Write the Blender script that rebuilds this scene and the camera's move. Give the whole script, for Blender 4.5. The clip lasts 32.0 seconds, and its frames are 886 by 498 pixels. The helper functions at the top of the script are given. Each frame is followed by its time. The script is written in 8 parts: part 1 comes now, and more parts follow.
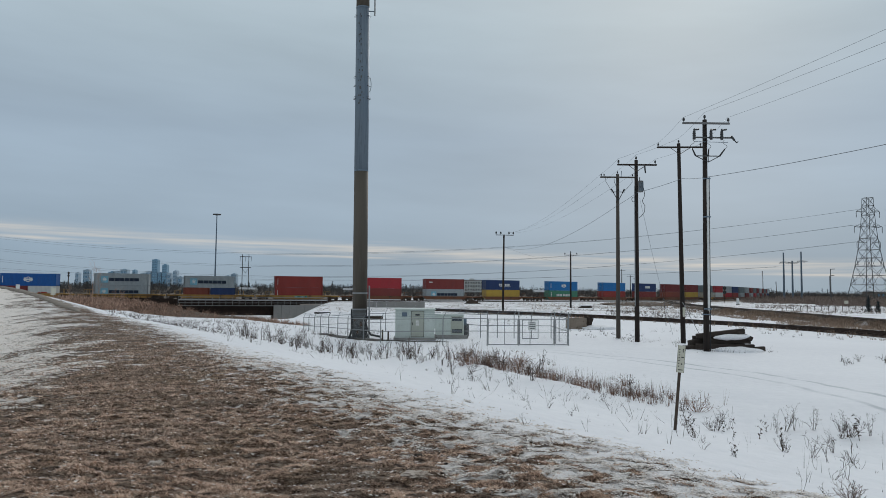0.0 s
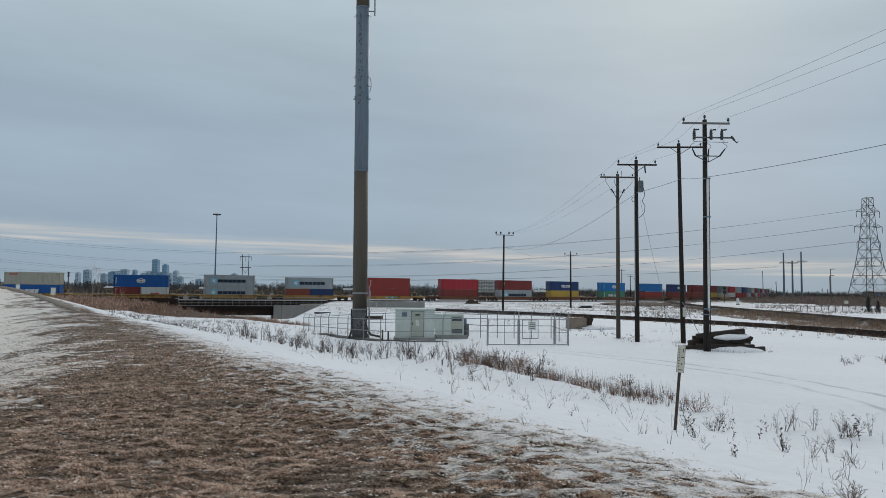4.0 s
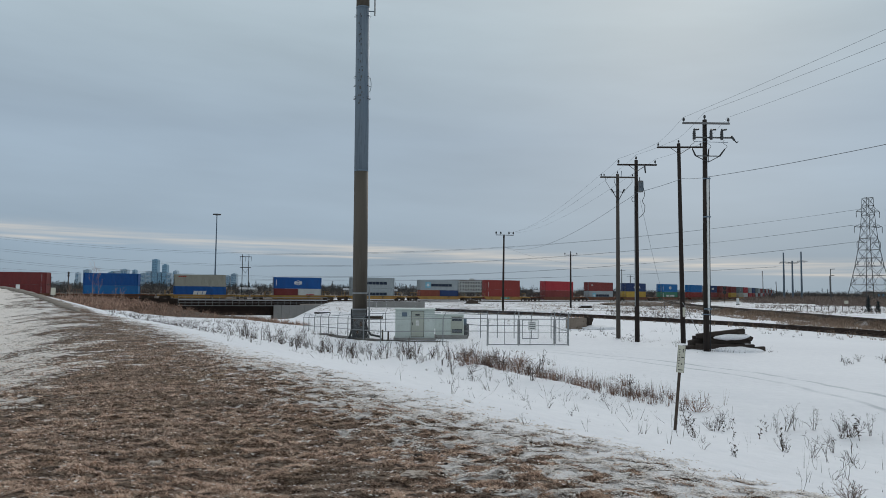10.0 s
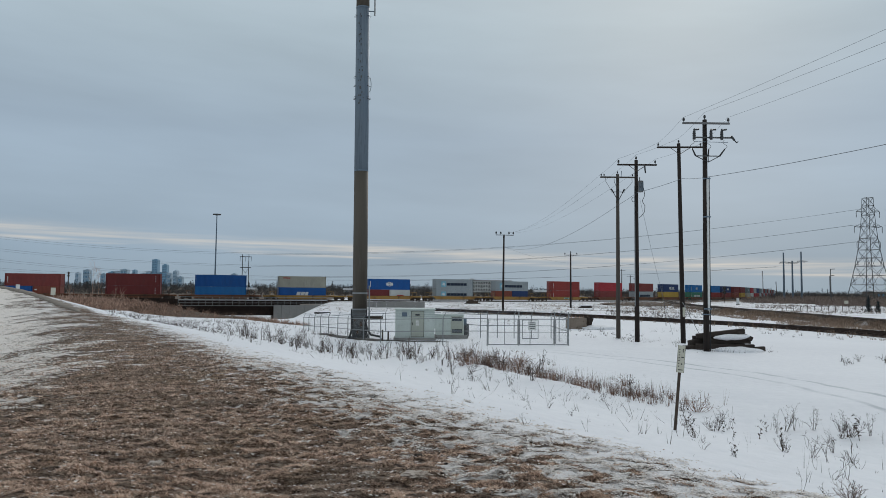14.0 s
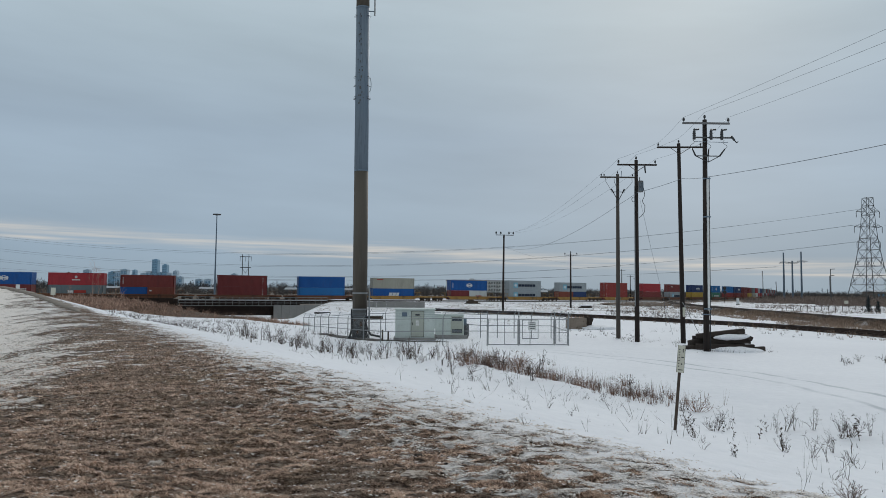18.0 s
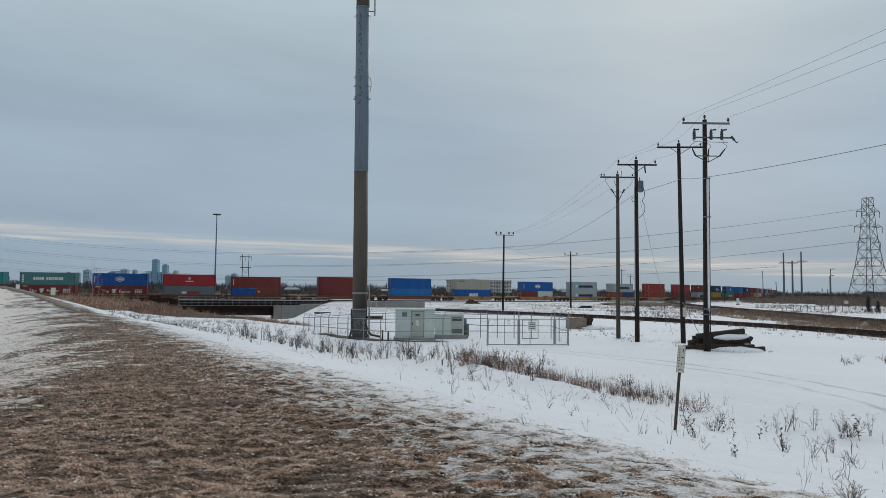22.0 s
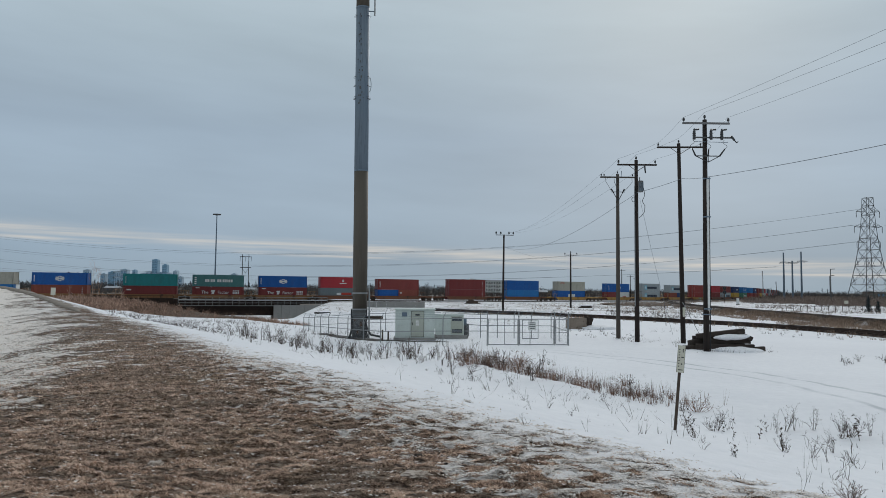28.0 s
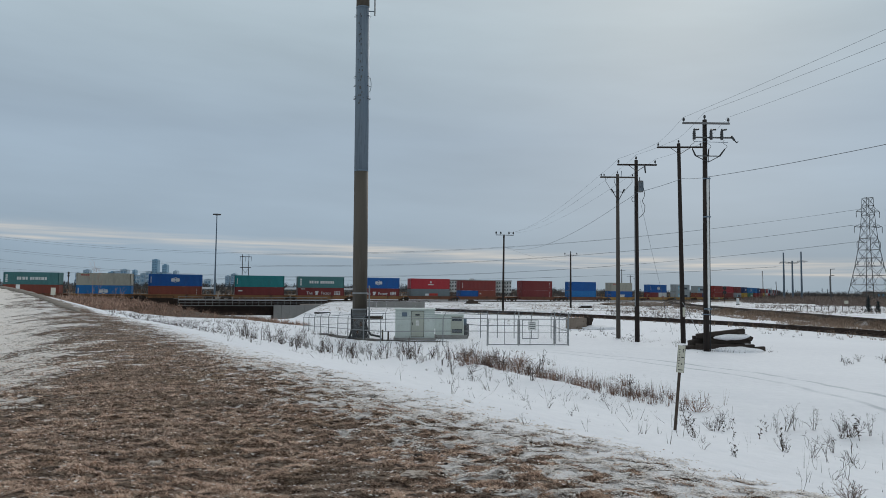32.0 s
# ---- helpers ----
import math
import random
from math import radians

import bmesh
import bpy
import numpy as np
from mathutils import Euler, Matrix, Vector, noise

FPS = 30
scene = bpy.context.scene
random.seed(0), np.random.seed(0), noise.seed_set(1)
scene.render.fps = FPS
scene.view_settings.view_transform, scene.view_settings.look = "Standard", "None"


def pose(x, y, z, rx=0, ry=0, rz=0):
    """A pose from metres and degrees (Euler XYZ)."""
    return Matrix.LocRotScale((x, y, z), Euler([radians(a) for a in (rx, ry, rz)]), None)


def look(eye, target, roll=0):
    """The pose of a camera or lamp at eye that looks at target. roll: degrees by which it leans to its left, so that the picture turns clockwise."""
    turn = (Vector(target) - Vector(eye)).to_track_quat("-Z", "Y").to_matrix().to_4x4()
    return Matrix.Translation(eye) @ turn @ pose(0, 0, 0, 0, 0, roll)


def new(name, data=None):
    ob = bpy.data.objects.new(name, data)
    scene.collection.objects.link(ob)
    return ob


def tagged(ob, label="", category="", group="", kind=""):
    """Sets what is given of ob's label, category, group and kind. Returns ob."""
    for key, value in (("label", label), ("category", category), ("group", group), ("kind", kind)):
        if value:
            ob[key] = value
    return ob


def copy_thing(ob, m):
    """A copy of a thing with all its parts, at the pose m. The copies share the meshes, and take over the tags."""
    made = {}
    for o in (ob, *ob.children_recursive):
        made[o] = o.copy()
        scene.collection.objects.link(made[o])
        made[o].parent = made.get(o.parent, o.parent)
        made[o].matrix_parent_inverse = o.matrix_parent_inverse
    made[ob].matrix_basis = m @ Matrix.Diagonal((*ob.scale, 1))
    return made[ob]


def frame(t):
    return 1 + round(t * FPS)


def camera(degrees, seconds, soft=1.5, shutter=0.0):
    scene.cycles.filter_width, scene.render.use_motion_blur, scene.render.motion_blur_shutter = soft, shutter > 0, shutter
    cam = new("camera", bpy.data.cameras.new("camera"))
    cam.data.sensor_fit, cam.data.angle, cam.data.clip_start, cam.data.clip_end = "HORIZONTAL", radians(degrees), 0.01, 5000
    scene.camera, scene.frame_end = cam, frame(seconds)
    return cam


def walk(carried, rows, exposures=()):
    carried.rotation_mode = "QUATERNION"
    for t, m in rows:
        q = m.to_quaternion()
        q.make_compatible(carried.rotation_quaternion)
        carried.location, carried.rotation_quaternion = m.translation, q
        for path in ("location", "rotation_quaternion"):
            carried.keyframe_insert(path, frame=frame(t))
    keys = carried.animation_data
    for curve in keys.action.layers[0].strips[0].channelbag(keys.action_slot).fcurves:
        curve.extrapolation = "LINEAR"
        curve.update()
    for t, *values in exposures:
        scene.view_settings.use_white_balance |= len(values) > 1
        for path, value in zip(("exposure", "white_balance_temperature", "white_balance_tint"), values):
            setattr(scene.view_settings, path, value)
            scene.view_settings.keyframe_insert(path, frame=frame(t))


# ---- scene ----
EYE = (0.0, 0.0, 3.2)
cam = camera(66.33, 32.0, soft=0.6)
VIEW = look(EYE, (0.0, 100.0, 3.2 + 6.092), 0.62)
walk(cam, [(0.0, VIEW), (32.0, VIEW)])

# ---------------------------------------------------------------- world and sun (overcast winter day)
SUN_EL, SUN_AZ = radians(24), radians(20)
world = bpy.data.worlds.new("overcast_sky")
scene.world = world
world.use_nodes = True


def sky_world():
    nt = world.node_tree
    nt.nodes.clear()
    N, Lk = nt.nodes.new, nt.links.new

    def math_(op, a, b=None, c=None):
        n = N("ShaderNodeMath")
        n.operation = op
        for i, v in enumerate((a, b, c)):
            if v is None:
                continue
            if isinstance(v, (int, float)):
                n.inputs[i].default_value = v
            else:
                Lk(v, n.inputs[i])
        return n.outputs[0]

    def mix(fac, a, b):
        n = N("ShaderNodeMix")
        n.data_type = "RGBA"
        for s, v in ((0, fac), (6, a), (7, b)):
            if isinstance(v, (int, float)):
                n.inputs[s].default_value = v
            elif isinstance(v, tuple):
                n.inputs[s].default_value = (*v, 1)
            else:
                Lk(v, n.inputs[s])
        return n.outputs[2]

    tc = N("ShaderNodeTexCoord")
    sep = N("ShaderNodeSeparateXYZ")
    Lk(tc.outputs["Generated"], sep.inputs[0])
    x, y, z = sep.outputs
    nish = N("ShaderNodeTexSky")
    nish.sky_type = "NISHITA"
    nish.sun_disc = False
    nish.sun_elevation, nish.sun_rotation = SUN_EL, SUN_AZ
    nish.air_density, nish.dust_density = 1.0, 3.0
    dim = N("ShaderNodeMix")
    dim.data_type, dim.blend_type = "RGBA", "MULTIPLY"
    dim.inputs[0].default_value = 1.0
    Lk(nish.outputs[0], dim.inputs[6])
    dim.inputs[7].default_value = (0.03, 0.03, 0.03, 1)
    # overcast deck: colour by elevation
    ramp = N("ShaderNodeValToRGB")
    cr = ramp.color_ramp
    stops = SKY_STOPS
    while len(cr.elements) < len(stops):
        cr.elements.new(0.5)
    for e, (p, c) in zip(cr.elements, stops):
        e.position, e.color = p, (*c, 1)
    el = math_("MAXIMUM", z, 0.0)
    Lk(el, ramp.inputs[0])
    # slow mottling of the cloud deck, drawn out sideways
    comb = N("ShaderNodeCombineXYZ")
    Lk(math_("MULTIPLY", x, 1.6), comb.inputs[0])
    Lk(math_("MULTIPLY", y, 1.6), comb.inputs[1])
    Lk(math_("MULTIPLY", math_("ADD", z, math_("MULTIPLY", x, 0.05)), 9.0), comb.inputs[2])
    n1 = N("ShaderNodeTexNoise")
    n1.inputs["Scale"].default_value, n1.inputs["Detail"].default_value, n1.inputs["Roughness"].default_value = 1.7, 4.0, 0.5
    Lk(comb.outputs[0], n1.inputs["Vector"])
    mott = math_("MULTIPLY_ADD", n1.outputs["Fac"], 0.34, 0.83)
    deck = N("ShaderNodeMix")
    deck.data_type, deck.blend_type = "RGBA", "MULTIPLY"
    deck.inputs[0].default_value = 1.0
    Lk(ramp.outputs[0], deck.inputs[6])
    Lk(mott, deck.inputs[7])
    # the bright slit low over the horizon, uneven and broken
    comb2 = N("ShaderNodeCombineXYZ")
    Lk(math_("MULTIPLY", x, 3.0), comb2.inputs[0])
    Lk(math_("MULTIPLY", y, 3.0), comb2.inputs[1])
    Lk(math_("MULTIPLY", z, 30.0), comb2.inputs[2])
    n2 = N("ShaderNodeTexNoise")
    n2.inputs["Scale"].default_value, n2.inputs["Detail"].default_value = 1.6, 6.0
    Lk(comb2.outputs[0], n2.inputs["Vector"])
    centre = math_("MULTIPLY_ADD", x, -0.036, 0.054)
    wob = math_("MULTIPLY_ADD", n2.outputs["Fac"], 0.018, -0.009)
    dz = math_("SUBTRACT", z, math_("ADD", centre, wob))
    band = math_("POWER", 2.718, math_("MULTIPLY", math_("MULTIPLY", dz, dz), -1.0 / (2 * 0.0046 ** 2)))
    dz2 = math_("SUBTRACT", z, math_("ADD", math_("ADD", centre, -0.0105), math_("MULTIPLY", wob, 0.8)))
    band2 = math_("POWER", 2.718, math_("MULTIPLY", math_("MULTIPLY", dz2, dz2), -1.0 / (2 * 0.0020 ** 2)))
    comb3 = N("ShaderNodeCombineXYZ")
    Lk(math_("MULTIPLY", x, 5.0), comb3.inputs[0])
    Lk(math_("MULTIPLY", z, 140.0), comb3.inputs[2])
    n3 = N("ShaderNodeTexNoise")
    n3.inputs["Scale"].default_value, n3.inputs["Detail"].default_value = 1.3, 6.0
    Lk(comb3.outputs[0], n3.inputs["Vector"])
    gate = math_("MULTIPLY_ADD", n3.outputs["Fac"], 3.2, -1.05)
    gate2 = math_("MULTIPLY_ADD", n3.outputs["Fac"], -4.0, 2.35)
    ahead = math_("GREATER_THAN", y, 0.0)
    bandf = math_("MULTIPLY", math_("MULTIPLY", band, ahead), math_("MINIMUM", math_("MAXIMUM", gate, 0.0), 1.0))
    bandg = math_("MULTIPLY", math_("MULTIPLY", band2, ahead), math_("MINIMUM", math_("MAXIMUM", gate2, 0.0), 1.0))
    lit = mix(math_("MULTIPLY", math_("MAXIMUM", bandf, math_("MULTIPLY", bandg, 0.9)), 0.75), deck.outputs[2], (0.70, 0.66, 0.60))
    fin = mix(0.93, dim.outputs[2], lit)
    bg = N("ShaderNodeBackground")
    Lk(fin, bg.inputs[0])
    bg.inputs[1].default_value = 1.0
    out = N("ShaderNodeOutputWorld")
    Lk(bg.outputs[0], out.inputs[0])


SKY_STOPS = [(0.0, (0.305, 0.39, 0.465)), (0.05, (0.305, 0.40, 0.495)), (0.12, (0.352, 0.45, 0.55)), (0.22, (0.354, 0.45, 0.55)),
             (0.36, (0.432, 0.53, 0.60)), (0.55, (0.535, 0.61, 0.655)), (1.0, (0.66, 0.72, 0.75))]
sky_world()
sun = new("sun", bpy.data.lights.new("sun", "SUN"))
sun.data.energy, sun.data.angle, sun.data.color = 0.7, radians(25), (1.0, 0.97, 0.93)
sun.matrix_world = look((0, 0, 60), (-math.sin(SUN_AZ) * math.cos(SUN_EL), -math.cos(SUN_AZ) * math.cos(SUN_EL), 60 - math.sin(SUN_EL)))
scene.view_settings.exposure = 0.0


# ---------------------------------------------------------------- materials
def nodes_of(name, rough=0.7, metal=0.0, spec=0.3):
    m = bpy.data.materials.new(name)
    m.use_nodes = True
    nt = m.node_tree
    b = nt.nodes["Principled BSDF"]
    b.inputs["Roughness"].default_value, b.inputs["Metallic"].default_value = rough, metal
    b.inputs["Specular IOR Level"].default_value = spec
    return m, nt, b


def noise_fac(nt, vec, scale, detail=4.0, rough=0.55, lo=0.3, hi=0.7, stretch=None):
    N, Lk = nt.nodes.new, nt.links.new
    if stretch:
        mp = N("ShaderNodeMapping")
        mp.inputs["Scale"].default_value = stretch
        Lk(vec, mp.inputs["Vector"])
        vec = mp.outputs[0]
    n = N("ShaderNodeTexNoise")
    n.inputs["Scale"].default_value, n.inputs["Detail"].default_value, n.inputs["Roughness"].default_value = scale, detail, rough
    Lk(vec, n.inputs["Vector"])
    r = N("ShaderNodeMapRange")
    r.inputs["From Min"].default_value, r.inputs["From Max"].default_value = lo, hi
    Lk(n.outputs["Fac"], r.inputs["Value"])
    return r.outputs[0]


def blend(nt, fac, a, b, mode="MIX"):
    n = nt.nodes.new("ShaderNodeMix")
    n.data_type, n.blend_type = "RGBA", mode
    for s, v in ((0, fac), (6, a), (7, b)):
        if isinstance(v, (int, float)):
            n.inputs[s].default_value = v
        elif isinstance(v, tuple):
            n.inputs[s].default_value = (*v[:3], 1)
        else:
            nt.links.new(v, n.inputs[s])
    return n.outputs[2]


def arith(nt, op, a, b=None, c=None):
    n = nt.nodes.new("ShaderNodeMath")
    n.operation = op
    for i, v in enumerate((a, b, c)):
        if v is None:
            continue
        if isinstance(v, (int, float)):
            n.inputs[i].default_value = v
        else:
            nt.links.new(v, n.inputs[i])
    return n.outputs[0]


def bump(nt, b, height, strength, dist):
    n = nt.nodes.new("ShaderNodeBump")
    n.inputs["Strength"].default_value, n.inputs["Distance"].default_value = strength, dist
    nt.links.new(height, n.inputs["Height"])
    nt.links.new(n.outputs[0], b.inputs["Normal"])


def surface(name, col, col2=None, scale=3.0, fine=40.0, rough=0.7, metal=0.0, relief=0.3, depth=0.01, stretch=None, wear=None, wear_amt=0.5, vary=0.0, spec=0.3, island=0.0):
    """Two-scale surface: broad patches of col2 in col, fine grain, an optional wear colour in spots, relief."""
    m, nt, b = nodes_of(name, rough, metal, spec)
    tc = nt.nodes.new("ShaderNodeTexCoord").outputs["Object"]
    big = noise_fac(nt, tc, scale, stretch=stretch)
    small = noise_fac(nt, tc, fine, stretch=stretch)
    c = blend(nt, big, col, col2 or tuple(v * 0.75 for v in col))
    c = blend(nt, arith(nt, "MULTIPLY", small, 0.35), c, tuple(v * 0.6 for v in col))
    if wear:
        w = noise_fac(nt, tc, scale * 2.3, 6.0, 0.7, 0.56, 0.66, stretch=stretch)
        c = blend(nt, arith(nt, "MULTIPLY", w, wear_amt), c, wear)
    if island:
        gi = nt.nodes.new("ShaderNodeNewGeometry")
        k = arith(nt, "MULTIPLY_ADD", gi.outputs["Random Per Island"], 2 * island, 1 - island)
        g = nt.nodes.new("ShaderNodeCombineColor")
        for i in range(3):
            nt.links.new(k, g.inputs[i])
        c = blend(nt, 1.0, c, g.outputs[0], "MULTIPLY")
    if vary:
        oi = nt.nodes.new("ShaderNodeObjectInfo")
        k = arith(nt, "MULTIPLY_ADD", oi.outputs["Random"], 2 * vary, 1 - vary)
        g = nt.nodes.new("ShaderNodeCombineColor")
        for i in range(3):
            nt.links.new(k, g.inputs[i])
        c = blend(nt, 1.0, c, g.outputs[0], "MULTIPLY")
    nt.links.new(c, b.inputs["Base Color"])
    if relief:
        bump(nt, b, small, relief, depth)
    return m


def lean(nt, vec):
    """Along-berm u and across-berm v of a place."""
    s = nt.nodes.new("ShaderNodeSeparateXYZ")
    nt.links.new(vec, s.inputs[0])
    x, y, z = s.outputs
    u = arith(nt, "MULTIPLY_ADD", x, -0.545, arith(nt, "MULTIPLY", y, 0.838))
    v = arith(nt, "MULTIPLY_ADD", x, 0.838, arith(nt, "MULTIPLY", y, 0.545))
    return x, y, z, u, v


def ramp_(nt, val, lo, hi):
    r = nt.nodes.new("ShaderNodeMapRange")
    r.interpolation_type = "SMOOTHSTEP"
    r.inputs["From Min"].default_value, r.inputs["From Max"].default_value = lo, hi
    nt.links.new(val, r.inputs["Value"])
    return r.outputs[0]


def ground_material():
    m, nt, b = nodes_of("snow_and_dead_grass", 0.85, 0.0, 0.2)
    Lk = nt.links.new
    tc = nt.nodes.new("ShaderNodeTexCoord").outputs["Object"]
    x, y, z, u, v = lean(nt, tc)
    berm = nt.nodes.new("ShaderNodeCombineXYZ")
    for i, s in enumerate((v, u, z)):
        Lk(s, berm.inputs[i])
    bv = berm.outputs[0]
    # where the dead grass shows: the trodden berm top, with torn edges
    tear = noise_fac(nt, bv, 1.1, 8.0, 0.68, 0.25, 0.75, stretch=(0.8, 1.3, 1.0))
    tear2 = noise_fac(nt, tc, 5.0, 7.0, 0.68, 0.33, 0.67, stretch=(0.48, 1.3, 1.0))
    bend = arith(nt, "POWER", arith(nt, "MAXIMUM", arith(nt, "MULTIPLY_ADD", u, 1 / 16.5, -40 / 16.5), 0.0), 2.0)
    edge = arith(nt, "ADD", v, bend)
    jit = arith(nt, "ADD", arith(nt, "MULTIPLY_ADD", tear, 0.2, -0.1), arith(nt, "MULTIPLY_ADD", tear2, 0.7, -0.35))
    at = nt.nodes.new("ShaderNodeAttribute")
    at.attribute_name = "thatch"
    thick = at.outputs["Fac"]
    rp = nt.nodes.new("ShaderNodeAttribute")
    rp.attribute_name = "ripple"
    out_ = ramp_(nt, u, 18.0, 40.0)
    low = arith(nt, "ADD", arith(nt, "MULTIPLY_ADD", ramp_(nt, u, 10.0, 18.0), 0.4, 3.1), arith(nt, "MULTIPLY", out_, 1.1))
    high = arith(nt, "MULTIPLY_ADD", out_, 1.0, 5.35)
    zone = arith(nt, "DIVIDE", arith(nt, "SUBTRACT", edge, low), arith(nt, "SUBTRACT", high, low))
    lying = arith(nt, "ADD", arith(nt, "ADD", rp.outputs["Fac"], jit), arith(nt, "MULTIPLY_ADD", zone, 0.66, -0.34))
    right = ramp_(nt, lying, 0.10, -0.06)
    far = arith(nt, "ADD", arith(nt, "MULTIPLY_ADD", ramp_(nt, u, 9.5, 17.0), 2.7, -1.6), arith(nt, "MULTIPLY", ramp_(nt, u, 13.0, 42.0), 1.5))
    streak = noise_fac(nt, bv, 2.3, 10.0, 0.78, 0.25, 0.75, stretch=(0.5, 1.0, 1.0))
    drift = arith(nt, "MULTIPLY_ADD", noise_fac(nt, tc, 0.5, 3.0, 0.6, 0.28, 0.72, stretch=(0.9, 1.1, 1.0)), 5.0, -2.9)
    drift = arith(nt, "MULTIPLY", drift, ramp_(nt, u, 10.0, 20.0))
    left = ramp_(nt, arith(nt, "SUBTRACT", arith(nt, "ADD", arith(nt, "ADD", drift, arith(nt, "ADD", arith(nt, "MULTIPLY_ADD", thick, 1.7, v), arith(nt, "MULTIPLY_ADD", streak, 5.0, -2.3))), arith(nt, "MULTIPLY_ADD", noise_fac(nt, tc, 3.6, 7.0, 0.66, 0.33, 0.67, stretch=(0.40, 1.5, 1.0)), 4.4, -2.0)), far), -0.35, 0.45)
    specks = noise_fac(nt, bv, 4.6, 9.0, 0.75, 0.56, 0.66, stretch=(0.7, 1.2, 1.0))
    grass = arith(nt, "MULTIPLY", arith(nt, "MULTIPLY", right, left), arith(nt, "MULTIPLY_ADD", specks, -0.18, 1.0))
    near = arith(nt, "MULTIPLY", ramp_(nt, u, 100.0, 84.0), 1.0)
    grass = arith(nt, "MULTIPLY", grass, near)
    # dead grass: matted browns, pale straw, the shade of the gaps painted near-black
    g1 = noise_fac(nt, tc, 0.9, 6.0, 0.6)
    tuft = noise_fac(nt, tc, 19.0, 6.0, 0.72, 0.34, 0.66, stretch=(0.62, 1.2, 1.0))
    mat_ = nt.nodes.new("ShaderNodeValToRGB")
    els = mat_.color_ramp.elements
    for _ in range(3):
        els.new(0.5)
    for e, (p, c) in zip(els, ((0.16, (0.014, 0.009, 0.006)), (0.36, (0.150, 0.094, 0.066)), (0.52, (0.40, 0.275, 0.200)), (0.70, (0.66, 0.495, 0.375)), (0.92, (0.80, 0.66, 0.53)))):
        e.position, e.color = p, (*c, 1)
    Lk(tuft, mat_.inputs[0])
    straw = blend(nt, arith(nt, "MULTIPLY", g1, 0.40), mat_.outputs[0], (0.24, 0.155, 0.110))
    # finer near-black specks deepen the painted shade of the pits
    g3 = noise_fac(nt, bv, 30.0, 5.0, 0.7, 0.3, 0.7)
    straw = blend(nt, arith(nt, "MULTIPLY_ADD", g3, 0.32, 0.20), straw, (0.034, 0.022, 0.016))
    # snow: clean on the field, dull and icy on the berm
    s1 = noise_fac(nt, tc, 0.12, 5.0, 0.6)
    s2 = noise_fac(nt, tc, 3.0, 6.0, 0.6)
    snow = blend(nt, s1, (0.88, 0.872, 0.895), (0.81, 0.803, 0.83))
    snow = blend(nt, arith(nt, "MULTIPLY", s2, 0.18), snow, (0.58, 0.60, 0.64))
    old = ramp_(nt, edge, 6.9, 4.2)
    old = arith(nt, "MULTIPLY", old, near)
    snow = blend(nt, arith(nt, "MULTIPLY", old, arith(nt, "MULTIPLY_ADD", ramp_(nt, v, 0.5, 4.2), -0.50, 0.92)), snow, (0.91, 0.825, 0.755))
    # stubble thinning the snow in patches out on the flats
    st = noise_fac(nt, tc, 0.06, 6.0, 0.65, 0.38, 0.56)
    st2 = noise_fac(nt, tc, 1.3, 6.0, 0.7, 0.45, 0.6, stretch=(0.4, 1.4, 1.0))
    out = ramp_(nt, y, 88.0, 120.0)
    stub = arith(nt, "MULTIPLY", arith(nt, "MULTIPLY", st, st2), out)
    snow = blend(nt, arith(nt, "MULTIPLY", stub, 0.85), snow, (0.17, 0.125, 0.085))
    # vehicle ruts across the field
    dy = arith(nt, "SUBTRACT", y, 21.0)
    off = arith(nt, "SUBTRACT", arith(nt, "MULTIPLY_ADD", arith(nt, "MULTIPLY", dy, dy), 0.03, x), 13.2)
    r0 = arith(nt, "ABSOLUTE", arith(nt, "SUBTRACT", arith(nt, "ABSOLUTE", off), 0.72))
    rut = arith(nt, "MULTIPLY", arith(nt, "MULTIPLY", ramp_(nt, r0, 0.22, 0.04), ramp_(nt, y, 13.0, 16.0)), ramp_(nt, y, 40.0, 34.0))
    rut = arith(nt, "MULTIPLY", rut, noise_fac(nt, tc, 0.7, 3.0, 0.5, 0.3, 0.6))
    snow = blend(nt, arith(nt, "MULTIPLY", rut, 0.72), snow, (0.45, 0.47, 0.50))
    # bare scrubland past the railway
    wild = arith(nt, "MULTIPLY", ramp_(nt, y, 215.0, 300.0), noise_fac(nt, tc, 0.02, 5.0, 0.6, 0.22, 0.42))
    snow = blend(nt, wild, snow, (0.14, 0.11, 0.085))
    # brown growth along the lip of the cutting
    yb = arith(nt, "ADD", arith(nt, "MULTIPLY", arith(nt, "MAXIMUM", arith(nt, "SUBTRACT", -39.0, x), 0.0), 1.48), arith(nt, "MULTIPLY_ADD", arith(nt, "MAXIMUM", arith(nt, "ADD", x, 26.0), 0.0), -1.4, 88.0))
    lw = arith(nt, "MULTIPLY_ADD", noise_fac(nt, tc, 0.8, 6.0, 0.65), 1.6, -0.8)
    ly = arith(nt, "ADD", arith(nt, "SUBTRACT", y, yb), lw)
    deep = arith(nt, "MULTIPLY_ADD", ramp_(nt, x, -26.0, -33.0), 75.0, 0.2)
    lip = arith(nt, "MULTIPLY", ramp_(nt, ly, 0.0, 0.7), ramp_(nt, arith(nt, "SUBTRACT", ly, deep), 1.5, 0.0))
    lip = arith(nt, "MULTIPLY", lip, arith(nt, "MULTIPLY", ramp_(nt, x, -12.0, -15.0), ramp_(nt, x, -110.0, -95.0)))
    snow = blend(nt, lip, snow, blend(nt, noise_fac(nt, tc, 3.0, 6.0, 0.7), (0.060, 0.042, 0.033), (0.16, 0.11, 0.080)))
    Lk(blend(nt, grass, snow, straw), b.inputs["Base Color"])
    hg = arith(nt, "MULTIPLY", tuft, 1.2)
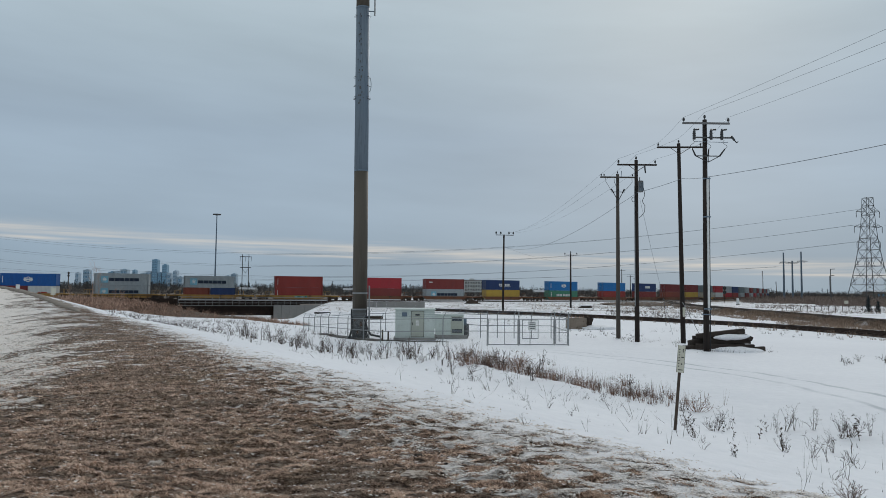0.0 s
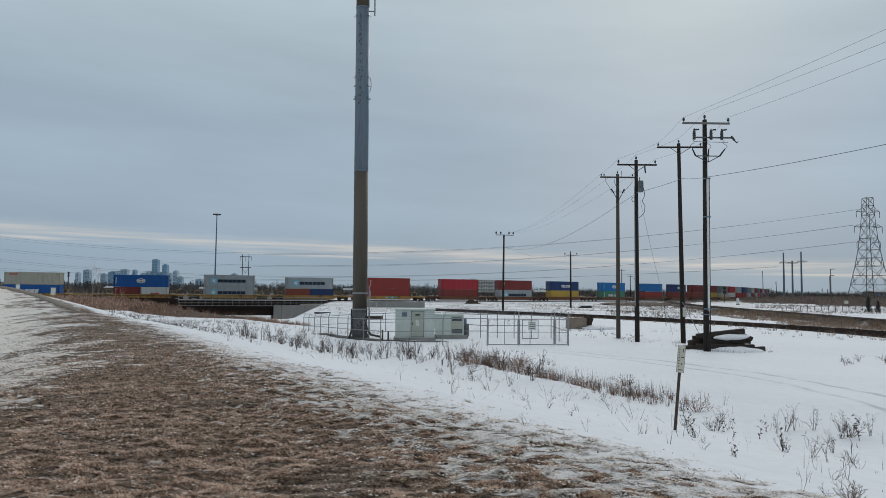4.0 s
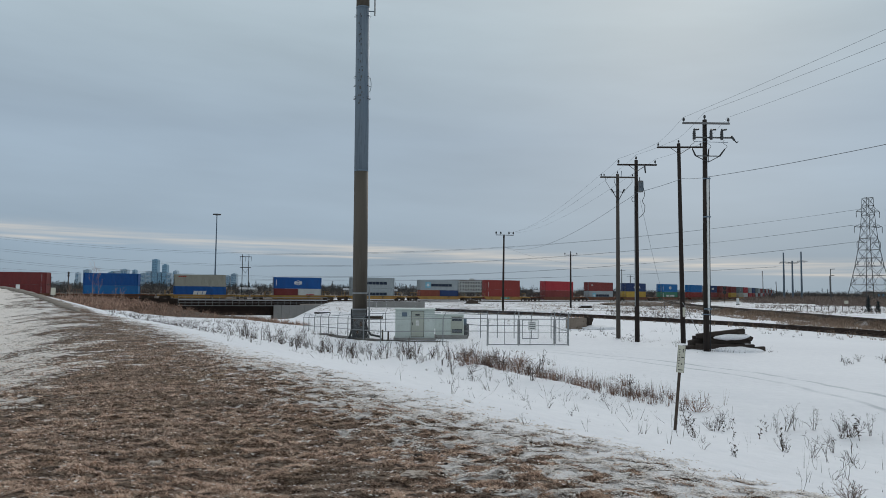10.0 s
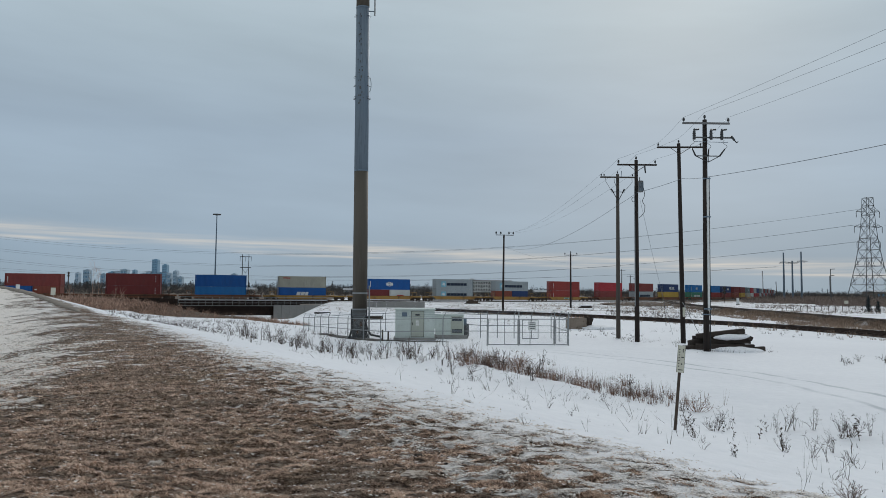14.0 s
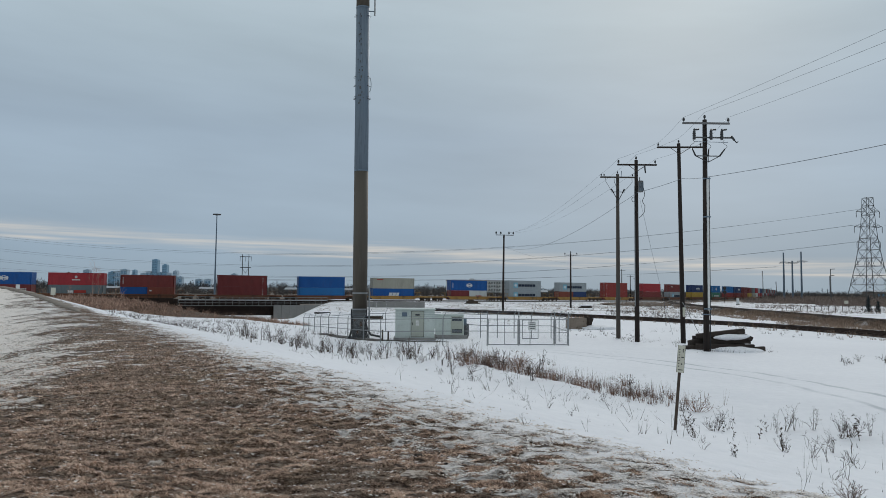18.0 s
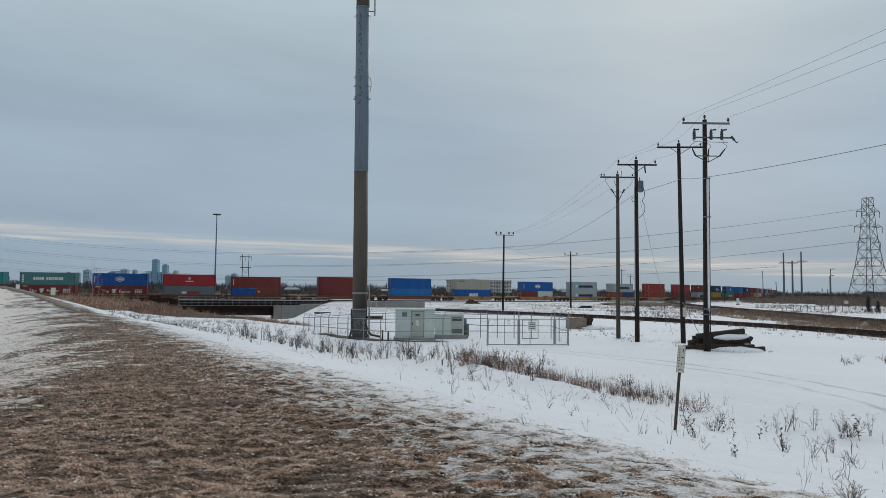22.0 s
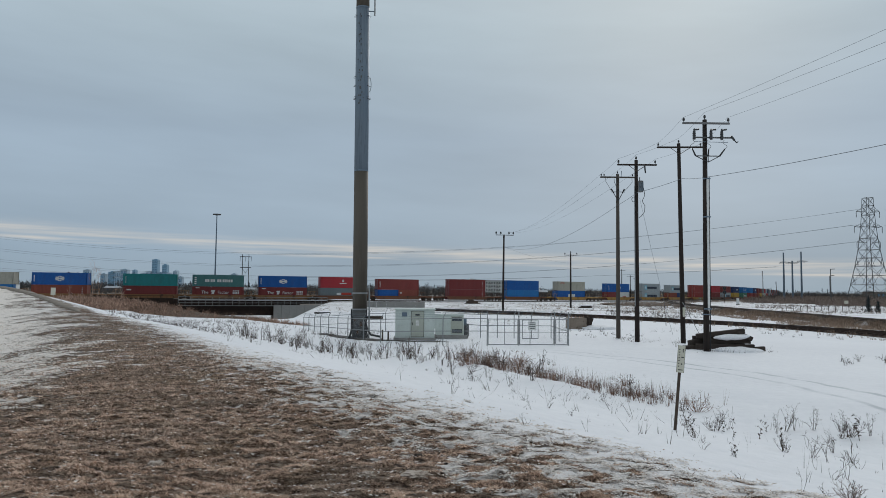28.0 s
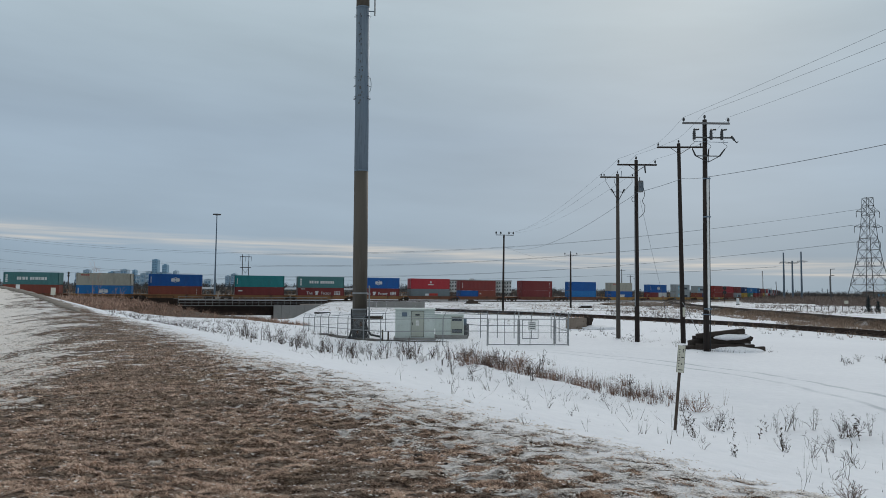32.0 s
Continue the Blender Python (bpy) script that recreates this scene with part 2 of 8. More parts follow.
    h = arith(nt, "ADD", arith(nt, "MULTIPLY", hg, grass), arith(nt, "MULTIPLY", arith(nt, "SUBTRACT", 1.0, grass), arith(nt, "ADD", arith(nt, "MULTIPLY_ADD", s2, 0.35, 0.75), arith(nt, "MULTIPLY", old, arith(nt, "MULTIPLY", noise_fac(nt, bv, 6.0, 6.0, 0.65), 1.1)))))
    h = arith(nt, "SUBTRACT", h, arith(nt, "MULTIPLY", rut, 0.6))
    bump(nt, b, h, 0.9, 0.07)
    return m


M = {}
M["ground"] = ground_material()
M["wood_dark"] = surface("weathered_dark_pole_wood", (0.019, 0.015, 0.0135), (0.042, 0.030, 0.025), 2.0, 30, 0.85, relief=0.5, stretch=(6, 6, 0.35))
M["wood_grey"] = surface("grey_weathered_pole_wood", (0.105, 0.090, 0.078), (0.065, 0.056, 0.049), 2.0, 30, 0.85, relief=0.5, stretch=(6, 6, 0.35))
M["wood_tie"] = surface("creosoted_timber", (0.040, 0.031, 0.026), (0.075, 0.058, 0.048), 3.0, 25, 0.9, relief=0.6, stretch=(1, 5, 5))
M["galv"] = surface("galvanised_steel", (0.165, 0.215, 0.265), (0.135, 0.175, 0.22), 1.5, 18, 0.5, 0.35, relief=0.1, wear=(0.09, 0.11, 0.13), wear_amt=0.6)
M["mast_galv"] = surface("streaked_galvanised_steel", (0.175, 0.225, 0.275), (0.125, 0.165, 0.21), 1.3, 18, 0.5, 0.35, relief=0.2, stretch=(3.5, 3.5, 0.22), wear=(0.075, 0.092, 0.11), wear_amt=0.75)
M["arm_grey"] = surface("grey_fibreglass_crossarm", (0.19, 0.20, 0.21), (0.14, 0.13, 0.125), 2.0, 18, 0.7, relief=0.2, wear=(0.16, 0.09, 0.06), wear_amt=0.4)
M["galv_pale"] = surface("pale_galvanised_tube", (0.33, 0.34, 0.345), (0.22, 0.23, 0.235), 3.0, 30, 0.5, 0.3, relief=0.1)
M["wire"] = surface("bright_zinc_wire", (0.52, 0.53, 0.54), (0.42, 0.43, 0.44), 3.0, 30, 0.5, 0.2, relief=0.0)
M["mast_brown"] = surface("weathered_brown_coated_steel", (0.105, 0.090, 0.072), (0.072, 0.060, 0.047), 0.8, 14, 0.62, relief=0.15, stretch=(2.2, 2.2, 0.18), wear=(0.13, 0.115, 0.098), wear_amt=0.5)
M["mast_dark"] = surface("dark_bare_steel", (0.075, 0.080, 0.085), (0.105, 0.105, 0.100), 1.6, 14, 0.6, relief=0.15, stretch=(1, 1, 0.3))
M["cabinet"] = surface("pale_grey_green_cabinet_paint", (0.61, 0.665, 0.625), (0.54, 0.595, 0.555), 1.2, 25, 0.5, relief=0.06, wear=(0.36, 0.385, 0.365), wear_amt=0.5)
M["cabinet_door"] = surface("beige_grey_door_paint", (0.45, 0.47, 0.40), (0.40, 0.42, 0.36), 1.2, 25, 0.5, relief=0.06)
M["black"] = surface("black_plastic", (0.025, 0.025, 0.027), (0.04, 0.04, 0.042), 3, 30, 0.5, relief=0.1)
M["steel_dark"] = surface("dark_rusty_steel", (0.060, 0.045, 0.036), (0.085, 0.060, 0.042), 1.2, 12, 0.75, relief=0.3, wear=(0.13, 0.070, 0.035))
M["rail_tube"] = surface("pale_worn_railing_paint", (0.36, 0.36, 0.35), (0.25, 0.25, 0.245), 2, 20, 0.6, relief=0.1)
M["girder"] = surface("dark_grimy_girder_steel", (0.034, 0.023, 0.019), (0.060, 0.037, 0.029), 1.0, 10, 0.8, relief=0.3, wear=(0.07, 0.040, 0.026))
M["rail"] = surface("rusty_rail_steel", (0.070, 0.050, 0.040), (0.095, 0.062, 0.045), 2.0, 20, 0.6, 0.3, relief=0.2)
M["ballast"] = surface("dirty_ballast_gravel", (0.115, 0.098, 0.085), (0.080, 0.066, 0.055), 0.7, 9, 0.95, relief=0.9, depth=0.05, wear=(0.42, 0.43, 0.45), wear_amt=0.25)
M["brown_bank"] = surface("dead_grass_bank", (0.130, 0.092, 0.066), (0.085, 0.060, 0.045), 0.35, 6.0, 0.95, relief=0.9, depth=0.08, wear=(0.76, 0.77, 0.80), wear_amt=0.85)
M["concrete"] = surface("weathered_concrete", (0.31, 0.30, 0.285), (0.25, 0.245, 0.235), 0.6, 8, 0.85, relief=0.25, stretch=(1, 1, 0.4), wear=(0.18, 0.17, 0.16))
M["kerb"] = surface("dirty_pale_concrete_kerb", (0.33, 0.285, 0.24), (0.21, 0.175, 0.145), 1.6, 9, 0.9, relief=0.6, wear=(0.13, 0.10, 0.08), wear_amt=0.5)
M["cable"] = surface("weathered_aluminium_cable", (0.23, 0.25, 0.275), None, 2, 20, 0.6, 0.2, relief=0.0)
M["ceramic"] = surface("grey_porcelain", (0.055, 0.058, 0.062), None, 4, 30, 0.3, relief=0.0)
M["sign_face"] = surface("faded_cream_sign_face", (0.62, 0.60, 0.50), (0.52, 0.50, 0.41), 5, 40, 0.6, relief=0.05)
M["sign_white"] = surface("white_sign_face", (0.72, 0.72, 0.70), (0.62, 0.62, 0.60), 5, 40, 0.5, relief=0.05)
M["ink"] = surface("dark_sign_ink", (0.05, 0.05, 0.05), None, 5, 40, 0.6, relief=0.0)
M["stem_red"] = surface("dry_reddish_weed_stem", (0.170, 0.098, 0.072), (0.30, 0.190, 0.140), 4, 30, 0.9, relief=0.0, island=0.5, vary=0.25)
M["stem"] = surface("dry_weed_stem", (0.060, 0.043, 0.036), (0.115, 0.080, 0.062), 4, 30, 0.9, relief=0.0, island=0.45, vary=0.25)
M["straw"] = surface("dry_straw", (0.36, 0.260, 0.190), (0.21, 0.150, 0.112), 6, 40, 0.9, relief=0.0, island=0.5)
M["twig"] = surface("bare_reddish_twigs", (0.45, 0.295, 0.220), (0.26, 0.170, 0.130), 0.2, 5, 0.95, relief=0.0, island=0.5)
M["thicket"] = surface("bare_grey_brown_thicket", (0.185, 0.140, 0.118), (0.250, 0.195, 0.165), 0.05, 0.8, 0.95, relief=0.0, island=0.45)
# conifer and scrub: base colours greyed and lifted to paint in distance haze
M["conifer"] = surface("hazed_conifer_needles", (0.038, 0.048, 0.052), (0.054, 0.064, 0.068), 0.06, 1.0, 0.95, relief=0.0, island=0.4)
M["scrub"] = surface("bare_hazed_scrub", (0.074, 0.070, 0.070), (0.110, 0.100, 0.095), 0.05, 0.8, 0.95, relief=0.0, island=0.45)
M["brush"] = surface("bare_brown_brush", (0.080, 0.070, 0.066), (0.110, 0.094, 0.086), 0.05, 0.8, 0.95, relief=0.0, island=0.45)
M["snow"] = surface("piled_snow", (0.88, 0.872, 0.895), (0.82, 0.812, 0.835), 1.0, 12, 0.8, relief=0.3)


# ---------------------------------------------------------------- mesh helpers
def mesh_of(name, bm, mat):
    me = bpy.data.meshes.new(name)
    bm.normal_update()
    bm.to_mesh(me)
    bm.free()
    for k in (mat if isinstance(mat, (list, tuple)) else [mat]):
        me.materials.append(k)
    return me


def part(name, bm, mat, parent, label=""):
    ob = new(name, mesh_of(name, bm, mat))
    ob.parent = parent
    return tagged(ob, label)


def share(name, me, parent, m=None, label=""):
    ob = new(name, me)
    ob.parent = parent
    if m is not None:
        ob.matrix_basis = m
    return tagged(ob, label)


def thing(name, m, label, category, group="", kind=""):
    ob = new(name)
    ob.matrix_basis = m
    ob.empty_display_size = 0.3
    return tagged(ob, label, category, group, kind)


def box(bm, x0, x1, y0, y1, z0, z1, bev=0.0):
    r = bmesh.ops.create_cube(bm, size=1.0, matrix=Matrix.Translation(((x0 + x1) / 2, (y0 + y1) / 2, (z0 + z1) / 2)) @ Matrix.Diagonal((x1 - x0, y1 - y0, z1 - z0, 1)))
    if bev:
        es = list({e for v in r["verts"] for e in v.link_edges})
        bmesh.ops.bevel(bm, geom=es, offset=bev, segments=2, affect="EDGES", profile=0.6)
    return bm


def rod(bm, a, b, r0, r1=None, n=8, caps=True):
    a, b = Vector(a), Vector(b)
    d = b - a
    q = Vector((0, 0, 1)).rotation_difference(d.normalized()).to_matrix().to_4x4()
    bmesh.ops.create_cone(bm, cap_ends=caps, segments=n, radius1=r0, radius2=r0 if r1 is None else r1, depth=d.length, matrix=Matrix.Translation((a + b) / 2) @ q)
    return bm


def ball(bm, c, r, n=8):
    bmesh.ops.create_uvsphere(bm, u_segments=n, v_segments=max(4, n // 2), radius=r, matrix=Matrix.Translation(c))
    return bm


def tube(bm, pts, radii, n=5):
    """One skin round a bent line."""
    pts = [Vector(p) for p in pts]
    rings = []
    for i, p in enumerate(pts):
        d = (pts[min(i + 1, len(pts) - 1)] - pts[max(i - 1, 0)]).normalized()
        a = d.orthogonal().normalized()
        if rings and a.dot(last) < 0:
            a = -a
        last = a
        b_ = d.cross(a)
        r = radii[i] if isinstance(radii, (list, tuple)) else radii
        rings.append([bm.verts.new(p + (a * math.cos(2 * math.pi * k / n) + b_ * math.sin(2 * math.pi * k / n)) * r) for k in range(n)])
    for r0, r1 in zip(rings, rings[1:]):
        for k in range(n):
            j = (k + 1) % n
            bm.faces.new((r0[k], r0[j], r1[j], r1[k]))
    bm.faces.new(rings[0][::-1])
    bm.faces.new(rings[-1])
    return bm


def B():
    return bmesh.new()


def raw(name, verts, faces, mat, smooth=False):
    me = bpy.data.meshes.new(name)
    me.from_pydata([tuple(v) for v in verts], [], [tuple(f) for f in faces])
    me.materials.append(mat)
    if smooth:
        me.polygons.foreach_set("use_smooth", [True] * len(me.polygons))
    me.update()
    return me


def strip(name, path, section, mat, closed=True):
    """A cross-section (offset across, height) swept along path points (x, y, z)."""
    pts = [Vector(p) for p in path]
    vs, fs, n = [], [], len(section)
    for i, p in enumerate(pts):
        d = pts[min(i + 1, len(pts) - 1)] - pts[max(i - 1, 0)]
        d.z = 0
        d.normalize()
        side = Vector((d.y, -d.x, 0))
        for o, h in section:
            vs.append(p + side * o + Vector((0, 0, h)))
        if i:
            k = n if closed else n - 1
            for j in range(k):
                a, b_ = (i - 1) * n + j, (i - 1) * n + (j + 1) % n
                fs.append((a, b_, b_ + n, a + n))
    if closed:
        fs.append(tuple(range(n - 1, -1, -1)))
        fs.append(tuple(range(len(vs) - n, len(vs))))
    return raw(name, vs, fs, mat)


def wire(name, pts, r, mat, label, category="cable"):
    cu = bpy.data.curves.new(name, "CURVE")
    cu.dimensions, cu.bevel_depth, cu.bevel_resolution = "3D", r, 1
    sp = cu.splines.new("POLY")
    sp.points.add(len(pts) - 1)
    for s, p in zip(sp.points, pts):
        s.co = (*p, 1)
    cu.materials.append(mat)
    return tagged(new(name, cu), label, category)


def sag(a, b, drop, n=24):
    a, b = Vector(a), Vector(b)
    return [a.lerp(b, i / n) - Vector((0, 0, 4 * drop * (i / n) * (1 - i / n))) for i in range(n + 1)]


# ---------------------------------------------------------------- ground
def S(t, a, b):
    k = np.clip((np.asarray(t, float) - a) / (b - a), 0, 1)
    return k * k * (3 - 2 * k)


def land(x, y):
    """Height of the ground: flat field at 0, the berm that the camera stands on, the cutting under the bridge."""
    x, y = np.asarray(x, float), np.asarray(y, float)
    u, v = -0.545 * x + 0.838 * y, 0.838 * x + 0.545 * y
    ve = 4.5 - np.maximum((u - 40) / 16.5, 0) ** 2
    top = 1.6 + 1.45 * S(u, 46, 78)
    top = top * (1 - S(u, 84, 112)) * S(u, -60, -20)
    z = top * (1 - S(v, ve - 0.8, ve + 10.2)) * S(v, -30, -7)
    z = z - 0.11 * np.maximum(2.6 - v, 0) ** 1.2 * S(u, 8, 20) * (1 - S(u, 44, 72)) * S(v, -12, -3)
    al, ac = (x - 1.6) * 0.470 - (y - 30.9) * 0.883, -(x - 1.6) * 0.883 - (y - 30.9) * 0.470
    z = z + 0.26 * S(al, -6, 0) * (1 - S(al, 7, 12)) * S(ac, -0.1, 0.9) * (1 - S(ac, 0.9, 5.0))
    q = (x + 21) * 0.75 + (y - 86) * 0.66
    qb = (x + 16) * -0.991 + (y - 90) * -0.133
    z = z - 5.0 * S(q, 0, 11) * S(qb, 0, 14) * (1 - S(y, 260, 330))
    z = z - 0.75 * S(q, -22, -4) * S(-x, 3, 13) * (1 - S(u, 100, 130)) * (1 - S(q, 0, 11)) * S(v, 12, 20)
    z = z - 0.25 * S(v, 13.0, 15.5) * (1 - S(v, 16.5, 21.0)) * (1 - S(u, 45, 60))
    z = z + 5.0 * S(y, 420, 1500) * S(y - 0.4 * x, 300, 1500)
    return z


def lumps(x, y):
    r = math.hypot(x, y)
    k = max(0.0, 1 - r / 75)
    p = Vector((x, y, 0.0))
    u, v = -0.545 * x + 0.838 * y, 0.838 * x + 0.545 * y
    turf = min(1.0, max(0.0, (6.2 - v - max((u - 40) / 16.5, 0) ** 2) / 2.0))
    q = Vector((x * 0.7, y * 1.25, 0.0))
    fine = (0.018 + 0.028 * turf) * noise.noise(q * 4.1) + ((0.012 + 0.034 * turf) * noise.noise(q * 8.3) if r < 30 else 0.0)
    return k * (0.09 * noise.noise(p * 0.45) + 0.05 * noise.noise(p * 1.3) + fine) + 0.10 * noise.noise(p * 0.09) * min(1, r / 60)


def thatch(x, y):
    """Where the dead grass is thick (above 0) or thin (below 0) on the berm."""
    return 1.3 * noise.noise(Vector((x * 0.28, y * 0.40, 7.0))) + 0.8 * noise.noise(Vector((x * 0.8, y * 1.25, 2.0))) + 0.5 * noise.noise(Vector((x * 2.0, y * 3.2, 4.0)))


def ripples(x, y):
    """Small drifts of old snow between the tufts of the berm's edge, above 0 where the snow lies."""
    return 0.12 * noise.noise(Vector((x * 0.9, y * 0.9, 31.0))) + 0.75 * noise.noise(Vector((x * 3.3, y * 5.2, 33.0))) + 0.55 * noise.noise(Vector((x * 6.0, y * 9.5, 35.0)))


def zland(x, y):
    return float(land(x, y)) + lumps(x, y)


def ground():
    n = 500
    t = np.linspace(-8.75, 8.75, n)
    xs = 1.4 * np.sinh(t)
    ys = 9.0 + 1.4 * np.sinh(t)
    X, Y = np.meshgrid(xs, ys)
    Z = land(X, Y)
    vs = [(X[j, i], Y[j, i], Z[j, i] + lumps(X[j, i], Y[j, i])) for j in range(n) for i in range(n)]
    fs = [(j * n + i, j * n + i + 1, (j + 1) * n + i + 1, (j + 1) * n + i) for j in range(n - 1) for i in range(n - 1)]
    me = raw("ground", vs, fs, M["ground"], True)
    cover = me.attributes.new("thatch", "FLOAT", "POINT")
    cover.data.foreach_set("value", [thatch(a, b_) if abs(a) < 90 and -20 < b_ < 110 else 0.0 for a, b_, _ in vs])
    drifts = me.attributes.new("ripple", "FLOAT", "POINT")
    drifts.data.foreach_set("value", [ripples(a, b_) if abs(a) < 60 and -20 < b_ < 70 else 0.0 for a, b_, _ in vs])
    tagged(new("ground", me), "snow-covered field with a berm of brown dead grass", "ground", kind="structure")


ground()

# ---------------------------------------------------------------- railway lines
KNOT_S = (-330, -160, -100, -60, -20, 10, 40, 70, 100, 130, 160, 200, 260, 340, 700)
KNOT_A = (-0.076, -0.076, 0.1661, 0.3201, 0.4493, 0.5128, 0.5757, 0.6870, 0.7725, 0.8564, 0.9244, 0.9903, 1.0474, 1.0717, 1.0693)
TS = np.arange(-330.0, 700.0, 1.0)
_w = np.hanning(31) / np.hanning(31).sum()
TA = np.convolve(np.pad(np.interp(TS, KNOT_S, KNOT_A), 15, mode="edge"), _w, "valid")
TX, TY = np.cumsum(np.cos(TA)), np.cumsum(np.sin(TA))
_i0 = int(np.searchsorted(TS, 0.0))
TX, TY = TX - TX[_i0], TY - TY[_i0] + 193.45
TX, TY = TX - 1.22 * np.sin(TA), TY + 1.22 * np.cos(TA)
RAIL_Z = 0.30


def on_track(s):
    return float(np.interp(s, TS, TX)), float(np.interp(s, TS, TY)), float(np.interp(s, TS, TA))


def smooth_path(pts, step):
    """Catmull-Rom through plan points, resampled at an even step."""
    P = [np.array(p, float) for p in pts]
    P = [2 * P[0] - P[1]] + P + [2 * P[-1] - P[-2]]
    out = []
    for i in range(1, len(P) - 2):
        for k in np.linspace(0, 1, 30, endpoint=False):
            a, b_, c, d = P[i - 1:i + 3]
            out.append(0.5 * (2 * b_ + (c - a) * k + (2 * a - 5 * b_ + 4 * c - d) * k * k + (3 * b_ - a - 3 * c + d) * k ** 3))
    out.append(P[-2])
    out = np.array(out)
    d = np.concatenate([[0], np.cumsum(np.hypot(*np.diff(out, axis=0).T))])
    q = np.arange(0, d[-1], step)
    return np.stack([np.interp(q, d, out[:, 0]), np.interp(q, d, out[:, 1])], 1)


RAIL_SEC = [(-0.07, 0), (0.07, 0), (0.07, 0.015), (0.012, 0.04), (0.012, 0.12), (0.036, 0.13), (0.036, 0.17), (-0.036, 0.17), (-0.036, 0.13), (-0.012, 0.12), (-0.012, 0.04), (-0.07, 0.015)]


def railway(path, z, label, half=1.9, low=0.45, mat="ballast", tie="wood_tie", steel="rail", reach=1.3):
    """One line of track: bed, sleepers, two rails. path: plan points about 0.6 m apart; z: rail top."""
    root = tagged(new("railway_track"), label, "railway", kind="structure")
    zf = z - 0.17
    coarse = path[::4]
    sec = [(-half - 0.6, -low), (-half, 0.0), (half, 0.0), (half + 0.6, -low)]
    ob = share("track_bed", strip("track_bed", [(x, y, zf - 0.05) for x, y in coarse], sec, M[mat]), root)
    for side in (-0.7535, 0.7535):
        sec = [(o + side, h) for o, h in RAIL_SEC]
        share("rail", strip("rail", [(x, y, zf) for x, y in coarse], sec, M[steel]), root)
    vs, fs = [], []
    rnd = random.Random(5)
    for i in range(len(path) - 1):
        d = path[i + 1] - path[i]
        d = d / (np.hypot(*d) or 1)
        s = np.array((d[1], -d[0]))
        c = path[i] + d * rnd.uniform(-0.05, 0.05)
        h = zf + rnd.uniform(-0.012, 0.004)
        k = len(vs)
        for dz in (-0.17, 0.0):
            for a, b_ in ((-0.115, -reach), (0.115, -reach), (0.115, reach), (-0.115, reach)):
                p = c + d * a + s * b_
                vs.append((p[0], p[1], h + dz))
        fs += [(k + 4, k + 5, k + 6, k + 7), (k, k + 1, k + 5, k + 4), (k + 1, k + 2, k + 6, k + 5), (k + 2, k + 3, k + 7, k + 6), (k + 3, k, k + 4, k + 7)]
    ob = share("sleepers", raw("sleepers", vs, fs, M[tie]), root)
    tagged(ob, kind="stuff")
    return root


MAIN = np.stack([np.interp(np.arange(-200, 640, 0.61), TS, TX), np.interp(np.arange(-200, 640, 0.61), TS, TY)], 1)
NEAR = smooth_path([(39, 30), (37.5, 42), (34.6, 53), (29.2, 68), (21.8, 80.5), (15.2, 88.5), (1.5, 103.5), (-3.5, 107.2)], 0.61)
SPUR = smooth_path([(38.5, 30), (41.5, 48), (43.6, 64), (46.0, 84), (48.5, 106), (53, 140), (61, 180), (76, 222), (103, 264), (126, 300)], 0.61)
railway(MAIN, RAIL_Z, "railway line with rusty rails on dirty snowy ballast")
railway(NEAR, 0.36, "dark siding with rusty rails and creosoted sleepers in snow", half=0.85, low=0.30, mat="girder", tie="girder", steel="girder", reach=1.05)
railway(SPUR, 0.75, "curved branch line on a brown grassy bank", half=1.9, low=0.6, mat="brown_bank")

# ---------------------------------------------------------------- bridge over the cutting
def along(s, off, z):
    x, y, a = on_track(s)
    return Vector((x - off * math.sin(a), y + off * math.cos(a), z))


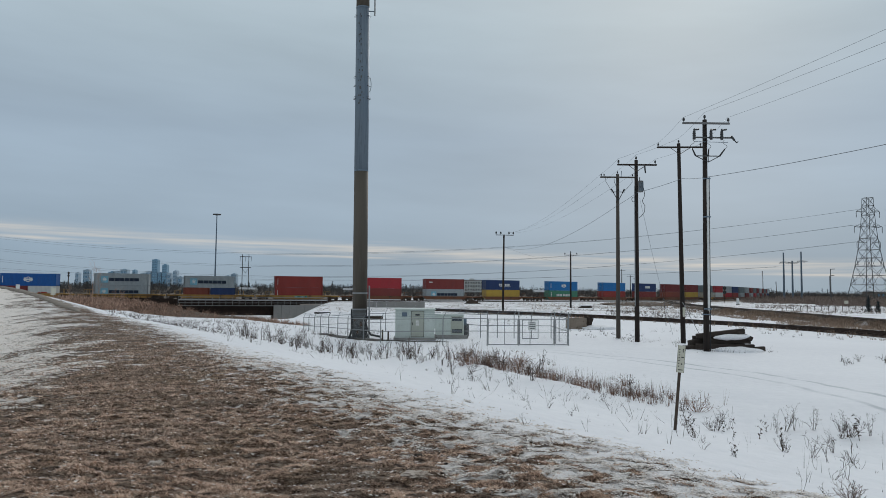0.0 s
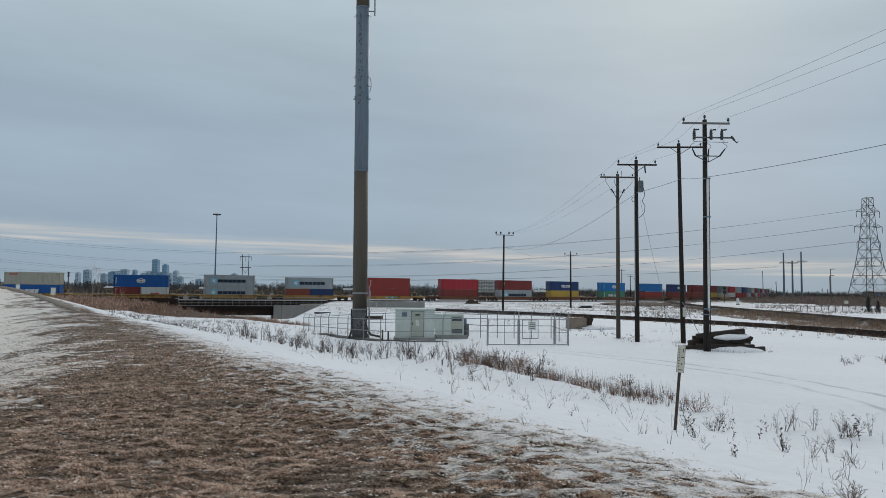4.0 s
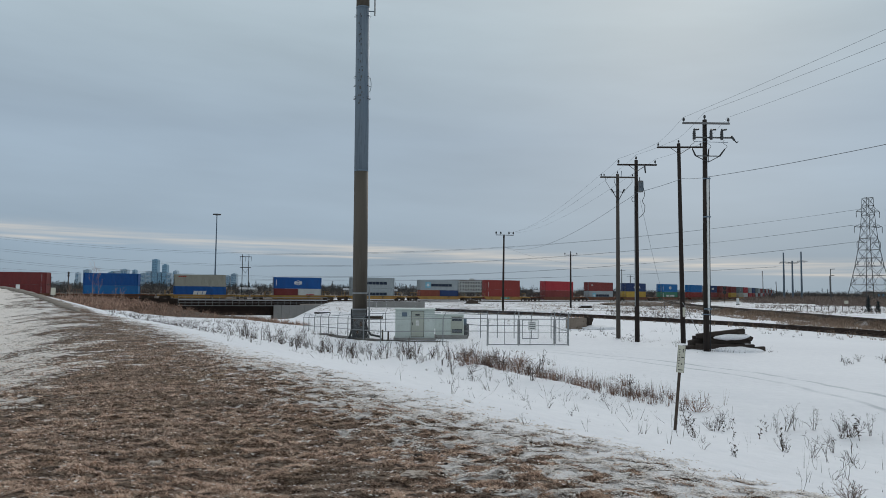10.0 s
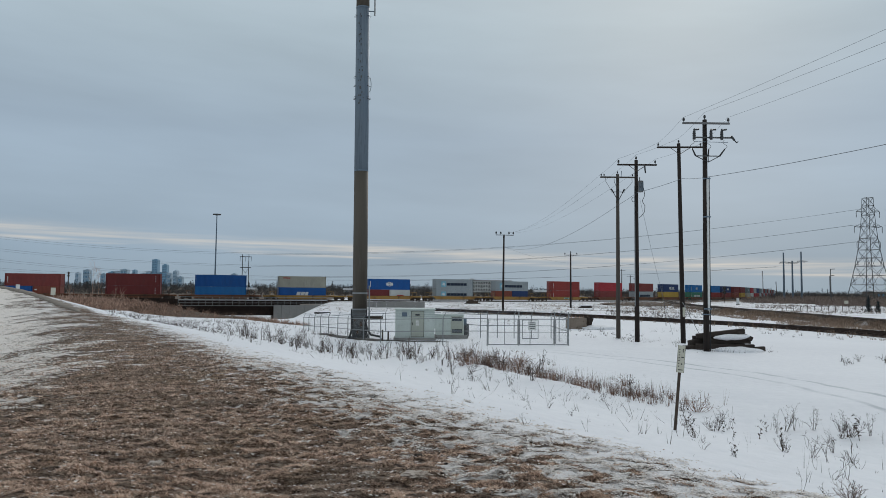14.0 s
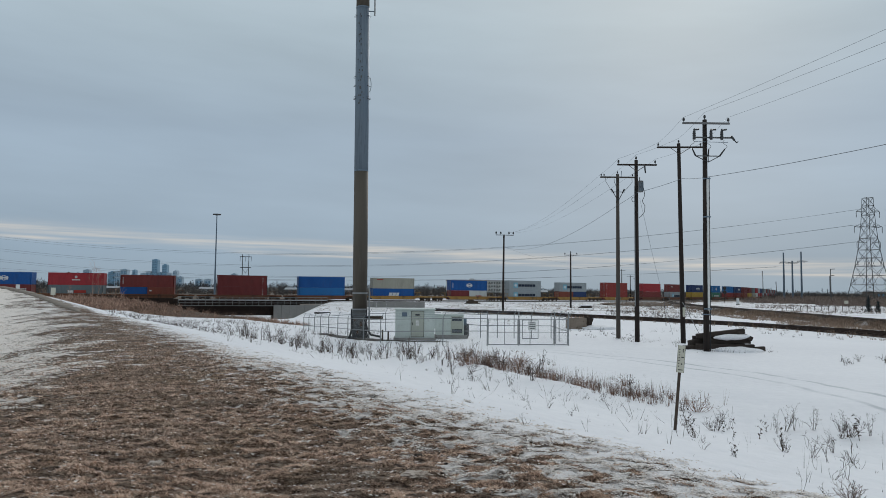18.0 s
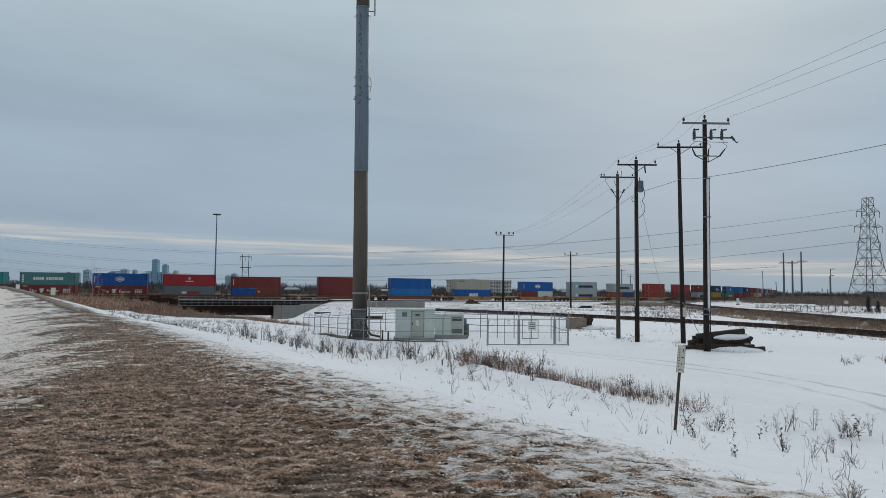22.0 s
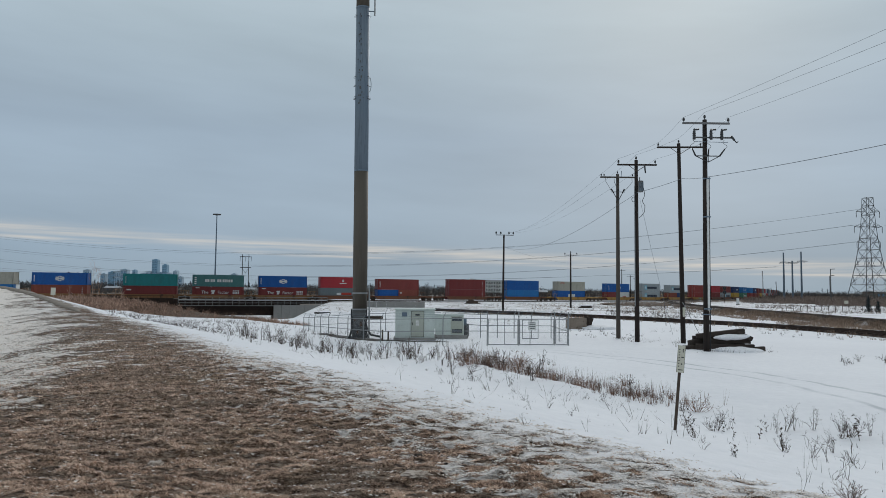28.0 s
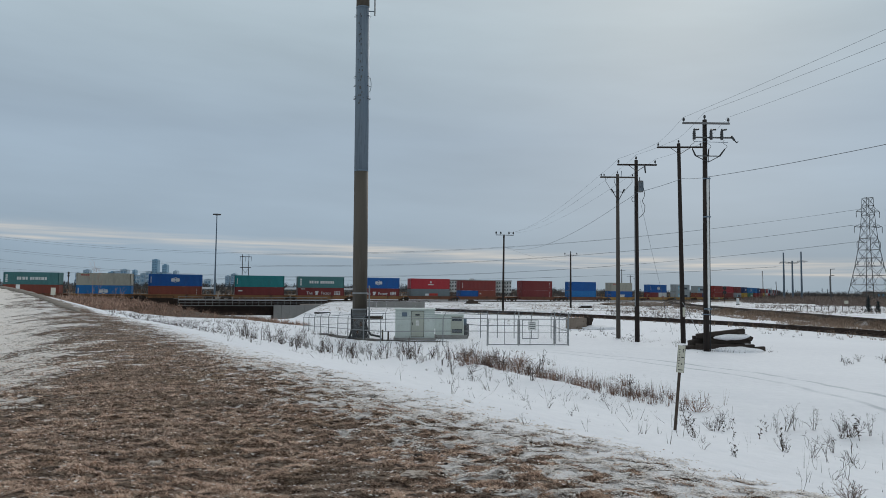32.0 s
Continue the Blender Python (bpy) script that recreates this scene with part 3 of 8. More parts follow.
def bridge():
    root = tagged(new("railway_bridge"), "dark steel girder railway bridge over a cutting", "bridge", kind="structure")
    ss = np.arange(-96, -40.9, 2.5)
    for off in (-2.3, 2.3):
        share("girder", strip("girder", [along(s, off, -3.6) for s in ss], [(-0.22, 0), (0.22, 0), (0.22, 0.08), (0.03, 0.1), (0.03, 3.2), (0.25, 3.22), (0.25, 3.35), (-0.25, 3.35), (-0.25, 3.22), (-0.03, 3.2), (-0.03, 0.1), (-0.22, 0.08)], M["girder"]), root)
    share("deck", strip("deck", [along(s, 0, -0.45) for s in ss], [(-2.6, 0), (2.6, 0), (2.6, 0.25), (-2.6, 0.25)], M["girder"]), root)
    sf = np.arange(-96, -31.0, 2.5)
    share("fascia", strip("fascia", [along(s, -2.72, -0.6) for s in sf], [(-0.05, 0), (0.05, 0), (0.05, 1.05), (-0.05, 1.05)], M["girder"]), root)
    stiff = B()
    box(stiff, -0.05, 0.05, -0.11, 0.11, 0, 3.1)
    sm = mesh_of("stiffener", stiff, M["girder"])
    for s in ss[1:-1]:
        p = along(s, -2.44, -3.5)
        share("stiffener", sm, root, Matrix.Translation(p) @ Matrix.Rotation(on_track(s)[2], 4, "Z"))
    # walkway with a pale tube railing
    wk = np.arange(-70, -33.0, 1.55)
    share("walkway", strip("walkway", [along(s, -3.3, -0.72) for s in wk], [(-0.65, 0), (0.65, 0), (0.65, 0.1), (-0.65, 0.1)], M["girder"]), root)
    share("walkway_edge", strip("walkway_edge", [along(s, -4.02, -1.22) for s in wk], [(-0.04, 0), (0.04, 0), (0.04, 0.16), (-0.04, 0.16)], M["rail_tube"]), root)
    share("walkway_snow", strip("walkway_snow", [along(s, -2.95, 0.12) for s in wk], [(-0.2, 0), (0.2, 0), (0.17, 0.22), (-0.15, 0.20)], M["snow"]), root, label="snow lying along the girder top")
    post = mesh_of("railing_post", rod(B(), (0, 0, -0.6), (0, 0, 1.5), 0.055, n=6), M["rail_tube"])
    for s in wk:
        share("railing_post", post, root, Matrix.Translation(along(s, -3.95, -0.52)))
    for h in (0.1, 0.75, 1.5):
        share("railing_tube", strip("railing_tube", [along(s, -3.95, -0.52 + h) for s in wk], [(-0.045, -0.045), (0.045, -0.045), (0.045, 0.045), (-0.045, 0.045)], M["rail_tube"]), root)
    # dark older railing further along
    wk2 = np.arange(-90, -69.9, 1.45)
    dpost = mesh_of("railing_post", rod(B(), (0, 0, 0), (0, 0, 1.3), 0.05, n=6), M["girder"])
    for s in wk2:
        share("railing_post", dpost, root, Matrix.Translation(along(s, -3.2, -0.15)))
    for h in (0.0, 0.65, 1.3):
        share("railing_tube", strip("railing_tube", [along(s, -3.2, -0.15 + h) for s in wk2], [(-0.06, -0.05), (0.06, -0.05), (0.06, 0.05), (-0.06, 0.05)], M["girder"]), root)
    for s in (-97, -46.4):
        p = along(s, 0, -5.5)
        bm = B()
        box(bm, -1.1, 1.1, -4.4, 4.4, 0, 4.6, 0.05)
        share("abutment", mesh_of("abutment", bm, M["concrete"]), root, Matrix.Translation(p) @ Matrix.Rotation(on_track(s)[2], 4, "Z"))
    pier = B()
    for dy in (-2.2, 2.2):
        rod(pier, (0, dy, 0), (0, dy, 2.8), 0.5, n=12)
    box(pier, -0.6, 0.6, -3.2, 3.2, 2.8, 3.4, 0.04)
    p = along(-70, 0, -5.7)
    share("pier", mesh_of("pier", pier, M["concrete"]), root, Matrix.Translation(p) @ Matrix.Rotation(on_track(-70)[2], 4, "Z"))
    # retaining wall beside the bridge, in cast panels
    for i in range(9):
        a, b_ = along(-47.9 + i * 1.9, -4.9, 0), along(-46.04 + i * 1.9, -4.9, 0)
        bm = B()
        box(bm, 0, (b_ - a).length, -0.2, 0.2, -5.0, -0.92 - 0.012 * (i % 2), 0.02)
        w = mesh_of("wall_panel", bm, M["concrete"])
        d = b_ - a
        share("wall_panel", w, root, Matrix.Translation(a) @ Matrix.Rotation(math.atan2(d.y, d.x), 4, "Z"))


bridge()


# ---------------------------------------------------------------- the train
SPEED, GAIN = 6.1721, 0.0084
PAINT = {
    "blue": ((0.006, 0.082, 0.30), (0.010, 0.095, 0.315)), "blue_bright": ((0.014, 0.145, 0.385), (0.02, 0.16, 0.40)), "navy": ((0.018, 0.040, 0.125), (0.024, 0.05, 0.14)),
    "teal": ((0.016, 0.190, 0.200), (0.024, 0.215, 0.225)), "sea_green": ((0.058, 0.165, 0.165), (0.068, 0.185, 0.185)), "green": ((0.055, 0.19, 0.12), (0.07, 0.22, 0.145)),
    "beige": ((0.345, 0.33, 0.275), (0.385, 0.37, 0.31)), "maroon": ((0.158, 0.026, 0.026), (0.19, 0.034, 0.032)), "oxide": ((0.185, 0.034, 0.031), (0.22, 0.044, 0.038)),
    "red": ((0.35, 0.028, 0.038), (0.38, 0.036, 0.044)), "orange_red": ((0.275, 0.042, 0.034), (0.245, 0.038, 0.031)), "brick": ((0.235, 0.062, 0.038), (0.20, 0.05, 0.033)),
    "grey": ((0.30, 0.335, 0.35), (0.34, 0.37, 0.385)), "slate": ((0.135, 0.165, 0.175), (0.16, 0.19, 0.20)), "white": ((0.58, 0.59, 0.57), (0.50, 0.51, 0.49)),
    "yellow": ((0.47, 0.31, 0.055), (0.42, 0.27, 0.05)), "car_yellow": ((0.46, 0.27, 0.070), (0.24, 0.120, 0.040)), "car_tan": ((0.30, 0.150, 0.058), (0.17, 0.082, 0.040)), "car_brown": ((0.20, 0.080, 0.038), (0.13, 0.058, 0.034)),
}
for k_, (c1, c2) in PAINT.items():
    # car paints: dark patches are grime plus sill shadow put into the colour
    dirty = k_.startswith("car")
    M["p_" + k_] = surface("painted_steel_" + k_, c1, c2, 0.25, 6.0, 0.55, relief=0.08, stretch=(1, 1, 0.35), wear=(0.055, 0.036, 0.026) if dirty else tuple(v * 0.55 + 0.02 for v in c1), wear_amt=0.9 if dirty else 0.35)
M["mark_white"] = surface("white_lettering_paint", (0.66, 0.67, 0.66), (0.55, 0.56, 0.55), 1, 10, 0.6, relief=0.0)
M["mark_navy"] = surface("dark_navy_lettering_paint", (0.018, 0.030, 0.055), None, 1, 10, 0.6, relief=0.0)
M["mark_sky"] = surface("pale_blue_emblem_paint", (0.22, 0.47, 0.60), None, 1, 10, 0.6, relief=0.0)
M["mark_red"] = surface("red_lettering_paint", (0.42, 0.05, 0.035), None, 1, 10, 0.6, relief=0.0)
WORDS = {"teal": "teal green", "sea_green": "grey-green", "green": "green", "beige": "beige", "maroon": "dark maroon", "oxide": "oxide red", "red": "bright red", "orange_red": "orange-red",
         "brick": "brick-red", "grey": "pale grey", "slate": "slate grey", "white": "white", "yellow": "yellow", "blue": "deep blue", "blue_bright": "bright blue", "navy": "navy blue"}
PIECE = {}


def corrugated(length, height, half_w):
    """A long side wall with trapezoid ribs, facing -y at y = -half_w."""
    vs, fs = [], []
    n = int((length - 0.3) / 0.278)
    x0 = -n * 0.278 / 2
    prof = []
    for i in range(n):
        for dx, d in ((0.0, 0.0), (0.070, 0.0), (0.139, 0.036), (0.209, 0.036)):
            prof.append((x0 + i * 0.278 + dx, d))
    prof.append((-x0, 0.0))
    for x, d in prof:
        vs += [(x, -half_w + 0.012 + d, 0.15), (x, -half_w + 0.012 + d, height - 0.10)]
    fs = [(2 * i, 2 * i + 2, 2 * i + 3, 2 * i + 1) for i in range(len(prof) - 1)]
    return vs, fs


def pieces(colour, length, height):
    key = (colour, length, height)
    if key in PIECE:
        return PIECE[key]
    mat, hl, hw = M["p_" + colour], length / 2, 1.219
    out = {}
    vs, fs = corrugated(length, height, hw)
    out["side_panel"] = raw("side_panel", vs, fs, mat)
    bm = B()
    box(bm, -hl + 0.1, hl - 0.1, -hw + 0.03, hw - 0.03, height - 0.07, height - 0.015)
    for i in range(int(length / 0.5)):
        x = -hl + 0.3 + i * 0.5
        box(bm, x, x + 0.2, -hw + 0.15, hw - 0.15, height - 0.014, height + 0.006)
    out["roof"] = mesh_of("roof", bm, mat)
    bm = B()
    box(bm, -hl + 0.1, hl - 0.1, -hw + 0.05, hw - 0.05, 0.06, 0.14)
    out["floor"] = mesh_of("floor", bm, M["steel_dark"])
    out["bottom_rail"] = mesh_of("bottom_rail", box(B(), -hl + 0.17, hl - 0.17, -0.03, 0.03, 0.02, 0.17, 0.008), mat)
    out["top_rail"] = mesh_of("top_rail", box(B(), -hl + 0.17, hl - 0.17, -0.03, 0.03, -0.12, -0.005, 0.008), mat)
    bm = B()
    box(bm, -0.085, 0.085, -0.08, 0.08, 0.118, height - 0.118, 0.01)
    box(bm, -0.089, 0.089, -0.081, 0.081, 0.0, 0.118, 0.015)
    box(bm, -0.089, 0.089, -0.081, 0.081, height - 0.118, height, 0.015)
    out["corner_post"] = mesh_of("corner_post", bm, mat)
    bm = B()
    for i in range(8):
        y = -1.06 + i * 0.265
        box(bm, hl - 0.09 - 0.02 * (i % 2), hl - 0.05 - 0.02 * (i % 2), y, y + 0.27, 0.12, height - 0.1)
    out["end_wall"] = mesh_of("end_wall", bm, mat)
    bm = B()
    box(bm, -0.025, 0.025, 0.01, 1.06, 0.13, height - 0.11, 0.01)
    for z in (0.5, 1.1, 1.7, 2.3):
        box(bm, -0.04, -0.02, 0.08, 1.0, z, z + 0.28)
    out["door"] = mesh_of("door", bm, mat)
    bm = B()
    rod(bm, (-0.07, 0, 0.1), (-0.07, 0, height - 0.08), 0.02, n=6)
    for z in (0.35, 1.3, height - 0.4):
        box(bm, -0.08, -0.03, -0.05, 0.05, z, z + 0.08)
    out["locking_bar"] = mesh_of("locking_bar", bm, M["galv_pale"])
    PIECE[key] = out
    return out


def plate(bm, x0, x1, z0, z1, slant=0.0, y=-1.238):
    """A thin painted patch on the long side that faces -y."""
    vs = [bm.verts.new(p) for p in ((x0, y, z0), (x1, y, z0), (x1 + slant, y, z1), (x0 + slant, y, z1), (x0, y + 0.03, z0), (x1, y + 0.03, z0), (x1 + slant, y + 0.03, z1), (x0 + slant, y + 0.03, z1))]
    for f in ((0, 1, 2, 3), (1, 0, 4, 5), (2, 1, 5, 6), (3, 2, 6, 7), (0, 3, 7, 4)):
        bm.faces.new([vs[i] for i in f])


def ring(bm, cx, cz, rx, rz, t, y=-1.238, n=28):
    o, i_ = [], []
    for k in range(n):
        a = 2 * math.pi * k / n
        o.append(bm.verts.new((cx + rx * math.cos(a), y, cz + rz * math.sin(a))))
        i_.append(bm.verts.new((cx + (rx - t) * math.cos(a), y, cz + (rz - t) * math.sin(a))))
    for k in range(n):
        j = (k + 1) % n
        bm.faces.new((o[k], o[j], i_[j], i_[k]))


MARK = {}


def glyph(bm, x0, x1, z0, z1, y=-1.238):
    """A plain painted bar the size of one letter."""
    pts = ((x0, z0), (x1, z0), (x1, z1), (x0, z1))
    a = [bm.verts.new((x, y, z)) for x, z in pts]
    bm.faces.new(a)


def blocks(key, x0, widths, z0, z1, mat, root, gap=0.12, slant=0.0):
    """A name painted as a row of plain letter-sized shapes, each a part."""
    x = x0
    for i, w in enumerate(widths):
        if w > 0:
            k = (key, i)
            if k not in MARK:
                bm = B()
                if slant:
                    plate(bm, x, x + w, z0, z1, slant)
                elif w < 0.25:
                    plate(bm, x, x + w, z0, z1)
                else:
                    glyph(bm, x, x + w, z0, z1)
                MARK[k] = mesh_of("name_block", bm, mat)
            share("name_block", MARK[k], root)
        x += abs(w) + gap
    return x


def bars(key, boxes_, mat, root, slant=0.0):
    """Small painted bars, each a part."""
    for i, (a, b_, c, d) in enumerate(boxes_):
        if (key, i) not in MARK:
            bm = B()
            plate(bm, a, b_, c, d, slant)
            MARK[(key, i)] = mesh_of("code_bar", bm, mat)
        share("code_bar", MARK[(key, i)], root)


def lettering(word, size, x, z, parent, mat):
    cu = bpy.data.curves.new("lettering", "FONT")
    cu.body, cu.size, cu.extrude = word, size, 0.012
    ob = bpy.data.objects.new("lettering", cu)
    scene.collection.objects.link(ob)
    me = bpy.data.meshes.new_from_object(ob.evaluated_get(bpy.context.evaluated_depsgraph_get()))
    bpy.data.objects.remove(ob)
    me.materials.clear()
    me.materials.append(mat)
    share("lettering", me, parent, Matrix.Translation((x, -1.24, z)) @ Matrix.Rotation(radians(90), 4, "X"))


def shared_mark(key, build, mat, parent, name, label=""):
    if key not in MARK:
        bm = B()
        build(bm)
        MARK[key] = mesh_of(name, bm, mat)
    share(name, MARK[key], parent, None, label)


def mark(kind, root, h, length):
    k = length / 12.192
    if kind == "star":
        def star(bm):
            c = bm.verts.new((-3.75, -1.246, h * 0.5))
            pts = [bm.verts.new((-3.75 + (0.62 if i % 2 == 0 else 0.26) * math.sin(math.pi * i / 7), -1.246, h * 0.5 + (0.62 if i % 2 == 0 else 0.26) * math.cos(math.pi * i / 7))) for i in range(14)]
            for i in range(14):
                bm.faces.new((c, pts[(i + 1) % 14], pts[i]))
        shared_mark(("sq", h), lambda bm: plate(bm, -4.55, -2.95, h * 0.5 - 0.8, h * 0.5 + 0.8), M["mark_sky"], root, "emblem_square", "pale blue emblem square")
        shared_mark(("star", h), star, M["mark_white"], root, "emblem_star", "white seven-pointed star")
        blocks(("six", h), -2.75, (1.18, 1.10, 0.92, 1.02, 0.98, 1.06), h * 0.5 - 0.40, h * 0.5 + 0.34, M["mark_navy"], root, 0.07)
    elif kind == "globe":
        def globe(bm):
            ring(bm, 0, h * 0.52, 0.62, 0.62, 0.14)
            ring(bm, 0, h * 0.52, 0.34, 0.62, 0.10, -1.240)
            plate(bm, -1.0, 1.0, h * 0.52 - 0.17, h * 0.52 + 0.17)
            plate(bm, -0.9, -0.55, h * 0.52 - 0.42, h * 0.52 + 0.42)
            plate(bm, 0.55, 0.9, h * 0.52 - 0.42, h * 0.52 + 0.42)
        shared_mark(("globe", h), globe, M["mark_white"], root, "emblem_globe", "white globe emblem")
        bars(("code", h), [(-5.62, -5.46, 0.75, h - 0.65)], M["mark_white"], root)
    elif kind == "two_words":
        blocks(("13", h), -3.15, (0.40, 0.42, 0.16, 0.44, 0.44, -0.28, 0.38, 0.42, 0.16, 0.40, 0.40, 0.16, 0.44, 0.44), h * 0.5 - 0.34, h * 0.5 + 0.34, M["mark_white"], root, 0.12)
        bars(("col", h), [(-5.6, -5.15, 0.55 + 0.48 * i, 0.85 + 0.48 * i) for i in range(4)], M["mark_white"], root)
    elif kind == "slogan":
        lettering("The", 1.05, -3.95, h * 0.40, root, M["mark_white"])
        lettering("Factor", 1.05, -0.15, h * 0.40, root, M["mark_white"])
        bars(("sl", h), [(-1.75, -0.85, h * 0.5 + 0.2, h * 0.5 + 0.55), (-1.6, -1.0, h * 0.5 - 0.38, h * 0.5 + 0.19)], M["mark_white"], root, 0.15)
        bars(("sd", h), [(3.4 + 0.42 * i, 3.7 + 0.42 * i, h * 0.5 - 0.35 + 0.33 * j, h * 0.5 - 0.12 + 0.33 * j) for i in range(4) for j in range(3)], M["mark_white"], root, 0.08)
        bars(("st", h), [(-5.3, -4.35, h - 0.42, h - 0.27)], M["mark_white"], root)
    elif kind == "slant3":
        blocks(("s3", h), -1.6, (0.95, 0.95, 0.75), h * 0.5 - 0.55, h * 0.5 + 0.35, M["mark_white"], root, 0.14, 0.22)
    elif kind == "line6":
        blocks(("l6", h), -1.6, (0.5, 0.55, 0.5, -0.2, 0.5, 0.5, 0.55), h * 0.5 - 0.2, h * 0.5 + 0.35, M["mark_white"], root, 0.1)
        bars(("l6b", h), [(-1.5, 2.4, h * 0.5 - 0.55, h * 0.5 - 0.42)], M["mark_white"], root, 0.5)
    elif kind == "column":
        bars(("cl", h), [(-5.55, -5.36, 0.75 + 0.26 * i, 0.90 + 0.26 * i) for i in range(6)], M["mark_white"], root)
    elif kind == "column_front":
        bars(("cf", h, k), [(4.9 * k, 5.1 * k, 0.95 + 0.40 * i, 1.08 + 0.40 * i) for i in range(4)], M["mark_white"], root)
    elif kind == "badge":
        bars(("bd2", h), [(-0.9, 0.9, h * 0.38, h * 0.46)], M["mark_white"], root)
        shared_mark(("bd", h), lambda bm: ring(bm, 0, h * 0.66, 0.3, 0.3, 0.2), M["mark_white"], root, "emblem_badge", "small white emblem")
    elif kind == "red_tag":
        bars(("rt", h), [(-5.0 + 0.46 * i, -4.6 + 0.46 * i, h - 0.62, h - 0.36) for i in range(4)], M["mark_red"], root)
    elif kind == "orange_tag":
        bars(("ot", h, k), [(-0.4 * k, 2.3 * k, h * 0.36, h * (0.58 if k > 0.6 else 0.46))], M["mark_red"], root)
        bars(("otw", h, k), [(-1.7 * k, -0.6 * k, h * 0.36, h * (0.56 if k > 0.6 else 0.46))], M["mark_white" if k > 0.6 else "mark_red"], root)
    elif kind == "patch":
        bars(("pt", h), [(-1.3, 1.9, h * 0.40, h * 0.68)], M["mark_white"], root)
    elif kind == "small_bar":
        bars(("sb", h, k), [(-5.2 * k, -4.2 * k, h * 0.62, h * 0.72)], M["mark_white"], root)


def container(colour, marks=(), length=12.192, height=2.896):
    size = "forty-foot" if length > 10 else "twenty-foot"
    root = new("shipping_container")
    tagged(root, WORDS[colour] + " corrugated steel " + size + " container riding on a well car", "container", "containers on the train")
    p = pieces(colour, length, height)
    hl, hw = length / 2, 1.219
    share("side_panel", p["side_panel"], root)
    share("side_panel", p["side_panel"], root, Matrix.Rotation(math.pi, 4, "Z"))
    share("roof", p["roof"], root)
    share("floor", p["floor"], root)
    share("end_wall", p["end_wall"], root)
    for y in (-hw + 0.03, hw - 0.03):
        share("bottom_rail", p["bottom_rail"], root, Matrix.Translation((0, y, 0)))
        share("top_rail", p["top_rail"], root, Matrix.Translation((0, y, height)))
    for x in (-hl + 0.09, hl - 0.09):
        for y in (-hw + 0.081, hw - 0.081):
            share("corner_post", p["corner_post"], root, Matrix.Translation((x, y, 0)))
    for k in (0, 1):
        d = share("door", p["door"], root, Matrix.Translation((-hl + 0.06, 0, 0)) @ Matrix.Diagonal((1, 1 if k else -1, 1, 1)))
        for y in (0.3, 0.8):
            share("locking_bar", p["locking_bar"], d, Matrix.Translation((0, y, 0)))
    for m_ in marks:
        mark(m_, root, height, length)
    return root


CARP = {}


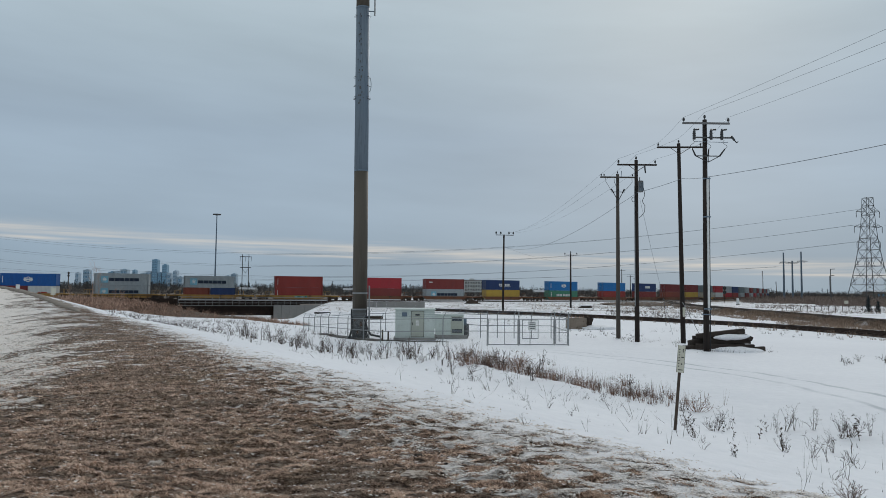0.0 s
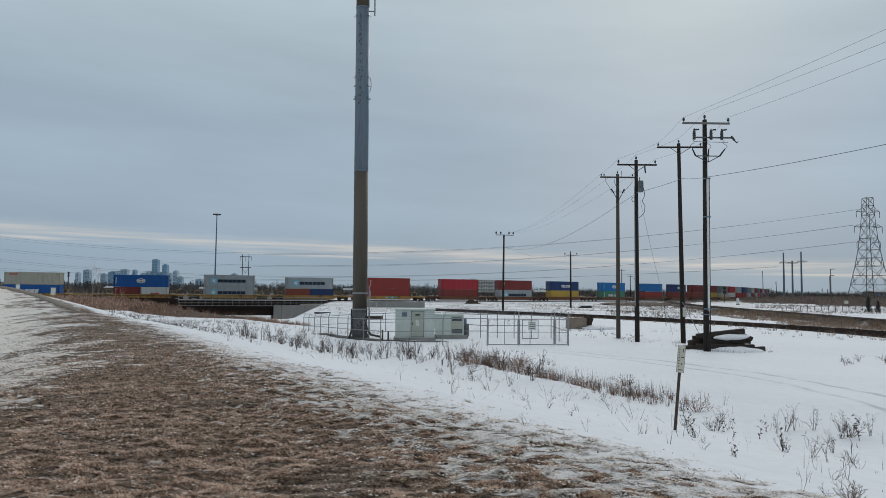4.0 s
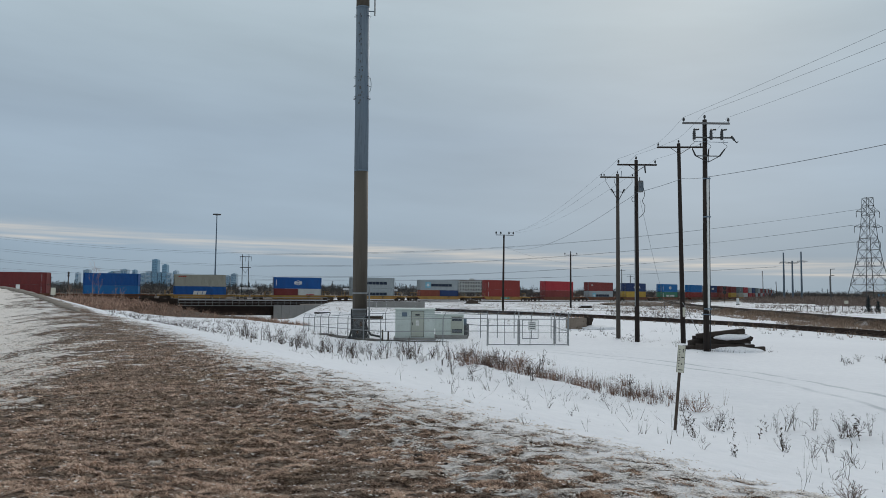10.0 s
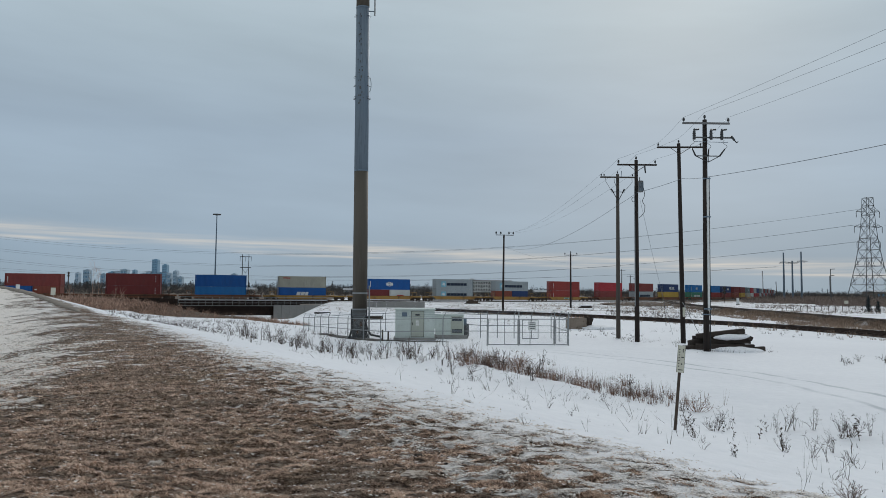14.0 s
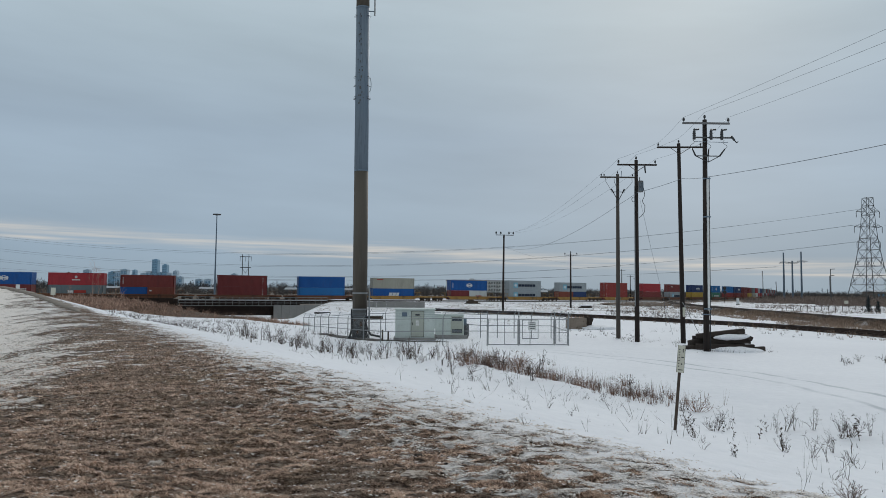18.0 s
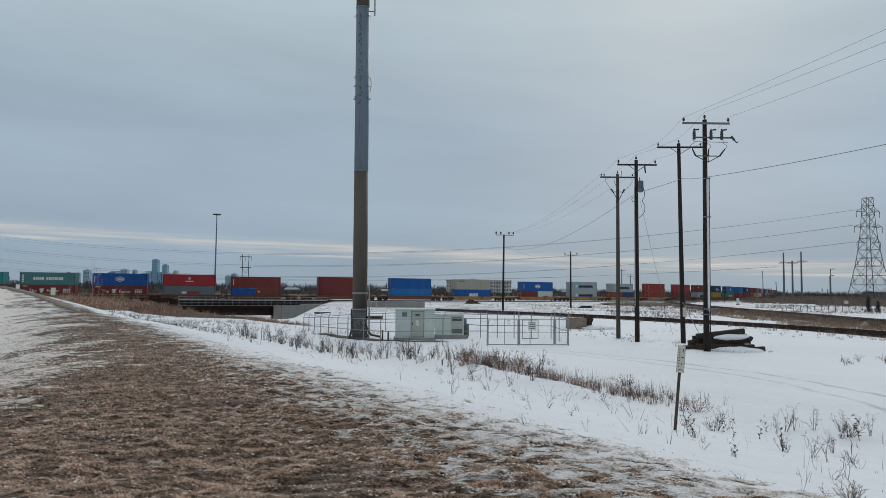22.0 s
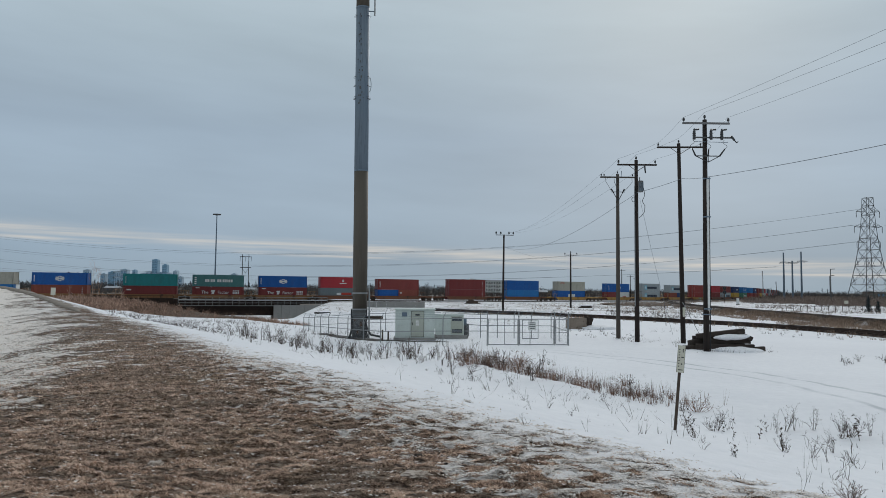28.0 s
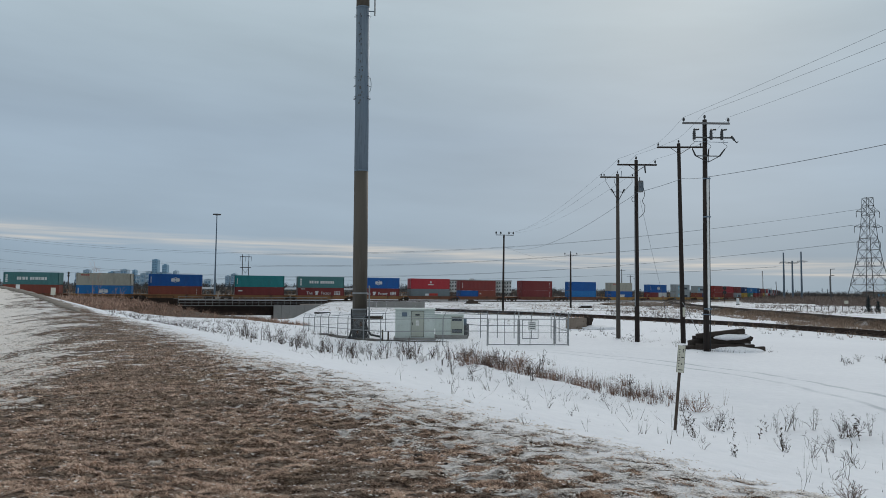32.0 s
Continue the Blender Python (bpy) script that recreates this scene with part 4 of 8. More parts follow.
def well_car(paint, rear, front, bogies):
    """A double-stack well car; rear and front: metres from its middle to its ends; bogies: their places along it."""
    root = new("well_car")
    tagged(root, ("weathered yellow" if paint == "car_yellow" else "rusty brown") + " steel well car carrying stacked containers", "rail car", "well cars of the train")
    mat = M["p_" + paint]
    if paint not in CARP:
        bm = B()
        prof = [(-6.9, 0.80), (-6.2, 0.42), (6.2, 0.42), (6.9, 0.80), (6.9, 1.12), (-6.9, 1.12)]
        a = [bm.verts.new((x, -0.05, z)) for x, z in prof]
        b_ = [bm.verts.new((x, 0.05, z)) for x, z in prof]
        bm.faces.new(a)
        bm.faces.new(b_[::-1])
        for i in range(6):
            j = (i + 1) % 6
            bm.faces.new((a[j], a[i], b_[i], b_[j]))
        box(bm, -6.9, 6.9, -0.12, 0.12, 1.12, 1.21, 0.01)
        box(bm, -6.2, 6.2, -0.12, 0.12, 0.34, 0.42, 0.01)
        rib = B()
        box(rib, -0.05, 0.05, -0.11, -0.05, 0.42, 1.12)
        dk = B()
        box(dk, -6.3, 6.3, -1.2, 1.2, 0.22, 0.30)
        CARP[paint] = (mesh_of("side_sill", bm, mat), mesh_of("rib", rib, mat), mesh_of("well_floor", dk, M["steel_dark"]))
    sill, rib, floor = CARP[paint]
    for k in (-1, 1):
        sd = share("side_sill", sill, root, Matrix.Translation((0, k * 1.36, 0)) @ Matrix.Rotation(0 if k < 0 else math.pi, 4, "Z"))
        for x in (-5.6, -4.2, -2.8, -1.4, 0.0, 1.4, 2.8, 4.2, 5.6):
            share("rib", rib, sd, Matrix.Translation((x, 0, 0)))
    share("well_floor", floor, root)
    for x0, x1 in ((-rear, -6.6), (6.6, front)):
        bm = B()
        box(bm, x0 + 0.25, x1 - 0.25, -0.35, 0.35, 0.75, 1.15, 0.03)
        mid = -6.6 - 0.9 if x0 < 0 else 6.6 + 0.9
        box(bm, mid - 0.9, mid + 0.9, -1.42, 1.42, 1.02, 1.2, 0.03)
        e = share("end_platform", mesh_of("end_platform", bm, mat), root)
        for y in (-1.3, 1.3):
            if "grab" + paint not in CARP:
                CARP["grab" + paint] = mesh_of("grab_rail", tube(B(), [(-0.6, 0, 1.2), (-0.6, 0, 2.16), (-0.56, 0, 2.2), (0.56, 0, 2.2), (0.6, 0, 2.16), (0.6, 0, 1.2)], 0.03), mat)
            share("grab_rail", CARP["grab" + paint], e, Matrix.Translation((mid, y, 0)))
    wheels = []
    for bx in bogies:
        if "bogie" not in CARP:
            bm = B()
            for y in (-1.05, 1.05):
                box(bm, -1.25, 1.25, y - 0.1, y + 0.1, 0.42, 0.62, 0.03)
                box(bm, -0.45, 0.45, y - 0.12, y + 0.12, 0.28, 0.78, 0.04)
            box(bm, -0.25, 0.25, -1.1, 1.1, 0.5, 0.74, 0.03)
            CARP["bogie"] = mesh_of("bogie", bm, M["steel_dark"])
            bm = B()
            for y in (-0.75, 0.75):
                rod(bm, (0, y - 0.065, 0), (0, y + 0.065, 0), 0.42, n=20)
                rod(bm, (0, y - 0.10, 0), (0, y + 0.10, 0), 0.14, n=10)
                for a in range(4):
                    c, s_ = math.cos(a * math.pi / 2), math.sin(a * math.pi / 2)
                    rod(bm, (0.25 * c, y - 0.085, 0.25 * s_), (0.25 * c, y + 0.085, 0.25 * s_), 0.05, n=6)
            rod(bm, (0, -0.75, 0), (0, 0.75, 0), 0.08, n=8)
            CARP["wheel"] = mesh_of("wheelset", bm, M["steel_dark"])
        bg = share("bogie", CARP["bogie"], root, Matrix.Translation((bx, 0, 0)))
        for x in (-0.88, 0.88):
            w = share("wheelset", CARP["wheel"], bg, Matrix.Translation((x, 0, 0.42)))
            wheels.append((w, x))
    return root, wheels


def graffiti(root):
    """Rounded spray-painted shapes across the sill of one car."""
    for i, (x, w, z0, z1, m) in enumerate(((-1.2, 0.9, 0.48, 1.06, "spray_teal"), (-0.35, 0.8, 0.52, 1.10, "spray_teal"), (0.42, 0.95, 0.46, 1.04, "spray_teal"), (1.35, 0.75, 0.52, 1.08, "spray_teal"), (-1.0, 0.4, 0.62, 0.92, "mark_white"), (0.6, 0.45, 0.6, 0.9, "mark_white"), (-0.15, 0.3, 0.7, 0.98, "spray_dark"), (1.5, 0.3, 0.66, 0.95, "spray_dark"))):
        bm = B()
        n = 12
        c = [bm.verts.new((x + w / 2 + (0.52 * w + 0.06 * math.sin(3 * a + i)) * math.cos(a), -1.43 - 0.004 * (m != "spray_teal"), (z0 + z1) / 2 + 0.5 * (z1 - z0) * math.sin(a) * (1 + 0.12 * math.cos(2 * a + i)))) for a in (2 * math.pi * k / n for k in range(n))]
        bm.faces.new(c)
        part("graffiti_shape", bm, M[m], root, "spray-painted shape")


M["spray_teal"] = surface("teal_spray_paint", (0.05, 0.26, 0.24), (0.08, 0.34, 0.30), 1.5, 12, 0.6, relief=0.0)
M["spray_dark"] = surface("dark_spray_paint", (0.03, 0.035, 0.045), None, 1.5, 12, 0.6, relief=0.0)


# rear end of each unit along the line at the start, upper box, lower boxes, car paint
UNITS = [
    (-310.76, ("sea_green", ("two_words",)), [("brick", ())], "car_brown"),
    (-294.95, ("beige", ("red_tag",)), [("blue_bright", ("globe",))], "car_tan"),
    (-278.92, ("blue", ("globe",)), [("brick", ("column_front",))], "car_tan"),
    (-258.94, ("teal", ("column",)), [("maroon", ("small_bar",))], "car_tan"),
    (-243.22, ("sea_green", ("two_words",)), [("maroon", ("slogan",))], "car_tan"),
    (-227.42, ("blue", ("globe",)), [("maroon", ("slogan",))], "car_tan"),
    (-211.71, ("red", ("badge",)), [("slate", ("orange_tag",))], "car_brown"),
    (-195.87, ("oxide", ("column",)), [("blue", ()), ("brick", ("small_bar",))], "car_brown"),
    (-173.86, ("maroon", ("column_front",)), [("maroon", ("column_front",))], "car_brown"),
    (-153.72, ("blue", ()), [("blue_bright", ())], "car_brown"),
    (-133.55, ("beige", ("red_tag",)), [("blue", ("slant3",))], "car_yellow"),
    (-109.66, ("blue", ("globe",)), [("maroon", ()), ("white", ("orange_tag",))], "car_yellow"),
    (-89.24, ("grey", ("star",)), [("grey", ("star",))], "car_yellow"),
    (-69.14, ("grey", ("star",)), [("brick", ()), ("navy", ())], "car_yellow"),
    (-47.21, ("orange_red", ("column",)), [("orange_red", ("column",))], "car_yellow"),
    (-24.99, ("red", ()), [("oxide", ())], "car_brown"),
    (-5.14, ("oxide", ("small_bar",)), [("grey", ("star",))], "car_brown"),
    (14.83, ("navy", ("line6",)), [("yellow", ())], "car_brown"),
    (39.08, ("blue_bright", ("globe",)), [("green", ("two_words",))], "car_brown"),
    (64.07, ("blue_bright", ()), [("orange_red", ())], "car_brown"),
    (84.09, ("navy", ("patch",)), [("oxide", ())], "car_brown"),
    (103.66, ("maroon", ()), [("brick", ())], "car_brown"),
    (121.5, ("maroon", ()), [("yellow", ())], "car_brown"),
    (140.0, ("slate", ("badge",)), [("beige", ())], "car_yellow"),
    (156.5, ("red", ()), [("white", ("badge",))], "car_brown"),
    (173.0, ("grey", ()), [("red", ())], "car_brown"),
    (189.0, ("navy", ()), [("orange_red", ())], "car_brown"),
    (207.0, ("slate", ()), [("grey", ())], "car_brown"),
    (224.0, ("grey", ()), [("maroon", ())], "car_brown"),
    (242.0, ("oxide", ()), [("grey", ())], "car_brown"),
    (260.0, ("slate", ()), [("red", ())], "car_brown"),
    (279.0, ("maroon", ()), [("slate", ())], "car_brown"),
    (297.0, ("grey", ()), [("maroon", ())], "car_brown"),
    (315.0, ("oxide", ()), [("slate", ())], "car_brown"),
    (334.0, ("slate", ()), [("maroon", ())], "car_brown"),
    (352.0, ("maroon", ()), [("slate", ())], "car_brown"),
    (371.0, ("grey", ()), [("navy", ())], "car_brown"),
]
MOVING, TURNING = [], []


def train():
    mids = [u[0] + 6.096 for u in UNITS]
    for i, (s0, up, low, paint) in enumerate(UNITS):
        gr = mids[i] - mids[i - 1] if i else 18.0
        gf = mids[i + 1] - mids[i] if i < len(UNITS) - 1 else 18.0
        bog = [-(gr / 2 - 2.0) if gr >= 17.5 else -gr / 2]
        if gf >= 17.5:
            bog.append(gf / 2 - 2.0)
        car, wheels = well_car(paint, gr / 2, gf / 2, bog)
        MOVING.append((car, mids[i], 0.0))
        if up[0] == "orange_red" and paint == "car_yellow":
            graffiti(car)
        if -300 < s0 < 60:
            TURNING.extend(wheels)
        h_low = 2.896
        if len(low) == 1:
            c = container(low[0][0], low[0][1])
            MOVING.append((c, mids[i], 0.31))
        else:
            h_low = 2.591
            for (colour, marks), dx in zip(low, (-3.05, 3.05)):
                c = container(colour, marks, 6.058, 2.591)
                MOVING.append((c, mids[i] + dx, 0.31))
        MOVING.append((container(*up), mids[i], 0.31 + h_low + 0.012))


train()


# ---------------------------------------------------------------- monopole mast
def mast():
    root = thing("monopole_mast", pose(-5.54, 45.8, 0, 0, -0.45, 0), "tall tapered steel monopole with brown and galvanised sections", "mast")

    def section(name, z0, z1, r0, r1, mat, label=""):
        bm = B()
        rod(bm, (0, 0, z0), (0, 0, z1), r0, r1, n=36)
        ob = part(name, bm, mat, root, label)
        ob.data.polygons.foreach_set("use_smooth", [len(p.vertices) == 4 for p in ob.data.polygons])
        return ob

    section("base_section", -0.3, 1.87, 0.53, 0.51, M["mast_dark"], "dark bare steel lower section")
    section("lower_section", 1.87, 11.25, 0.493, 0.475, M["mast_brown"], "weathered brown coated section")
    section("middle_section", 11.25, 22.6, 0.477, 0.455, M["mast_galv"], "blue-grey galvanised section")
    section("upper_section", 22.6, 38.0, 0.45, 0.42, M["mast_brown"], "brown coated upper section")
    for z, r in ((1.87, 0.525), (2.95, 0.505), (11.25, 0.485), (16.45, 0.475), (22.6, 0.465)):
        bm = B()
        rod(bm, (0, 0, z - 0.05), (0, 0, z + 0.05), r, n=36)
        part("joint_ring", bm, M["galv"] if z > 5 else M["galv_pale"], root)
    peg = mesh_of("step_peg", rod(B(), (0, 0, 0), (0.14, 0, 0), 0.022, n=6), M["black"])
    for z in (16.2, 16.3, 17.1, 17.7, 22.0):
        for a in (0, 180, 215, 325):
            q = Matrix.Rotation(radians(a), 4, "Z") @ Matrix.Translation((0.45, 0, z))
            share("step_peg", peg, root, q)
    cl = mesh_of("cable_clip", box(B(), 0.46, 0.50, -0.05, 0.05, -0.04, 0.04, 0.01), M["mast_dark"])
    rnd = random.Random(3)
    for i in range(34):
        z = 15.9 + 6.4 * (i / 34) ** 1.25 + rnd.uniform(-0.12, 0.12)
        share("cable_clip", cl, root, Matrix.Rotation(radians(258 + rnd.gauss(0, 9)), 4, "Z") @ Matrix.Translation((-0.012, 0, z)) @ Matrix.Diagonal((1, rnd.uniform(0.3, 1.1), rnd.uniform(0.3, 2.2), 1)))
    bm = tube(B(), [(0.47 + 0.16 * math.cos(a), -0.1, 17.2 + 0.5 * math.sin(a)) for a in np.linspace(-math.pi / 2, math.pi / 2, 15)], 0.022, 6)
    part("cable_loop", bm, M["cable"], root)
    br = part("antenna_bracket", rod(B(), (0.4, -0.1, 22.35), (0.82, -0.1, 22.35), 0.035, n=8), M["galv"], root)
    part("antenna", rod(B(), (0.84, -0.1, 22.05), (0.84, -0.1, 26.0), 0.05, n=10), M["galv_pale"], br, "slim pale vertical antenna")
    # cable run, foot plate and bracket at the bottom
    bm = B()
    rod(bm, (0, 0, -0.2), (0, 0, 0.05), 0.66, n=24)
    part("base_plate", bm, M["mast_dark"], root)
    bm = B()
    pts = [(0.35, -0.45, 1.3), (0.5, -0.62, 0.95), (0.6, -0.72, 0.55), (0.85, -0.85, 0.22), (1.5, -1.0, 0.1)]
    tube(bm, pts, 0.07, 8)
    part("cable_bundle", bm, M["black"], root)
    part("bracket", box(B(), 0.45, 1.55, -0.2, 0.15, 1.18, 1.42, 0.03), M["steel_dark"], root)
    for a, z1, r in ((200, 1.9, 0.045), (214, 1.4, 0.035), (170, 1.75, 0.03), (318, 1.5, 0.05), (330, 1.85, 0.035)):
        c, s_ = 0.57 * math.cos(radians(a)), 0.57 * math.sin(radians(a))
        part("conduit", tube(B(), [(c, s_, z1), (c, s_, 0.5), (c * 1.15, s_ * 1.15, 0.15), (c * 1.35, s_ * 1.35, -0.05)], r, 6), M["black"], root)
    for a, z0, w, h in ((285, 0.75, 0.16, 0.3), (262, 0.25, 0.14, 0.22), (240, 1.1, 0.12, 0.2)):
        part("access_cover", box(B(), 0.50, 0.55, -w / 2, w / 2, 0, h, 0.01), M["steel_dark"], root).matrix_basis = Matrix.Rotation(radians(a), 4, "Z") @ Matrix.Translation((0, 0, z0))
    part("side_conduit", rod(B(), (0.66, -0.3, 0.0), (0.66, -0.3, 3.45), 0.05, n=8), M["galv_pale"], root, "thin pale conduit post")


mast()


# ---------------------------------------------------------------- fenced compound
def sink(x):
    """How deep the drifted snow buries the fence, more towards the slope."""
    return 0.10 * min(1.0, max(0.0, (0.5 - x) / 3)) + 0.033 * max(0.0, -x - 3)


def chain_fence():
    root = thing("chain_link_fence", pose(0, 0, 0), "galvanised chain-link fence with outward barbed-wire arms round a compound", "fence")
    line = [(-12.6, 62.0), (-9.6, 53.8), (-6.35, 45.9), (-3.75, 41.6), (0.05, 39.6), (2.60, 39.88)]
    back = [(7.48, 40.36), (7.45, 46.6), (6.1, 46.5), (4.9, 46.4), (3.75, 46.3), (2.6, 46.2), (1.2, 48.6), (-3.0, 52.0), (-7.5, 58.5), (-12.6, 62.0)]
    thick = mesh_of("gate_post", rod(B(), (0, 0, -0.1), (0, 0, 2.0), 0.032, n=10), M["galv_pale"])
    bm = B()
    rod(bm, (0, 0, -0.1), (0, 0, 1.62), 0.030, n=8)
    thin = mesh_of("fence_post", bm, M["galv_pale"])
    arm = mesh_of("barb_arm", rod(B(), (0, 0, 1.62), (0.17, -0.10, 1.95), 0.018, n=5), M["galv_pale"])
    for poly in (line, back):
        for (x0, y0), (x1, y1) in zip(poly, poly[1:]):
            L = math.hypot(x1 - x0, y1 - y0)
            n = max(1, round(L / 2.9))
            a = math.atan2(y1 - y0, x1 - x0)
            zs = [float(land(x0 + (x1 - x0) * i / n, y0 + (y1 - y0) * i / n)) - sink(x0 + (x1 - x0) * i / n) for i in range(n + 1)]
            for i in range(n):
                p = share("fence_post", thin, root, pose(x0 + (x1 - x0) * i / n, y0 + (y1 - y0) * i / n, zs[i]))
                share("barb_arm", arm, p)
            m0 = Matrix.Translation((x0, y0, zs[0])) @ Matrix.Rotation(a, 4, "Z") @ Matrix.Rotation(-math.atan2(zs[-1] - zs[0], L), 4, "Y")
            for z, nm in ((1.58, "top_rail"), (0.85, "middle_rail")):
                share(nm, mesh_of(nm, rod(B(), (0, 0, z), (L, 0, z), 0.024, n=6), M["galv_pale"]), root, m0)
            for z in (1.72, 1.82, 1.93):
                share("barbed_wire", mesh_of("barbed_wire", rod(B(), (0, -0.03 - (z - 1.6) * 0.25, z), (L, -0.03 - (z - 1.6) * 0.25, z), 0.005, n=4), M["galv"]), root, m0)
            # woven wire: thin diagonals both ways
            bm = B()
            step, H = 0.16, 1.56
            k = -H
            while k < L:
                for sgn in (1, -1):
                    xa, xb = (k, k + H)
                    ca, cb = max(xa, 0.0), min(xb, L)
                    if cb > ca:
                        za, zb = (ca - xa), (cb - xa)
                        if sgn < 0:
                            za, zb = H - za, H - zb
                        rod(bm, (ca, 0, za + 0.03), (cb, 0, zb + 0.03), 0.0013, n=3, caps=False)
                k += step
            tagged(share("wire_mesh", mesh_of("wire_mesh", bm, M["wire"]), root, m0), kind="stuff")
    # double gate between stout posts, a small framed panel with a sign hung on one leaf
    for x, y in ((2.64, 39.9), (4.52, 40.16), (6.72, 40.67), (7.48, 40.36)):
        share("gate_post", thick, root, pose(x, y, float(land(x, y))))

    def leaf(x0, y0, x1, y1, z0=0.06, z1=1.55, mids=(0.78,), uprights=()):
        L, a = math.hypot(x1 - x0, y1 - y0), math.atan2(y1 - y0, x1 - x0)
        bm = B()
        for p, q in (((0, z0), (L, z0)), ((0, z1), (L, z1)), ((0, z0), (0, z1)), ((L, z0), (L, z1))):
            rod(bm, (p[0], 0, p[1]), (q[0], 0, q[1]), 0.024, n=8)
        for z in mids:
            rod(bm, (0, 0, z), (L, 0, z), 0.018, n=6)
        for x in uprights:
            rod(bm, (x, 0, z0), (x, 0, z1), 0.018, n=6)
        g = share("gate_leaf", mesh_of("gate_leaf", bm, M["galv_pale"]), root, Matrix.Translation((x0, y0, 0.0)) @ Matrix.Rotation(a, 4, "Z"))
        bm = B()
        k, H = -(z1 - z0), z1 - z0
        while k < L:
            ca, cb = max(k, 0.0), min(k + H, L)
            if cb > ca:
                rod(bm, (ca, 0, z0 + ca - k), (cb, 0, z0 + cb - k), 0.0013, n=3, caps=False)
                rod(bm, (ca, 0, z1 - ca + k), (cb, 0, z1 - cb + k), 0.0013, n=3, caps=False)
            k += 0.16
        tagged(part("wire_mesh", bm, M["wire"], g), kind="stuff")
        return g

    leaf(2.70, 39.91, 4.46, 40.15, uprights=(0.98,))
    leaf(4.58, 40.17, 6.66, 40.66)
    leaf(6.78, 40.65, 7.42, 40.39)
    sm = leaf(4.72, 40.10, 5.68, 40.33, 0.42, 1.50, ())
    rail = B()
    rod(rail, (0.5, 0.05, -0.1), (0.5, 0.05, 1.5), 0.022, n=6)
    part("sign_post", rail, M["galv_pale"], sm)
    face = B()
    box(face, 0.34, 0.86, -0.06, -0.045, 0.90, 1.42, 0.006)
    part("warning_sign", face, M["sign_white"], sm, "white sign with four rows of dark writing")
    for i, (a, b_) in enumerate(((0.45, 0.75), (0.42, 0.78), (0.41, 0.79), (0.44, 0.76))):
        bm = B()
        box(bm, a, b_, -0.064, -0.061, 1.325 - i * 0.11, 1.36 - i * 0.11)
        ob = new("writing_bar", mesh_of("writing_bar", bm, M["ink"]))
        ob.parent = sm


chain_fence()


